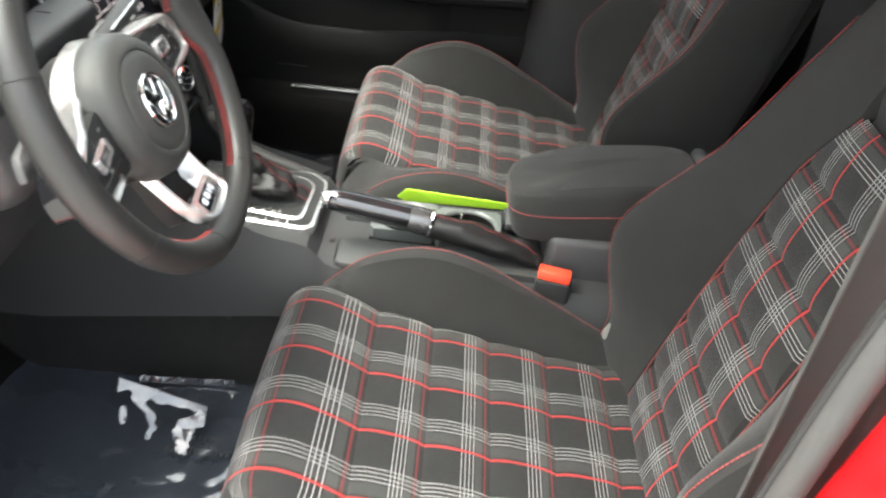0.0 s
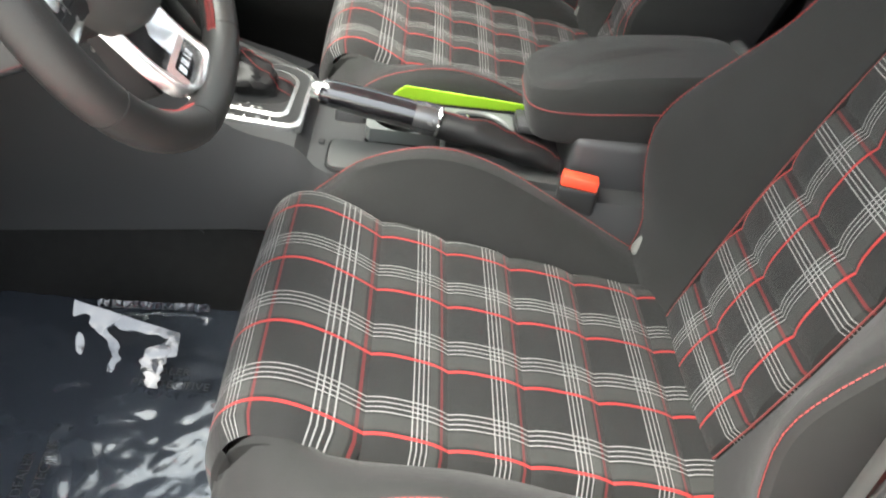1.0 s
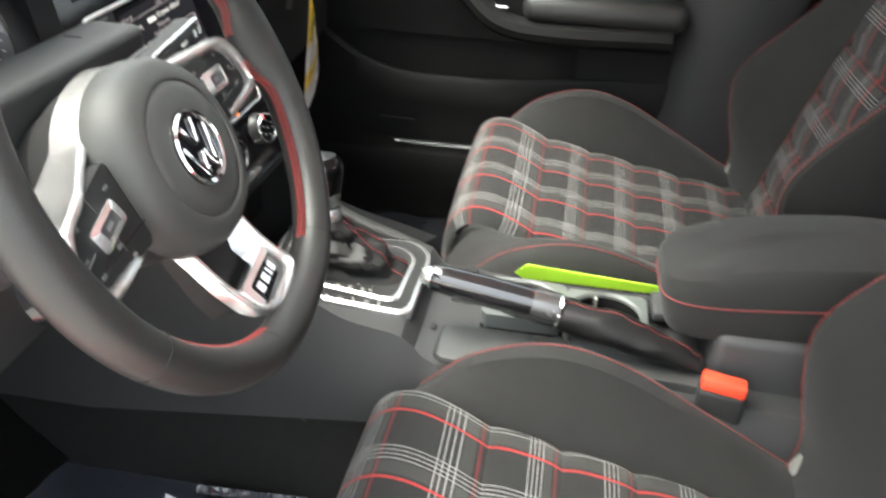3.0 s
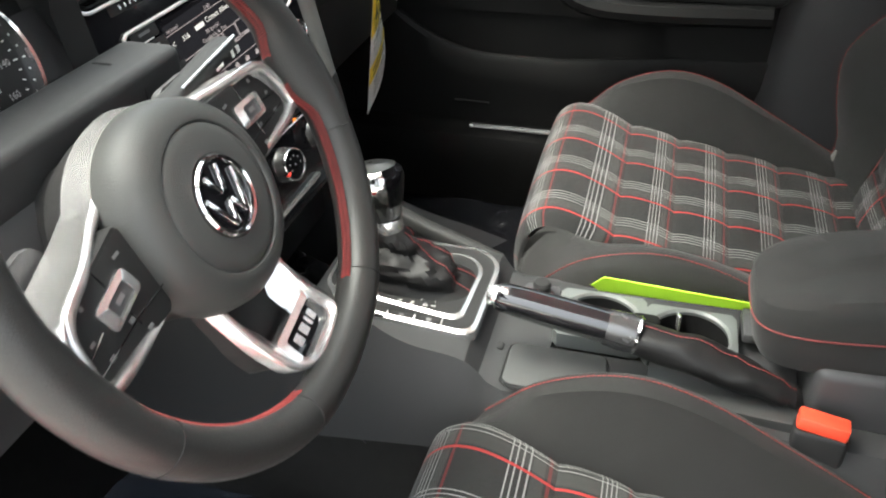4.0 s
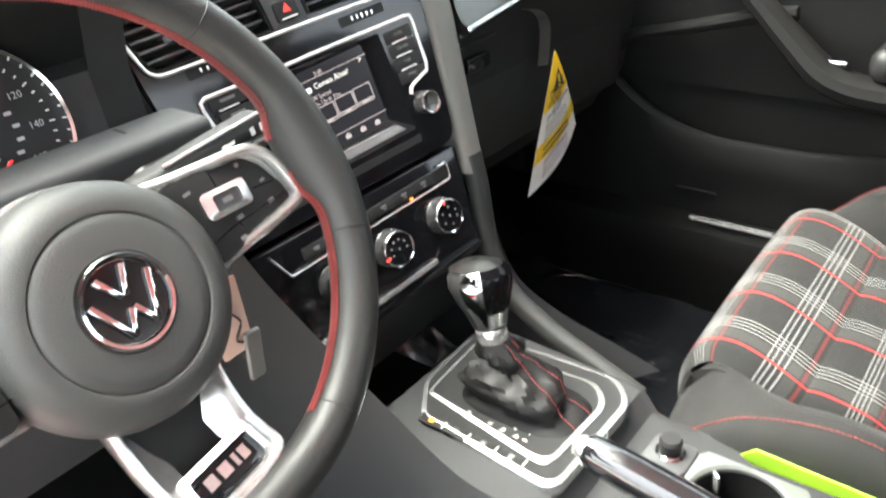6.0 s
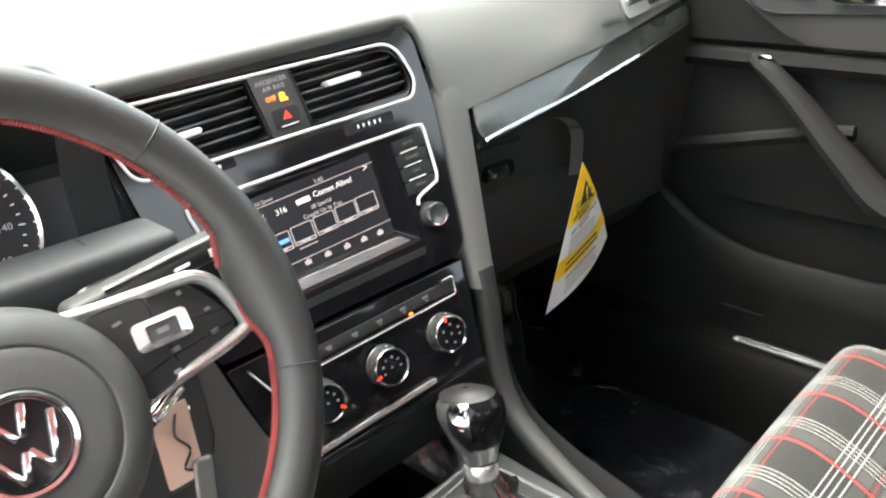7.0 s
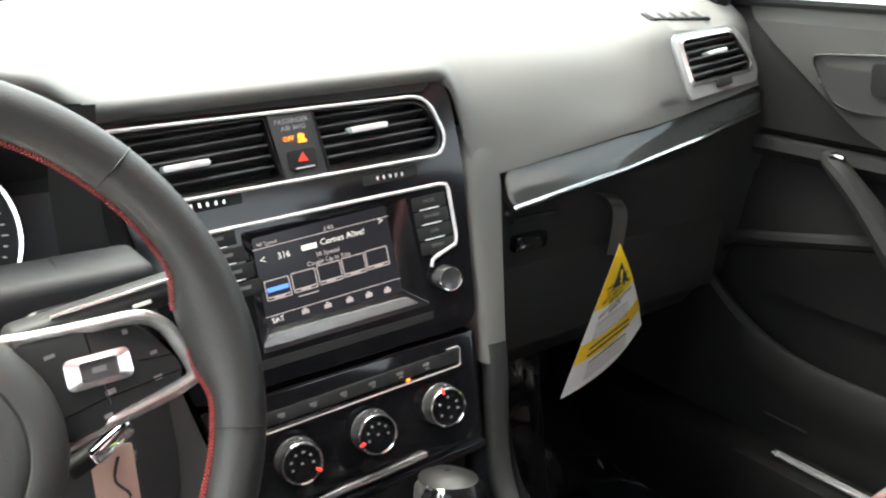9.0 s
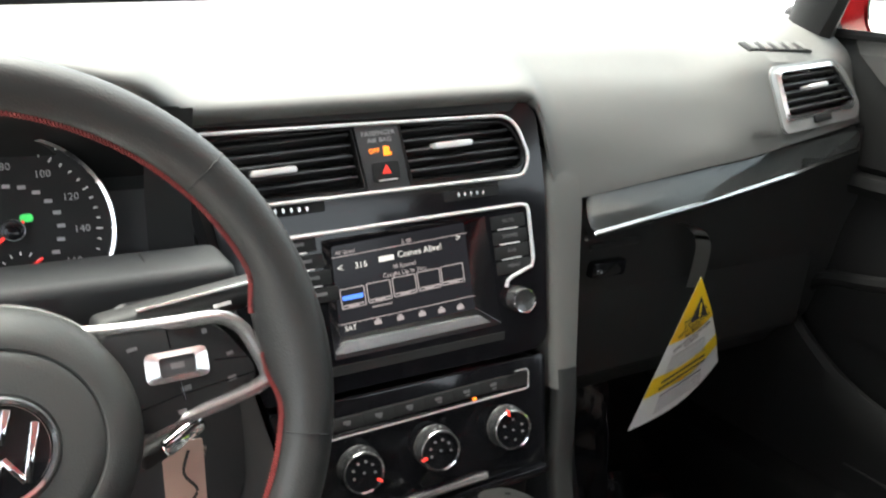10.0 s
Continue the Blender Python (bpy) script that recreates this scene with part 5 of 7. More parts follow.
bars([(-0.012, 0, 0.012, 0.0025), (0.012, 0, 0.004, 0.006), (0.022, 0, 0.005, 0.006)], pose(-0.202, 0.2655, 0.7605, 82, -6, 2), WHITEINK, stalk, "symbol")
part("ignition_barrel", moved(lathe([(0.017, 0), (0.019, 0.004), (0.016, 0.016), (0.001, 0.017)], 24), pose(-0.252, 0.315, 0.655, 90, 0, 14)), DARK, col)
key = thing("ignition_key", "car key in the ignition with brown paper tag", "key", at=pose(-0.240, 0.285, 0.64))
part("bow", moved(box(0.038, 0.012, 0.016, 0.005, 3), pose(-0.252, 0.285, 0.648, 0, -18, 10)), DARK, key)
part("key_ring", tube([(-0.232 + 0.009 * math.cos(t), 0.283, 0.640 + 0.009 * math.sin(t)) for t in [2 * math.pi * j / 20 for j in range(20)]], 0.0014, 6, closed=True), CHROME, key, "steel key ring")
part("blade", moved(box(0.034, 0.010, 0.014, 0.004, 3), pose(-0.238, 0.284, 0.655, 0, -24, 14)), CHROME, key, "bright metal key shank")
part("key_cord", tube(spline([(-0.236, 0.2785, 0.645), (-0.240, 0.2770, 0.628), (-0.231, 0.2765, 0.612), (-0.238, 0.2765, 0.598), (-0.229, 0.2765, 0.590), (-0.236, 0.2765, 0.580)], 5), 0.0011, 6), BLACKINK, key, "black cord")
tagp = [(-0.016, 0.0), (0.012, 0.004), (0.019, -0.062), (-0.009, -0.068)]
part("paper_tag", moved(slab(round_poly(tagp, 0.003, 3), -0.0004, 0.0004), pose(-0.238, 0.280, 0.650, 88, 4, -8)), TAGBROWN, key, "brown paper tag")
part("tag_cord", tube(spline([(-0.232, 0.281, 0.634), (-0.226, 0.279, 0.615), (-0.222, 0.279, 0.600), (-0.221, 0.279, 0.590)], 4), 0.0009, 5), BLACKINK, key)
part("fob", moved(box(0.016, 0.006, 0.046, 0.003, 3), pose(-0.226, 0.275, 0.578, 0, 4, 0)), FOBGREY, key, "grey plastic fob")
bars([(-0.004, -0.030, 0.004, 0.018), (0.003, -0.026, 0.0025, 0.02)], pose(-0.236, 0.2812, 0.634, 88, 8, -8), BLACKINK, key, "pen_mark")

# ---------------------------------------------------------------- centre console
con = thing("centre_console", "dark grey centre console with cup holders and storage lid", "console", at=pose(0.01, 0, 0.26))
secs = []
for y, top, wl, wr, deep in ((-0.56, 0.352, -0.108, 0.120, 0), (-0.28, 0.360, -0.110, 0.122, 0), (-0.214, 0.3605, -0.110, 0.122, 0), (-0.212, 0.3605, -0.110, 0.122, 0.06), (-0.002, 0.3615, -0.112, 0.125, 0.06), (0.0, 0.3615, -0.112, 0.125, 0),
                             (0.055, 0.362, -0.112, 0.125, 0), (0.072, 0.366, -0.112, 0.126, 0), (0.088, 0.388, -0.104, 0.126, 0), (0.11, 0.3925, -0.104, 0.128, 0), (0.30, 0.3935, -0.115, 0.135, 0)):
    secs.append([(x, y, z) for x, z in ((wl - 0.018, 0.245), (wl - 0.015, 0.30), (wl - 0.006, top - 0.022), (wl + 0.004, top - 0.005), (wl + 0.018, top), (-0.026, top), (-0.025, top - deep), (0.069, top - deep), (0.070, top),
                                        (wr - 0.018, top), (wr - 0.004, top - 0.005), (wr + 0.008, top - 0.022), (wr + 0.022, 0.30), (wr + 0.026, 0.245))])
part("console_body", rings(secs), CONSKIN, con)
part("side_joint", tube(spline([(-0.1395, 0.20, 0.262), (-0.1385, 0.225, 0.285), (-0.136, 0.27, 0.305), (-0.1335, 0.36, 0.318), (-0.132, 0.5, 0.325)], 5), 0.0014, 5), DARK, con)
part("tray_lid", slab(round_rect(0.074, 0.115, 0.012, 4, (-0.068, -0.012)), 0.355, 0.3665, 0.003), TRAYSKIN, con, "grey storage lid")
part("tray_gap", tube([(x, y, 0.3625) for x, y in round_rect(0.078, 0.119, 0.014, 4, (-0.068, -0.012))], 0.0012, 5, closed=True), DARK, con)
for k in range(7):
    part("switch_blank", slab(round_rect(0.013, 0.008, 0.002, 2, (-0.040 + 0.0005 * k, 0.058 - 0.019 * k)), 0.358, 0.3650, 0.001), DARK, con)
outer = round_poly([(-0.058, 0.256), (-0.0745, 0.084), (0.078, 0.082), (0.108, 0.112), (0.100, 0.298), (-0.01, 0.290)], [0.01, 0.022, 0.020, 0.018, 0.01, 0.01], 5)
outer_in = [(0.015 + (x - 0.015) * 0.935, 0.185 + (y - 0.185) * 0.95) for x, y in outer]
inner = round_poly([(-0.026, 0.274), (-0.053, 0.104), (0.060, 0.100), (0.087, 0.124), (0.078, 0.284)], [0.008, 0.020, 0.018, 0.016, 0.008], 5)
inner_in = [(0.018 + (x - 0.018) * 0.915, 0.19 + (y - 0.19) * 0.945) for x, y in inner]
part("shift_surround", slab(outer_in, 0.385, 0.3985), DARK, con)
part("surround_frame", frame_ring(outer, outer_in, 0.385, 0.4005, 0.3985), SATIN, con, "satin metal frame")
part("inner_frame", frame_ring(inner, inner_in, 0.397, 0.4020, 0.4000), SATIN, con, "bright inner frame")
part("shift_plate", slab(inner_in, 0.397, 0.3996), DARK, con)
for word, x, y in (("P", -0.027, 0.214), ("R", -0.029, 0.186), ("N", -0.030, 0.170), ("D", -0.031, 0.153), ("S", -0.031, 0.143)):
    lettering(word, 0.0072, Matrix.Translation((x, y, 0.4002)) @ Matrix.Rotation(radians(-4), 4, "Z"), WHITEINK, con)
lettering("+", 0.0065, Matrix.Translation((-0.022, 0.160, 0.4002)), WHITEINK, con)
lettering("-", 0.0065, Matrix.Translation((-0.022, 0.144, 0.4002)), WHITEINK, con)
for k, y in enumerate((0.245, 0.214, 0.180, 0.146)):
    b = part("mode_button", slab(round_rect(0.013, 0.028, 0.001, 2, (-0.0575 + 0.0 * k, y - 0.004)), 0.3975, 0.3996, 0.0005), DARK, con)
    part("button_line", slab(round_rect(0.010, 0.0009, 0.0003, 1, (-0.0570, y - 0.020)), 0.3990, 0.4002), WHITEINK, b)
    bars([(-0.0575, y - 0.004, 0.007, 0.006)], Matrix.Translation((0, 0, 0.4000)), AMBER if k == 0 else DIMINK, b, "symbol")


def cup_cell(cx, cy, w, d, r, top):
    n = 40
    sq = []
    for k in range(n):
        a = 2 * math.pi * k / n
        c, sn = math.cos(a), math.sin(a)
        q = 1 / max(abs(c) / (w / 2), abs(sn) / (d / 2))
        sq.append((cx + c * q, cy + sn * q))
    ci = [(cx + r * math.cos(2 * math.pi * k / n), cy + r * math.sin(2 * math.pi * k / n)) for k in range(n)]
    lip = [(cx + (r + 0.003) * math.cos(2 * math.pi * k / n), cy + (r + 0.003) * math.sin(2 * math.pi * k / n)) for k in range(n)]
    return rings([[(x, y, top - 0.02) for x, y in sq], [(x, y, top) for x, y in sq], [(x, y, top) for x, y in lip], [(x, y, top - 0.003) for x, y in ci], [(x, y, top - 0.007) for x, y in ci]], cap=False)


for cx, cy in ((0.024, -0.053), (0.016, -0.159)):
    cup = part("cup_holder", cup_cell(cx, cy, 0.094, 0.106, 0.0442, 0.382), CUPTRIM, con, "grey trimmed cup holder")
    part("cup_well", rings([[(r * math.cos(2 * math.pi * k / 32), r * math.sin(2 * math.pi * k / 32), z) for k in range(32)] for r, z in ((0.0450, 0.379), (0.0415, 0.308), (0.040, 0.305), (0.001, 0.305))], cap=False), WELL, cup, at=pose(cx, cy, 0))
    for a in (20, 200):
        part("cup_fin", moved(box(0.010, 0.004, 0.022, 0.0015, c=(0.039, 0, 0.368)), Matrix.Rotation(radians(a + (cx > 0.02) * 30), 4, "Z")), SATIN, cup, "pale holding fin", at=pose(cx, cy, 0))
part("cup_link", slab(round_rect(0.040, 0.034, 0.008, 3, (0.020, -0.106)), 0.372, 0.3828, 0.001), WELL, con, "black channel between the cup holders")
sock = part("socket_panel", slab(round_rect(0.045, 0.046, 0.006, 3, (0.046, 0.024)), 0.362, 0.3835, 0.002), HARD, con)
part("socket_ring", lathe([(0.0135, 0.3830), (0.0150, 0.3850), (0.0125, 0.3870), (0.0115, 0.3830)], 28), CHROME, sock, at=pose(0.048, 0.024, 0))
part("lighter_knob", lathe([(0.0095, 0.383), (0.0105, 0.394), (0.0115, 0.398), (0.0095, 0.402), (0.001, 0.402)], 24), DARK, sock, "black lighter knob", at=pose(0.048, 0.024, 0))
part("rear_box", box(0.165, 0.27, 0.085, 0.014, 3, c=(0.008, -0.415, 0.388)), HARD, con)
part("end_plate", box(0.055, 0.055, 0.014, 0.004, c=(0.050, -0.245, 0.380)), HARD, con)
part("hand_lever_well", slab(round_poly([(-0.088, -0.115), (-0.098, -0.275), (-0.080, -0.292), (-0.042, -0.290), (-0.028, -0.270), (-0.024, -0.115)], 0.012, 4), 0.355, 0.370, 0.004), TRAYSKIN, con)

arm = thing("armrest_box", "black cloth centre armrest with red seam, lid closed", "armrest", at=pose(0.008, -0.36, 0.43))
tilt = pose(0.006, -0.358, 0.478, -7, 0, 0)

loops = []
for z, k in ((-0.052, 0.80), (-0.047, 0.90), (-0.032, 0.97), (-0.008, 1.0), (0.014, 1.0), (0.032, 0.985), (0.044, 0.945), (0.050, 0.87), (0.053, 0.6), (0.054, 0.2)):
    g = 0.148 - (1 - k) * 0.08
    loop = []
    for j in range(72):
        c, sn = math.cos(2 * math.pi * j / 72), math.sin(2 * math.pi * j / 72)
        x, y = 0.078 * math.copysign(abs(c) ** 0.5, c), 0.148 * math.copysign(abs(sn) ** 0.5, sn)
        loop.append((x * k, y * g / 0.148, z - max(0, z) / 0.054 * 0.022 * max(0, (y + 0.02) / 0.168) ** 2))
    loops.append(loop)
lid = rings(loops)
lay = lid.loops.layers.uv.new("UVMap")
for fc in lid.faces:
    for lp in fc.loops:
        lp[lay].uv = (lp.vert.co.x + lp.vert.co.z * 0.5, lp.vert.co.y + lp.vert.co.z * 0.5)
part("lid_cushion", lid, ARMCLOTH, arm, at=tilt @ Matrix.Translation((0, 0, -0.006)))
seam = [(0.0784 * math.copysign(abs(math.cos(2 * math.pi * j / 72)) ** 0.5, math.cos(2 * math.pi * j / 72)), 0.1484 * math.copysign(abs(math.sin(2 * math.pi * j / 72)) ** 0.5, math.sin(2 * math.pi * j / 72))) for j in range(72)]
part("seam_piping", tube([(x, y, -0.004) for x, y in seam], 0.0011, 6, closed=True), PIPING, arm, "red seam", at=tilt)
part("hinge_cover", box(0.150, 0.022, 0.070, 0.008, 3, c=(0, -0.160, 0.002)), GREYGLOSS, arm, "pale grey hinge cover", at=tilt)
part("hinge_post", box(0.10, 0.05, 0.06, 0.008, c=(0.006, -0.50, 0.45)), HARD, arm)

# gear lever
gear = thing("gear_lever", "automatic gear lever with leather boot and chrome-trimmed knob", "gear lever", at=pose(0.006, 0.18, 0.40))
loops = []
for k in range(25):
    t = k / 24
    cx, cy, z = 0.021 - 0.007 * t, 0.176 + 0.032 * t, 0.399 + 0.076 * t
    w = 0.029 * (1 - t) ** 1.0 + 0.0145
    d = 0.056 * (1 - t) ** 1.1 + 0.0155
    loop = []
    for j in range(40):
        a = 2 * math.pi * j / 40
        c, sn = math.cos(a), math.sin(a)
        sq = 1 / (abs(c) ** 3 + abs(sn) ** 3) ** (1 / 3)
        sq = 1 + (sq - 1) * (1 - t)
        fold = 1 + 0.44 * (abs(math.sin(5.5 * t + 1.1 * math.sin(a + 0.6) + 0.8 * math.sin(2 * a))) - 0.6) * math.sin(math.pi * t) ** 0.7 + 0.04 * math.sin(5 * a + 6 * t) * math.sin(math.pi * t)
        crush = 0.010 * math.sin(math.pi * t) ** 0.6 * (abs(noise.noise(Vector((3 * c, 3 * sn, 5 * t)))) - 0.22 + 0.4 * abs(noise.noise(Vector((6 * c, 6 * sn, 9 * t)))))
        loop.append((cx + (w * sq * fold + crush) * c, cy + (d * sq * fold + crush) * sn, z + 0.8 * crush))
    loops.append(loop)
boot = part("boot", rings(loops), BOOT, gear, "creased black leather boot")
for j0 in (28, 32):
    part("stitching", stitches([Vector(loops[k][j0]) + Vector((0, -0.0008, 0.0012)) for k in range(24)], 0.004, 0.0012, 0.0006), THREAD, boot, "red stitching")
KNOB = Matrix.Translation((0.014, 0.209, 0.475)) @ Matrix.Rotation(radians(-14), 4, "X") @ Matrix.Rotation(radians(5), 4, "Y")


def knob_loops(grow=0.0, sel=None):
    out = []
    for z, w, d, oy in ((0.000, 0.0125, 0.0135, 0.000), (0.010, 0.0135, 0.015, 0.000), (0.014, 0.0150, 0.0165, 0.0005), (0.030, 0.0175, 0.0195, 0.001), (0.048, 0.0205, 0.0240, 0.002), (0.060, 0.0218, 0.0270, 0.003), (0.070, 0.0205, 0.0270, 0.003), (0.078, 0.0165, 0.0225, 0.003), (0.083, 0.0090, 0.0135, 0.003), (0.0845, 0.001, 0.001, 0.003)):
        w, d = w * (1 + 0.36 * min(1, z / 0.05)), d * (1 + 0.26 * min(1, z / 0.05))
        out.append([((w + grow) * math.cos(2 * math.pi * k / 36), oy + (d + grow) * math.sin(2 * math.pi * k / 36), z + grow * 0.6) for k in range(36)])
    return out


knob = part("knob", rings(knob_loops()), LEATHER, gear, "black leather knob", at=KNOB)
kl = knob_loops(0.0012)
part("chrome_inlay", sheet([[kl[r][c % 36] for c in range(18, 37)] for r in range(2, 9)], thick=-0.001), CHROME, knob, "bright chrome inlay", at=KNOB)
kl = knob_loops(0.0016)
part("knob_top", sheet([[kl[r][c % 36] for c in range(0, 37)] for r in range(7, 10)], thick=-0.001), KNOBMETAL, knob, "satin top", at=KNOB)
kl = knob_loops(0.0024)
part("gloss_inset", sheet([[kl[r][c % 36] for c in range(22, 34)] for r in range(3, 8)], thick=-0.001), GLOSS, knob, "gloss black inset", at=KNOB)
part("collar", lathe([(0.0155, -0.004), (0.0168, 0.002), (0.0168, 0.010), (0.0150, 0.013)], 28), SATIN, knob, "satin collar", at=KNOB)

# hand brake
hb = thing("hand_brake", "gloss black hand brake lever with leather boot, released", "hand brake", at=pose(-0.05, -0.15, 0.37))
A, B, Cc = Vector((-0.0515, 0.062, 0.446)), Vector((-0.050, -0.092, 0.420)), Vector((-0.066, -0.268, 0.384))
grip = [A + (B - A) * t for t in (0, 0.03, 0.1, 0.3, 0.5, 0.7, 0.9, 1.0)]
lever = part("grip", tube(grip, [0.0135, 0.0155, 0.0165, 0.0178, 0.0182, 0.0180, 0.0178, 0.0172], 16, flat=1.12), GRIP, hb, "gloss black grip")
part("top_strip", sheet([[p + Vector((x, 0, 0.0205 - 0.006 * abs(x) / 0.008)) for x in (-0.0085, -0.006, -0.0035)] for p in grip[1:-1]], thick=0.002), SATIN, lever, "silver top strip")
part("top_strip", sheet([[p + Vector((x, 0, 0.0205 - 0.006 * abs(x) / 0.008)) for x in (0.0035, 0.006, 0.0085)] for p in grip[1:-1]], thick=0.002), SATIN, lever, "silver top strip")
part("release_button", tube([A + (A - B).normalized() * t for t in (-0.004, 0.002, 0.008, 0.012)], [0.0125, 0.0125, 0.011, 0.007], 14), SATIN, lever, "chrome release button")
part("end_ring", tube([B + (A - B).normalized() * t for t in (-0.004, 0.012, 0.030)], [0.0200, 0.0206, 0.0192], 20, flat=1.1), SMOKE, lever, "smoked chrome end ring")
part("ring_line", tube([B + (A - B).normalized() * t for t in (-0.007, -0.0045, -0.002)], [0.0196, 0.0212, 0.0200], 20, flat=1.1), CHROME, lever, "thin chrome line")
loops = []
for k in range(25):
    t = k / 24
    p = B.lerp(Cc, t) + Vector((0, 0, 0.006 * math.sin(math.pi * t)))
    w, h = 0.0190 + 0.007 * math.sin(math.pi * t) - 0.004 * t ** 2, 0.0190 + 0.003 * math.sin(math.pi * t) - 0.0060 * t ** 1.5
    if t > 0.93:
        w, h = 0.0125, 0.0105
    loops.append([p + Vector((w * math.cos(a) * (1 + 0.05 * math.sin(3 * a + 9 * t)) + 0.010 * t * math.sin(math.pi * t) * noise.noise(Vector((5 * t, math.cos(a), math.sin(a)))), 0, h * math.sin(a) * (1 + 0.07 * math.sin(11 * t + 2 * a)) - 0.004 + 0.0035 * math.sin(math.pi * t) * noise.noise(Vector((9 * t, 1.6 * math.cos(a), 1.6 * math.sin(a)))))) for a in [2 * math.pi * j / 24 for j in range(24)]])
hboot = part("boot", rings(loops), BOOT, hb, "black leather boot")
for j in (6,):
    part("stitching", stitches([loops[k][j] + Vector((0, 0, 0.0010)) for k in range(25)], 0.004, 0.0015, 0.0006), THREAD, hboot, "red stitching")

# ---------------------------------------------------------------- front seats
PROFILE = [(-0.450, 0.283), (-0.372, 0.2905), (-0.286, 0.3025), (-0.201, 0.3165), (-0.118, 0.3310), (-0.036, 0.3480)]
ROLL = spline([(0, -0.036, 0.348), (0, 0.006, 0.3690), (0, 0.042, 0.3800), (0, 0.070, 0.3765), (0, 0.091, 0.356), (0, 0.102, 0.316), (0, 0.100, 0.262), (0, 0.086, 0.215)], 5)


def insert_z(y):
    for (y0, z0), (y1, z1) in zip(PROFILE, PROFILE[1:]):
        if y0 <= y <= y1:
            return z0 + (z1 - z0) * (y - y0) / (y1 - y0)
    if y < PROFILE[0][0]:
        return PROFILE[0][1]
    best = min(ROLL, key=lambda p: abs(p.y - y) - 0.2 * (p.z > 0.33))
    return best.z


def panel_grid(line, v0, v1, half0, half1, puff, xoff=0.0, uk=1.0, ux=0.054, crown=0.004, n=24, edge=0.012):
    """A stitched panel over a side line (y, z): puffed between its two seams, drawn in at its edges."""
    rows, uvs = [], []
    m = len(line)
    for r, p in enumerate(line):
        t = r / (m - 1)
        a, b = line[max(r - 1, 0)], line[min(r + 1, m - 1)]
        d = Vector((0, b[1] - a[1], b[2] - a[2])).normalized()
        nrm = Vector((0, -d.z, d.y))
        lift = puff * (1 - abs(2 * t - 1) ** 3)
        half = half0 + (half1 - half0) * t
        row, uv = [], []
        for c in range(n + 1):
            x = -half + 2 * half * c / n
            q = 1 - (abs(x) / half)
            low = -edge * (max(0, 1 - q / 0.10)) ** 2
            row.append(Vector((xoff + x, p[1], p[2])) + nrm * (lift + low + crown * (1 - (x / half) ** 2)))
            uv.append(((xoff + x - ux) * uk, v0 + (v1 - v0) * t))
        rows.append(row)
        uvs.append(uv)
    return sheet(rows, uvs)


BX = 0.010


def back_y(z):
    return -0.425 - 0.30 * (z - 0.36)


SEAMS = [0.285, 0.360, 0.441, 0.525, 0.607, 0.691, 0.768]
HALF = [0.112, 0.118, 0.121, 0.121, 0.117, 0.108, 0.066]
WING = spline([(0.022, 0.232, 0.262), (0.030, 0.234, 0.30), (0.040, 0.236, 0.35), (0.078, 0.237, 0.42), (0.106, 0.236, 0.49), (0.098, 0.234, 0.54), (0.064, 0.230, 0.60), (0.040, 0.224, 0.65), (0.022, 0.210, 0.745), (0.014, 0.196, 0.80), (0.006, 0.182, 0.86), (0.0, 0.168, 0.93), (-0.02, 0.150, 0.985)], 3)

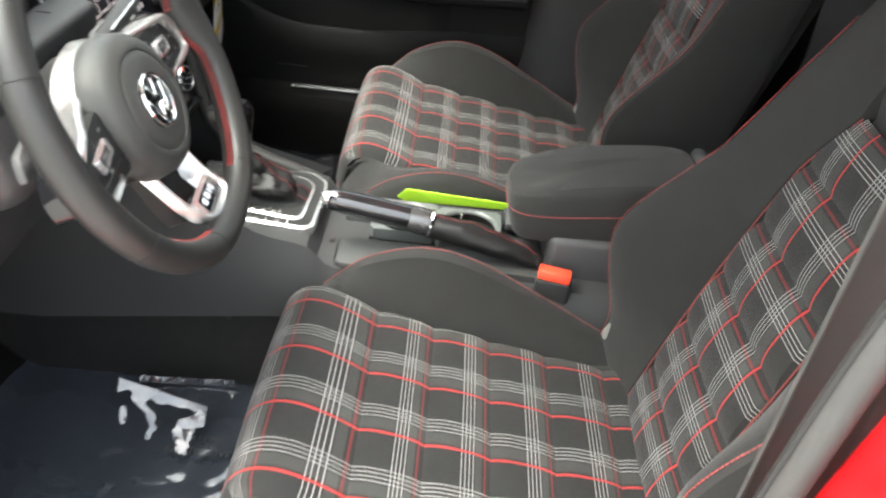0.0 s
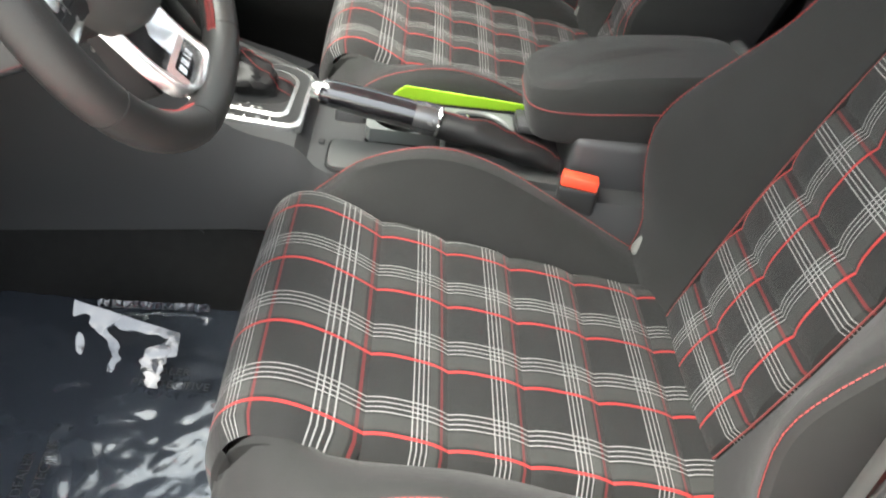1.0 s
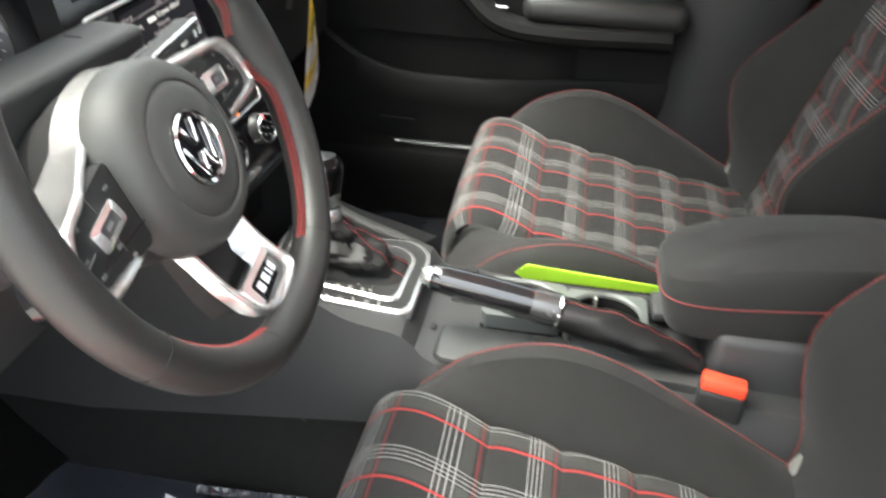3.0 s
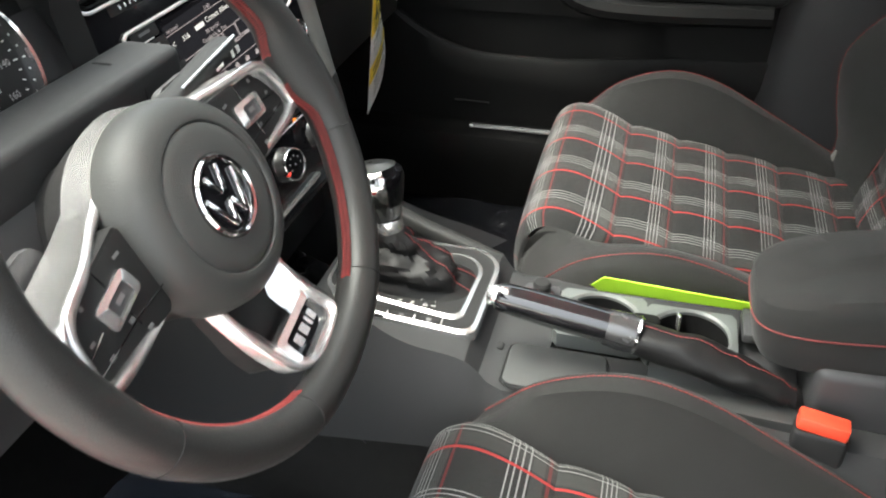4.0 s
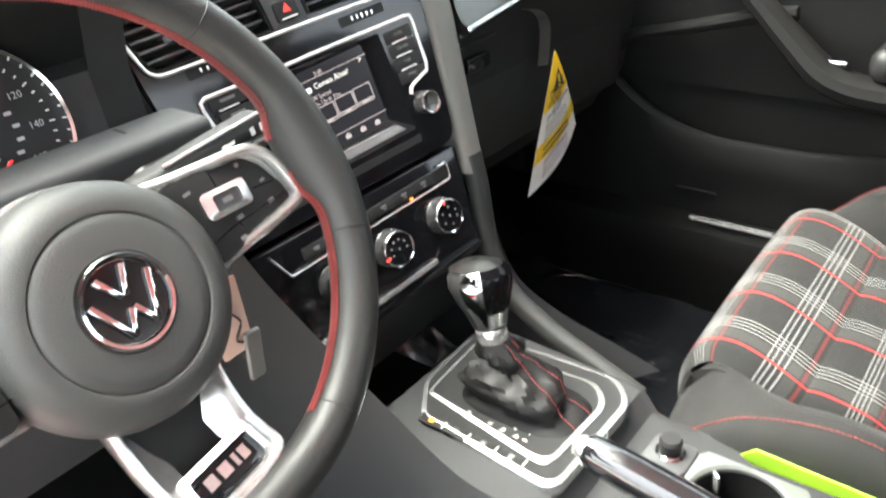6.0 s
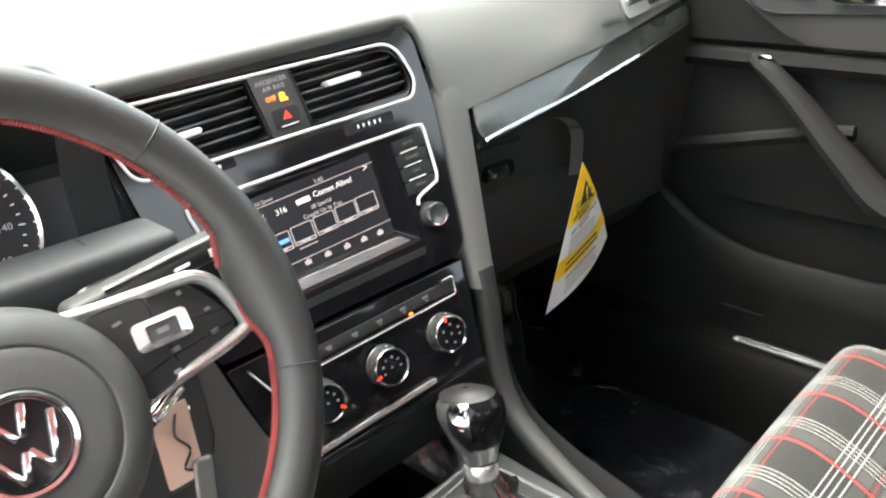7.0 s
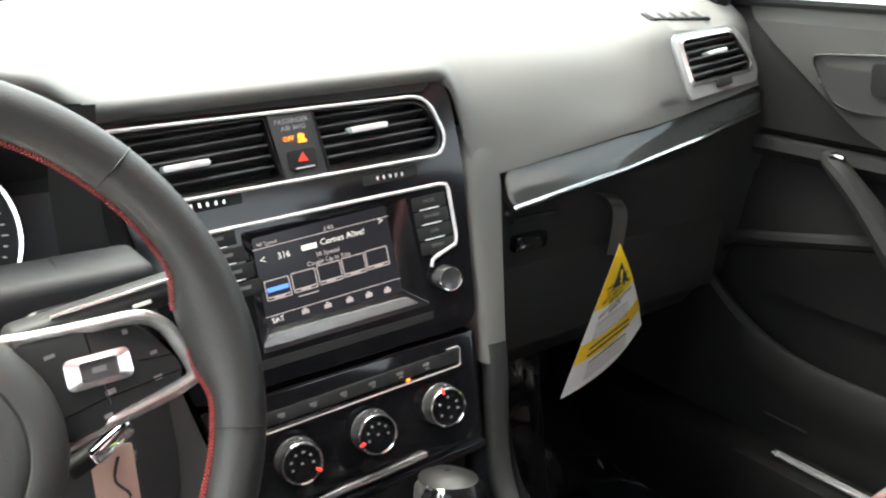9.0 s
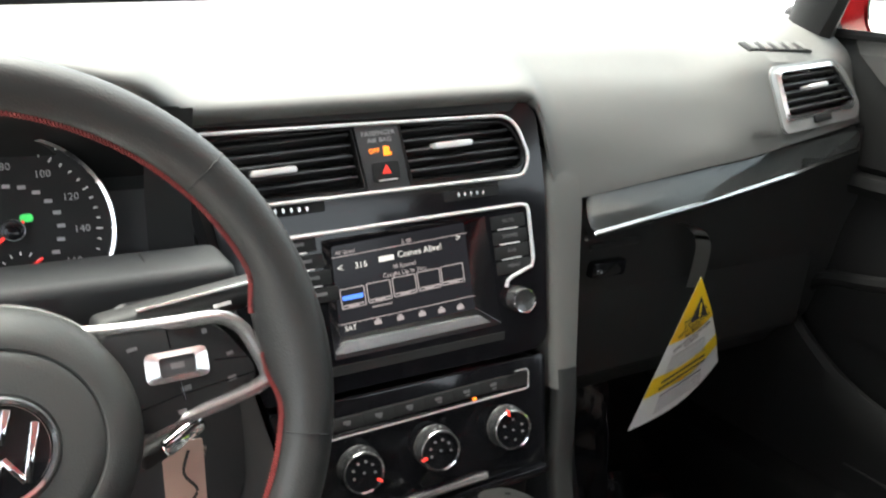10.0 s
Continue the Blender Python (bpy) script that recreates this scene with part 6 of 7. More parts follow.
def front_seat(xc, yc, dz, lift, inner, roll, label):
    """A sports seat with stitched tartan panels between plain cloth bolsters; lift: how much higher each side's bolster stands."""
    SEAT = pose(xc, yc, dz)
    CUSH = SEAT @ pose(0, 0, 0.36, 0, -roll, 0) @ pose(0, 0, -0.36)
    seat = thing("front_seat", label, "car seat", "front seats", at=pose(xc, yc - 0.2, FLOOR_Z))
    cushion = part("cushion", box(0.40, 0.50, 0.11, 0.02, c=(0, -0.20, 0.235)), CLOTH, seat, at=CUSH)
    part("cushion_panel", panel_grid([tuple(p) for p in ROLL], 0.0, 0.276, 0.189, 0.189, 0.004, inner * 0.013), PLAID, cushion, at=CUSH)
    for side in (1, -1):
        wide = 0.020 * (side == inner)
        flank = [[(side * (x + wide), y, z) for x, y, z in ((0.1825, q.y - 0.006, q.z - 0.011 if q.y < 0.09 else q.z), (0.189, q.y - 0.012, q.z - 0.020 if q.y < 0.09 else q.z), (0.190, min(q.y - 0.02, 0.07), 0.5 * (q.z + 0.21)), (0.186, min(q.y - 0.02, 0.06), 0.20))] for q in ROLL]
        part("cushion_flank", sheet(flank, thick=0.002), CLOTH, cushion, at=CUSH)
    for k in range(5):
        (y0, z0), (y1, z1) = PROFILE[4 - k], PROFILE[5 - k]
        line = [(0, y0 + (y1 - y0) * t / 10, z0 + (z1 - z0) * t / 10) for t in range(11)]
        hw = 0.182 - 0.004 * k
        part("cushion_panel", panel_grid(line, -0.1 * (k + 1), -0.1 * k, hw + 0.003, hw + 0.007, 0.0065, inner * 0.013), PLAID, cushion, at=CUSH)
    CREST = spline([(0, 0.092, 0.300), (0, 0.072, 0.322), (0, 0.045, 0.350), (0, -0.008, 0.396), (0, -0.090, 0.4225), (0, -0.172, 0.408), (0, -0.278, 0.354), (0, -0.385, 0.296), (0, -0.455, 0.268)], 5)
    for side in (1, -1):
        rows, uvs = [], []
        crest_line, inner_line = [], []
        for p in CREST:
            zi = insert_z(p.y) - 0.008 if p.y < 0.06 else max(0.25, insert_z(p.y) - 0.008 - (p.y - 0.06) * 0.8)
            zc = p.z + lift[side] * math.exp(-((p.y + 0.10) / 0.17) ** 2)
            if p.y < -0.06:
                zc = max(zc, zi + 0.002)
            xe = 0.1765 + 0.019 * (side == inner) - 0.012 * max(0, (-p.y - 0.036) / 0.4)
            row = [(xe, zi), (xe + 0.012, zi + 0.34 * (zc - zi) + 0.003), (xe + 0.034, zi + 0.70 * (zc - zi) + 0.003), (0.236, zi + 0.93 * (zc - zi) + 0.002), (0.252, zc), (0.262, zc - 0.002), (0.272, zc - 0.010), (0.282, zc - 0.034), (0.287, zc - 0.075), (0.284, 0.235), (0.276, 0.19)]
            rows.append([(side * x, p.y, z) for x, z in row])
            acc, uv = 0.0, []
            for j, (x, z) in enumerate(row):
                if j:
                    acc += math.hypot(x - row[j - 1][0], z - row[j - 1][1])
                uv.append((acc, p.y))
            uvs.append(uv)
            crest_line.append(Vector((side * 0.2545, p.y, zc + 0.0008)))
            inner_line.append(Vector((side * 0.268, p.y, zc - 0.004)))
        bol = part("cushion_bolster", sheet(rows, uvs), CLOTH, cushion, "black cloth side bolster", at=CUSH)
        part("stitching", stitches(crest_line, 0.0042, 0.0014, 0.0007), THREAD, bol, "red stitching", at=CUSH)
        part("lower_seam", tube([Vector((side * 0.2868, q.y, q.z - 0.066)) for q in crest_line[4:34]], 0.0009, 5), PIPING, bol, "red seam", at=CUSH)
        part("bolster_gusset", box(0.030, 0.050, 0.150, 0.014, 4, c=(side * (0.180 + 0.018 * (side == inner)), 0.066, 0.262)), CLOTH, bol, at=CUSH)
        part("bolster_nose", moved(box(0.10, 0.03, 0.12, 0.014, 4), pose(side * 0.232, 0.076, 0.232, 8, 0, 0)), CLOTH, bol, at=CUSH)
    part("seat_base", box(0.50, 0.46, 0.07, 0.02, 3, c=(0, -0.21, 0.175)), DARK, seat, "black plastic seat base", at=SEAT)
    for side in (1, -1):
        part("seat_rail", box(0.03, 0.62, 0.025, 0.005, c=(side * 0.21, -0.2, 0.15)), DARK, seat, at=SEAT)
        part("recliner_cover", moved(box(0.022, 0.075, 0.06, 0.012, 3), pose(side * 0.238, -0.418, 0.318, 20, 0, 0)), FOBGREY, seat, "pale grey recliner cover", at=SEAT)

    back = part("backrest", sheet([[(x, -0.54 - 0.30 * (z - 0.36), z) for x in (-0.22, 0, 0.22)] for z in (0.24, 0.6, 0.98)], thick=0.02), DARK, seat, at=SEAT)
    for k in range(6):
        z0, z1 = SEAMS[k], SEAMS[k + 1]
        line = [(0, back_y(z0 + (z1 - z0) * t / 10), z0 + (z1 - z0) * t / 10) for t in range(11)][::-1]
        part("back_panel", panel_grid(line, -0.1 * k, -0.1 * (k - 1), HALF[k + 1], HALF[k], 0.0075, BX, 1.11, 0.030, 0.005), PLAID, back, at=SEAT)
    # upper back behind the tartan, and the two wings
    rows, uvs = [], []
    for z in (0.66, 0.72, 0.77, 0.80, 0.85, 0.90, 0.95, 0.985, 1.0):
        off = -0.006 if z < 0.775 else 0.004
        top = -0.03 * max(0, (z - 0.95) / 0.05) ** 2
        rows.append([(BX + x, back_y(z) + off + top - 0.010 * (x / 0.13) ** 2, z) for x in [-0.13 + 0.026 * j for j in range(11)]])
        uvs.append([(-0.13 + 0.026 * j, z) for j in range(11)])
    part("upper_back", sheet(rows, uvs), CLOTH, back, "black cloth upper back", at=SEAT)
    for side in (1, -1):
        rows, uvs, crest, edge_line = [], [], [], []
        for w in WING:
            pr, xw, z = w
            k = max(0, min(5, sum(z > q for q in SEAMS) - 1))
            t = min(1, max(0, (z - SEAMS[k]) / (SEAMS[k + 1] - SEAMS[k])))
            xe = (HALF[k] + (HALF[k + 1] - HALF[k]) * t) - 0.004 if z < 0.768 else max(0.05, 0.066 - (z - 0.768) * 0.1)
            y = back_y(z)
            row = [(xe, y - 0.010), (xe + 0.006, y + 0.004), (xe + 0.35 * (xw - xe), y + 0.30 * pr + 0.004), (xe + 0.70 * (xw - xe), y + 0.72 * pr + 0.003), (xw - 0.010, y + pr - 0.002), (xw, y + pr), (xw + 0.009, y + pr - 0.006), (xw + 0.015, y + pr - 0.028), (xw + 0.016, y - 0.03), (xw + 0.006, y - 0.085), (xw - 0.02, y - 0.115)]
            rows.append([(BX + side * x, yy, z) for x, yy in row])
            acc, uv = 0.0, []
            for j, (x, yy) in enumerate(row):
                if j:
                    acc += math.hypot(x - row[j - 1][0], yy - row[j - 1][1])
                uv.append((acc, z))
            uvs.append(uv)
            crest.append(Vector((BX + side * (xw + 0.003), y + pr + 0.0006, z)))
            edge_line.append(Vector((BX + side * (xe + 0.001), y + 0.0035, z)))
        wing = part("back_bolster", sheet(rows, uvs), CLOTH, back, "black cloth backrest wing", at=SEAT)
        part("stitching", stitches(crest[3:30], 0.0042, 0.0014, 0.0007), THREAD, wing, "red stitching", at=SEAT)
        part("piping", tube([e for e in edge_line if e.z < 0.77], 0.0011, 5), PIPING, wing, "red piping", at=SEAT)


front_seat(-0.380, 0.0, 0.0, {1: 0.0, -1: -0.012}, 1, 0.0, "black driver's sports seat with red, white and grey tartan cloth")
front_seat(0.387, -0.014, 0.022, {1: 0.004, -1: -0.016}, 1, 4.0, "black passenger's sports seat with red, white and grey tartan cloth")

for x, y, z, rz in ((-0.101, -0.293, 0.0, -8), (0.098, -0.33, 0.01, 8)):
    bk = thing("belt_buckle", "black seat belt buckle with orange-red release button", "seat belt buckle", "belt buckles", at=pose(x, y, 0.3 + z))
    m = pose(x, y, z, 0, 0, rz)
    part("housing", box(0.024, 0.055, 0.085, 0.006, 3, c=(0, 0, 0.332)), DARK, bk, at=m)
    part("release_button", moved(box(0.021, 0.050, 0.017, 0.003, 2), pose(0, 0, 0.382, 4, 0, 0)), ORANGE, bk, "orange-red button", at=m)
    part("webbing", box(0.008, 0.045, 0.17, 0.002, c=(0, -0.005, 0.22)), RUBBER, bk, at=m)

# lime card between console and passenger seat
card = thing("card_sleeve", "lime green card tucked beside the passenger seat", "card", at=pose(0.10, -0.15, 0.38))
pts = [(-0.034, 0.385), (-0.050, 0.4045), (-0.258, 0.392), (-0.258, 0.379), (-0.145, 0.377), (-0.045, 0.376)]
part("card", moved(slab([(y, z) for y, z in pts], -0.0006, 0.0006), Matrix(((0.0, -0.35, 1, 0.215), (1, 0, 0, 0), (0, 1, 0.3, 0), (0, 0, 0, 1)))), LIME, card)

# ---------------------------------------------------------------- protective film on the floor
def creased(x0, x1, y0, y1, z, n, seed, amp=0.010, taper=0.0, slant=0.0):
    """A crumpled sheet of film on the carpet."""
    rows = []
    for r in range(n + 1):
        row = []
        for c in range(n + 1):
            u, v = c / n, r / n
            x = x0 + (x1 - x0) * u
            y = y0 + slant * u + (y1 - y0 - slant * u) * v
            x += 0.012 * noise.noise(Vector((y * 14, seed, 0.3))) * (u > 0.9 or u < 0.1)
            y += 0.012 * noise.noise(Vector((x * 14, seed, 1.3))) * (v > 0.9 or v < 0.1) - taper * u * v
            p = Vector((x * 7, y * 7, seed))
            h = abs(noise.noise(p)) + 0.5 * abs(noise.noise(p * 2.3)) + 0.3 * abs(noise.noise(p * 5.1))
            row.append((x, y, z + carpet_z(y) - FLOOR_Z + amp * h))
        rows.append(row)
    return sheet(rows)


film = thing("floor_film", "creased clear protective film over the driver's carpet", "plastic film", "floor films", at=pose(-0.4, 0.25, FLOOR_Z))
part("film_sheet", creased(-0.66, -0.162, 0.085, 0.535, FLOOR_Z + 0.002, 120, 3.1, 0.007, 0.0, 0.035), FILM, film)
fold = []
for r in range(91):
    row = []
    for c in range(141):
        u, v = c / 140, r / 90
        h = 0.20 * math.sin(9.0 * u + 2.2 * v) + 0.40 * noise.noise(Vector((u * 4.4, v * 1.6, 4.7))) + 0.25 * abs(noise.noise(Vector((u * 9, v * 4, 1.2))))
        row.append((-0.324 + 0.060 * v, 0.205 + 0.135 * u, 0.150 + 0.050 * v + 0.046 * (u - 0.15) * (0.3 + 0.7 * v) + 0.011 * h * (1 - 0.8 * v ** 3)))
    fold.append(row)


def glint_shape(u, v):
    """Outline of the film's highlight, to which the raised sheet is cut: a strip along the edge and two tails that
    taper towards the door.
    """
    bend = 0.10 * noise.noise(Vector((v * 3, 5.1, 1.1))) + 0.05 * noise.noise(Vector((v * 9, 3.1, u * 4)))
    top = v > 0.86 + 0.10 * noise.noise(Vector((u * 7, 1, 3))) - 0.12 * u * (1 - u)
    tail = v > 0.18 and abs(u - 0.52 - 0.16 * v + bend) < 0.02 + 0.13 * v ** 2.2
    wide = abs(u - 0.20 + 0.22 * v ** 2 - bend) < 0.05 + 0.05 * math.sin(math.pi * v) + 0.03 * v
    chip = math.hypot((u - 0.84) / 0.04, (v - 0.45 - 0.8 * (u - 0.84)) / 0.14) < 1
    return (top and u < 0.93) or tail or wide or chip


crease = sheet(fold)
bmesh.ops.delete(crease, geom=[f for f in crease.faces if not glint_shape((f.calc_center_median().y - 0.205) / 0.135, (f.calc_center_median().x + 0.324) / 0.060)], context="FACES")
edge = []
for k in range(121):
    u = k / 120
    n0, n1 = noise.noise(Vector((u * 23, 0.4, 1.7))), noise.noise(Vector((u * 41, 2.2, 0.3)))
    x, y = -0.168 - 0.009 * u + 0.002 * n0, 0.19 + 0.15 * u
    lift = carpet_z(y) - FLOOR_Z
    edge.append([(x - 0.0045 - 0.002 * n1, y, 0.148 + lift), (x - 0.003, y + 0.001 * n1, 0.1525 + 0.003 * n1 + lift), (x, y, 0.157 + 0.004 * abs(n0) + lift)])
part("torn_edge", sheet(edge), FOLDED, film, "bright torn edge")
part("raised_fold", crease, FOLDED, film, "raised film cut to the shape of its highlight")
for words, x, y, rz in (("DEALER", -0.292, 0.218, -90), ("PROTECTIVE", -0.314, 0.208, -90), ("DEALER", -0.46, 0.33, 4), ("PROTECTIVE", -0.46, 0.31, 4)):
    lettering(words, 0.017, pose(x, y, FLOOR_Z + 0.012, 0, 0, rz), BLACKINK, film, "printed_word")
film = thing("floor_film", "creased clear protective film over the passenger's carpet", "plastic film", "floor films", at=pose(0.42, 0.3, FLOOR_Z))
part("film_sheet", creased(0.20, 0.672, 0.12, 0.66, FLOOR_Z + 0.002, 100, 8.4, 0.014, 0.10), FILMSHADE, film)
flap = [[(0.340 + c * (0.105 - 0.062 * r) + 0.006 * math.sin(6 * r + 3 * c), 0.49 + 0.02 * r - 0.015 * c + 0.012 * noise.noise(Vector((c * 5, r * 6, 4))), 0.150 + 0.335 * r * (1 - 0.03 * c)) for c in [j / 10 for j in range(11)]] for r in [j / 24 for j in range(25)]]
part("film_flap", sheet(flap), FILMSHADE, film, "film standing up against the bulkhead")
part("film_hem", tube([row[-1] for row in flap[6:]], 0.0010, 6), FOLDED, film, "shiny film edge")
part("film_hem", tube([row[1] for row in flap[16:]], 0.0016, 6, flat=0.5), FOLDED, film, "shiny film edge")
for ends in (((0.645, 0.610, 0.216), (0.662, 0.570, 0.190), (0.675, 0.533, 0.160)), ((0.675, 0.533, 0.160), (0.56, 0.565, 0.184), (0.474, 0.604, 0.212)), ((0.52, 0.66, 0.250), (0.575, 0.64, 0.238), (0.645, 0.610, 0.216))):
    line = [p + Vector((0, 0, 0.003 * noise.noise(p * 40))) for p in spline(ends, 12)]
    part("film_hem", tube(line, 0.0011, 6), FOLDED, film, "shiny film edge")

# ---------------------------------------------------------------- hanging airbag notice
tag = thing("airbag_notice", "yellow and white warning card hanging from the glovebox", "warning tag", at=pose(0.40, 0.392, 0.64))
strap = [(0.386, 0.402, 0.712), (0.392, 0.386, 0.708), (0.405, 0.384, 0.690), (0.411, 0.388, 0.66), (0.4145, 0.394, 0.628)]
part("strap", sheet([[p + Vector((dx, 0, -0.2 * dx)) for dx in (-0.014, 0, 0.014)] for p in spline(strap, 4)], thick=0.0006), FOBGREY, tag, "grey paper strap")
NOTE = Matrix(((1, 0, 0, 0), (0.24, 0, -0.97, 0.2975), (0, 1, 0, 0), (0, 0, 0, 1)))
top, tip, rt = Vector((0.4150, 0.6285)), Vector((0.3110, 0.468)), Vector((0.485, 0.486))
left_at = lambda f: top.lerp(tip, f)
right_edge = [top + (rt - top) * f + Vector((0.006 * math.sin(math.pi * f), 0)) for f in (0, 0.2, 0.4, 0.6, 0.8, 1.0)]


def cut(f):
    """A line across the card at a share f of its height: left and right ends."""
    k = min(4, int(f * 5))
    return left_at(f), right_edge[k].lerp(right_edge[k + 1], f * 5 - k)


def curl(p):
    return 0.004 * ((p.x - 0.40) / 0.06) ** 2 if p.x > 0.40 else 0.0


def note_band(f0, f1, z, n=8):
    rows = []
    for j in range(n + 1):
        f = f0 + (f1 - f0) * j / n
        a, b = cut(f)
        row = []
        for c in range(9):
            p = a.lerp(b, c / 8) + Vector((0, -0.012 * math.sin(math.pi * c / 8) * f))
            row.append((p.x, p.y, z - curl(p)))
        rows.append(row)
    return sheet(rows, thick=-0.0004)


face = part("card_face", note_band(0.0, 1.0, 0.0), PAPER, tag, "white card", at=NOTE)
part("yellow_top", note_band(0.0, 0.44, 0.0007), YELLOW, face, "yellow printed head", at=NOTE)
part("yellow_band", note_band(0.66, 0.79, 0.0007), YELLOW, face, "yellow printed band", at=NOTE)
part("symbol_frame", slab([(0.4195, 0.602), (0.4045, 0.574), (0.4345, 0.574)], 0.0008, 0.0016), BLACKINK, face, "black warning triangle", at=NOTE)
part("symbol_mark", join(box(0.003, 0.012, 0.0006, 0, c=(0.4197, 0.588, 0.0018)), box(0.003, 0.003, 0.0006, 0, c=(0.4197, 0.5785, 0.0018))), YELLOW, face, at=NOTE)
for text, f, size in (("THIS VEHICLE", 0.295, 0.0068), ("IS EQUIPPED", 0.335, 0.0068), ("WITH ADVANCED", 0.375, 0.0068), ("AIR BAGS", 0.415, 0.0068), ("EVEN WITH ADVANCED", 0.465, 0.0060), ("AIR BAGS", 0.498, 0.0060)):
    a, b = cut(f)
    mid = a.lerp(b, 0.5)
    lettering(text, size, NOTE @ Matrix.Translation((mid.x, mid.y - 0.009 * f, 0.0016)) @ Matrix.Rotation(radians(14), 4, "Z"), BLACKINK, face)
rows = []
for f, h in ((0.535, 0.0022), (0.555, 0.0018), (0.578, 0.0018), (0.60, 0.0018), (0.622, 0.0018), (0.642, 0.0018), (0.70, 0.0042), (0.745, 0.0042), (0.812, 0.0030), (0.838, 0.0018), (0.86, 0.0018), (0.882, 0.0018), (0.905, 0.0018), (0.928, 0.0018)):
    a, b = cut(f)
    w = (b - a).length * (0.62 if f < 0.8 else 0.52)
    m = moved(box(w, h * 0.55, 0.0003, 0), Matrix.Translation((*(a.lerp(b, 0.47) + Vector((0, -0.011 * f))), 0.0012)) @ Matrix.Rotation(math.atan2(b.y - a.y, b.x - a.x) * 0.8, 4, "Z"))
    part("print_line", m, BLACKINK if h > 0.0025 else GREYINK, face, at=NOTE, smooth=0)

# ---------------------------------------------------------------- outside
def parked_car(name, paint, m, label):
    """A hatchback in the car park: shell, glass, lamps and wheels."""
    car = thing(name, label, "car", "parked cars", at=m)
    prof = [(-2.0, 0.35), (-2.05, 0.60), (-1.98, 0.90), (-1.75, 1.02), (-1.45, 1.40), (-0.7, 1.48), (0.1, 1.44), (0.95, 1.02), (1.75, 0.88), (2.08, 0.66), (2.1, 0.38), (1.9, 0.25), (-1.85, 0.25)]
    loops = []
    for x, k in ((-0.88, 0.90), (-0.86, 0.97), (-0.70, 1.0), (0, 1.015), (0.70, 1.0), (0.86, 0.97), (0.88, 0.90)):
        loops.append([(x * (0.80 if z > 1.1 else 1), y * (0.985 if abs(x) > 0.8 else 1), 0.5 + (z - 0.5) * k) for y, z in prof])
    part("body", rings(loops), paint, car, at=m, smooth=50)
    for sx in (-1, 1):
        part("side_window", slab(round_poly([(-1.35, 1.0), (-1.2, 1.34), (0.05, 1.36), (0.75, 1.0)], 0.05, 3), 0, 0.012), CARGLASS, car, at=m @ Matrix(((0, 0, sx, sx * 0.74), (1, 0, 0, 0), (0, 1, 0, 0), (0, 0, 0, 1))))
        for yy in (-1.3, 1.3):
            wmat = m @ Matrix.Translation((sx * 0.80, yy, 0.31)) @ Matrix.Rotation(radians(90 * sx), 4, "Y")
            w = part("wheel", lathe([(0.31, -0.09), (0.32, 0.0), (0.31, 0.09), (0.23, 0.10)], 32), RUBBER, car, at=wmat)
            part("rim", lathe([(0.23, 0.06), (0.22, 0.095), (0.06, 0.085), (0.001, 0.09)], 20), SATIN, w, at=wmat)
        part("headlamp", box(0.30, 0.10, 0.12, 0.04, 3, c=(sx * 0.62, 2.03, 0.70)), LENS, car, at=m)
    part("windscreen", moved(box(1.15, 0.02, 0.80, 0.01), pose(0, 0.54, 1.225, 63.5, 0, 0)), CARGLASS, car, at=m)
    return car


parked_car("parked_car", WHITEPAINT, pose(5.2, 4.4, -0.16, 0, 0, 40), "white hatchback parked beyond the bonnet")
parked_car("parked_car", GREYPAINT, pose(-0.6, 9.5, -0.16, 0, 0, 85), "grey hatchback parked across the lane")
parked_car("parked_car", WHITEPAINT, pose(4.6, 11.0, -0.16, 0, 0, 95), "white hatchback parked across the lane")
hall = thing("showroom_building", "pale two-storey building behind the car park", "building", at=pose(2, 32, -0.16))
part("wall", box(46, 8, 6.5, 0.05, c=(2, 34, 3.1)), BUILDING, hall)
part("roof", box(47, 9, 0.35, 0.05, c=(2, 34, 6.5)), GREYPAINT, hall)
for k in range(9):
    for z in (1.6, 4.6):
        w = part("window", box(3.2, 0.12, 1.7, 0.02, c=(-18 + 5 * k, 29.98, z)), CARGLASS, hall)
        part("frame", box(3.5, 0.06, 0.1, 0.01, c=(-18 + 5 * k, 29.95, z - 0.9)), WHITEPAINT, w)


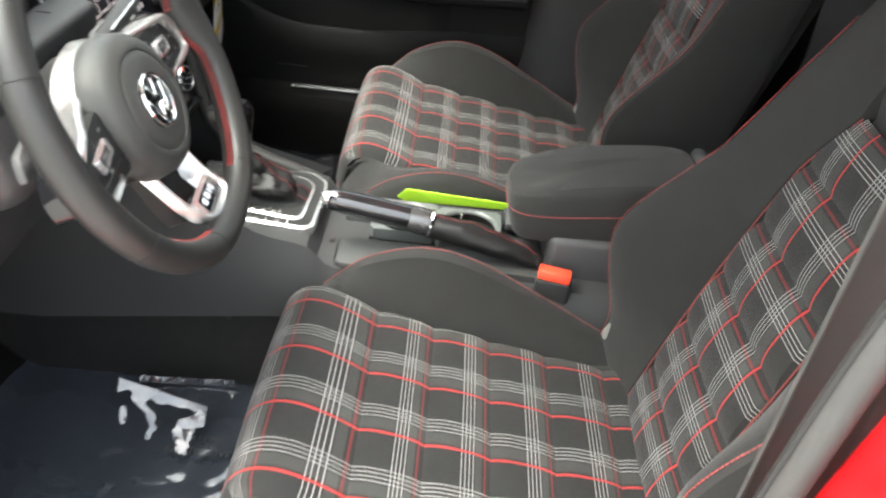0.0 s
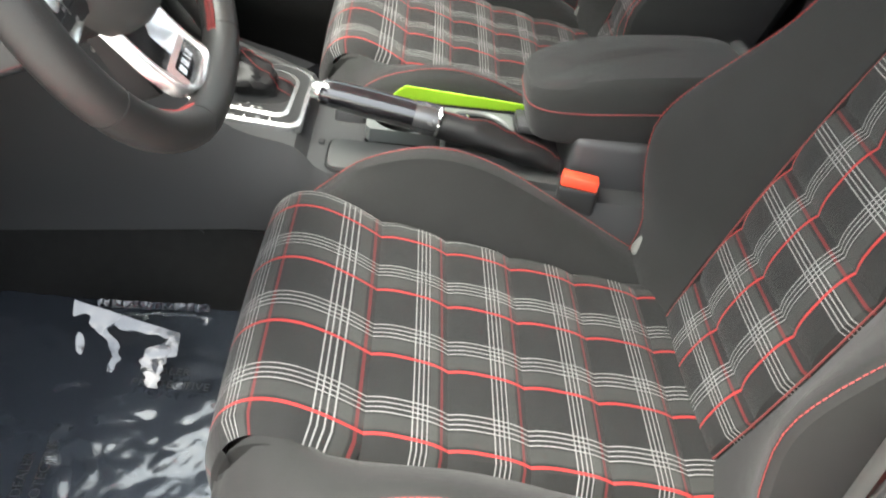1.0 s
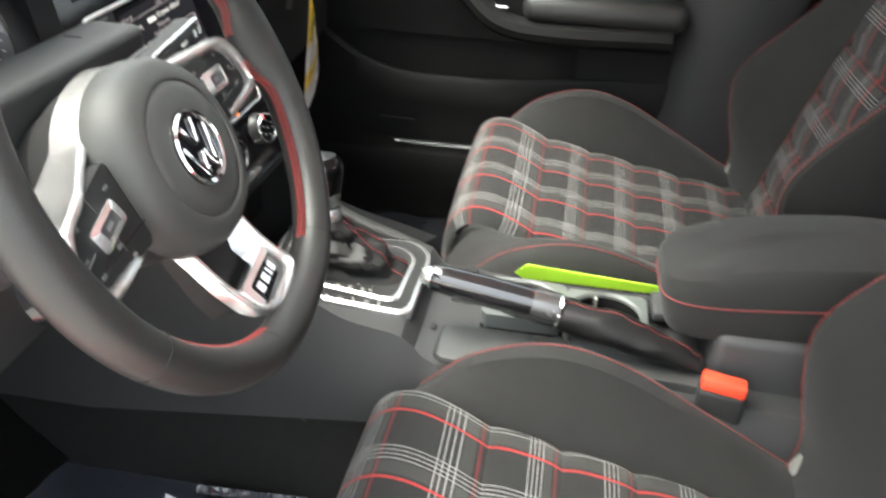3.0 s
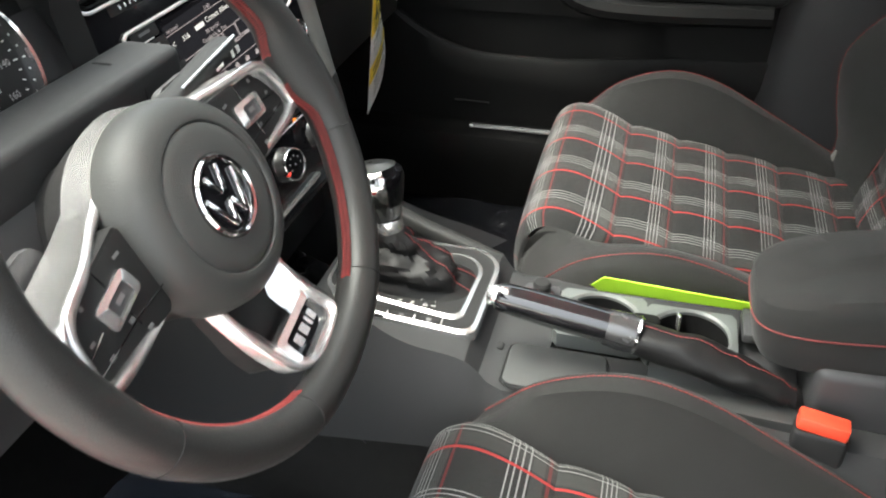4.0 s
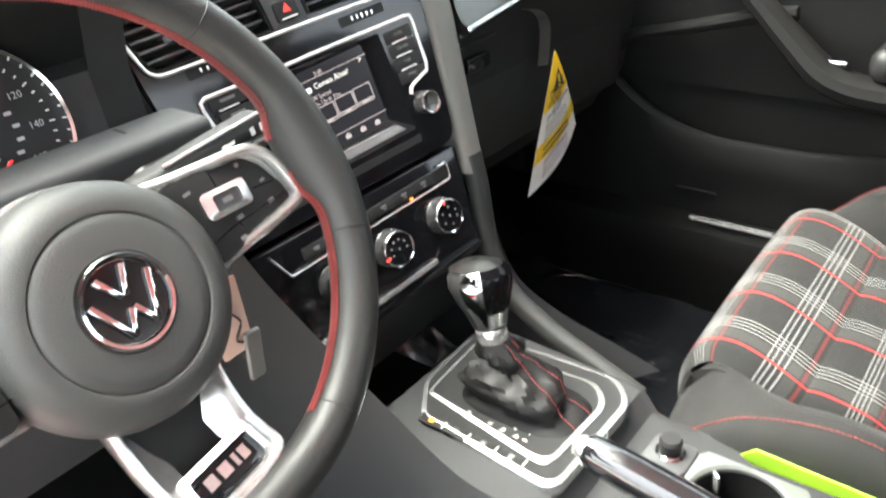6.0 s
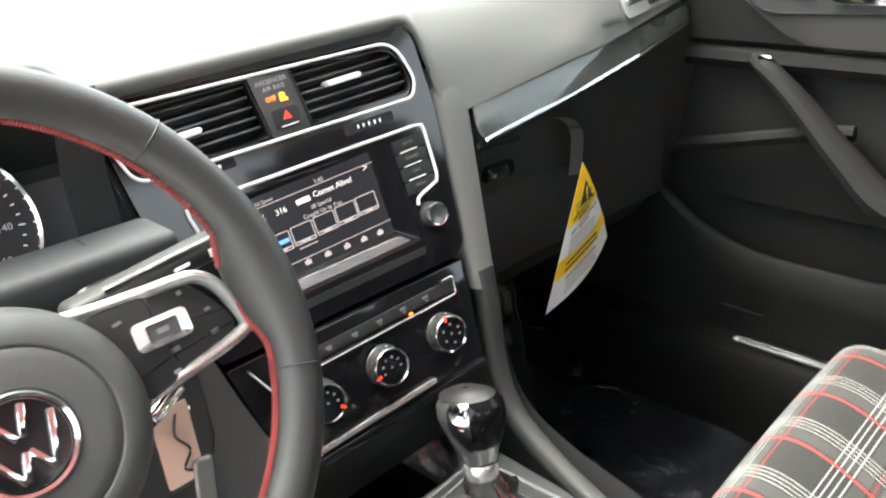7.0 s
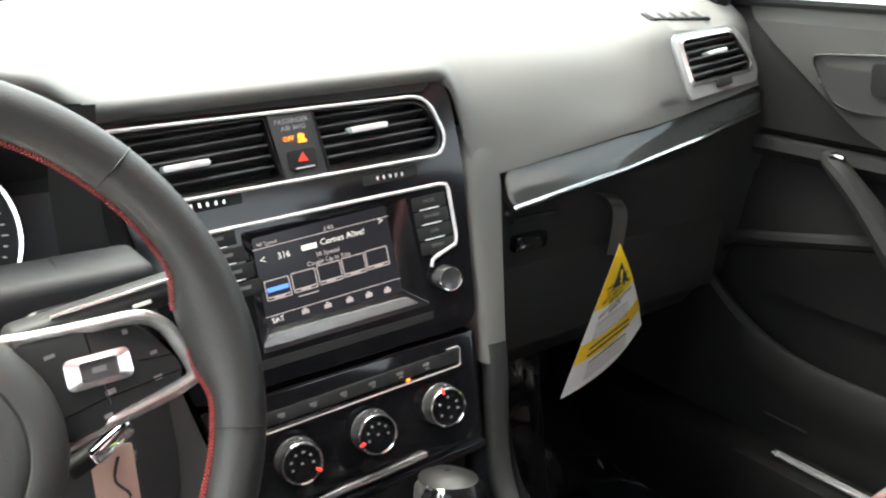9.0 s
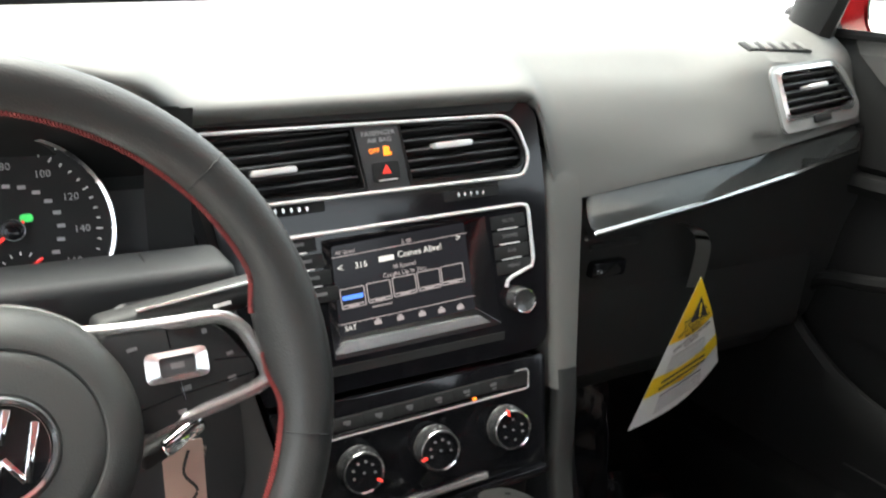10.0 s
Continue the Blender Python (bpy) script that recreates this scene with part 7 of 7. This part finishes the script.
def tree(x, y, h, seed):
    rnd = random.Random(seed)
    t = thing("tree", "leafy tree at the edge of the car park", "tree", "trees", at=pose(x, y, -0.16))
    tr = [Vector((x, y, -0.16)), Vector((x + 0.1, y, h * 0.3)), Vector((x + 0.05, y + 0.1, h * 0.7))]
    limbs = [tube(tr, [0.20, 0.15, 0.06], 10)]
    tips = []
    for k in range(9):
        a, z = rnd.uniform(0, 6.28), rnd.uniform(0.32, 0.65) * h
        s0 = Vector((x + 0.08, y + 0.03, z))
        e = s0 + Vector((math.cos(a), math.sin(a), 0.7)) * rnd.uniform(0.18, 0.32) * h
        limbs.append(tube([s0, s0.lerp(e, 0.5) + Vector((0, 0, 0.1)), e], [0.07, 0.045, 0.02], 6))
        tips += [s0.lerp(e, f) for f in (0.6, 0.8, 1.0)]
    part("trunk", join(*limbs), BARK, t)
    bm = bmesh.new()
    for _ in range(2600):
        c = rnd.choice(tips) + Vector((rnd.gauss(0, 1), rnd.gauss(0, 1), rnd.gauss(0, 0.8))) * h * 0.075
        d = Vector((rnd.gauss(0, 1), rnd.gauss(0, 1), rnd.gauss(0, 1))).normalized() * 0.13
        e = d.orthogonal().normalized() * 0.06
        bm.faces.new([bm.verts.new(c + q) for q in (-d, e, d, -e)])
    part("crown", bm, LEAF, t, smooth=0)


for k, (x, y, h) in enumerate(((-9, 22, 6.5), (-2.5, 24, 7), (8, 23, 6), (15, 20, 7.5), (24, 12, 7), (26, 2, 6.5))):
    tree(x, y, h, 40 + k)

# ---------------------------------------------------------------- letters become plain meshes
temps = [(new("tmp_text", cu), name, cu, m, material, parent) for name, cu, m, material, parent in LATER]
bpy.context.view_layer.update()
deps = bpy.context.evaluated_depsgraph_get()
for ob, name, cu, m, material, parent in temps:
    me = bpy.data.meshes.new_from_object(ob.evaluated_get(deps))
    me.name = name
    me.materials.clear()
    me.materials.append(material)
    made = new(name, me)
    made.parent = parent
    made.matrix_basis = POSE[parent].inverted() @ m
for ob, name, cu, *_ in temps:
    bpy.data.objects.remove(ob)
    bpy.data.curves.remove(cu)
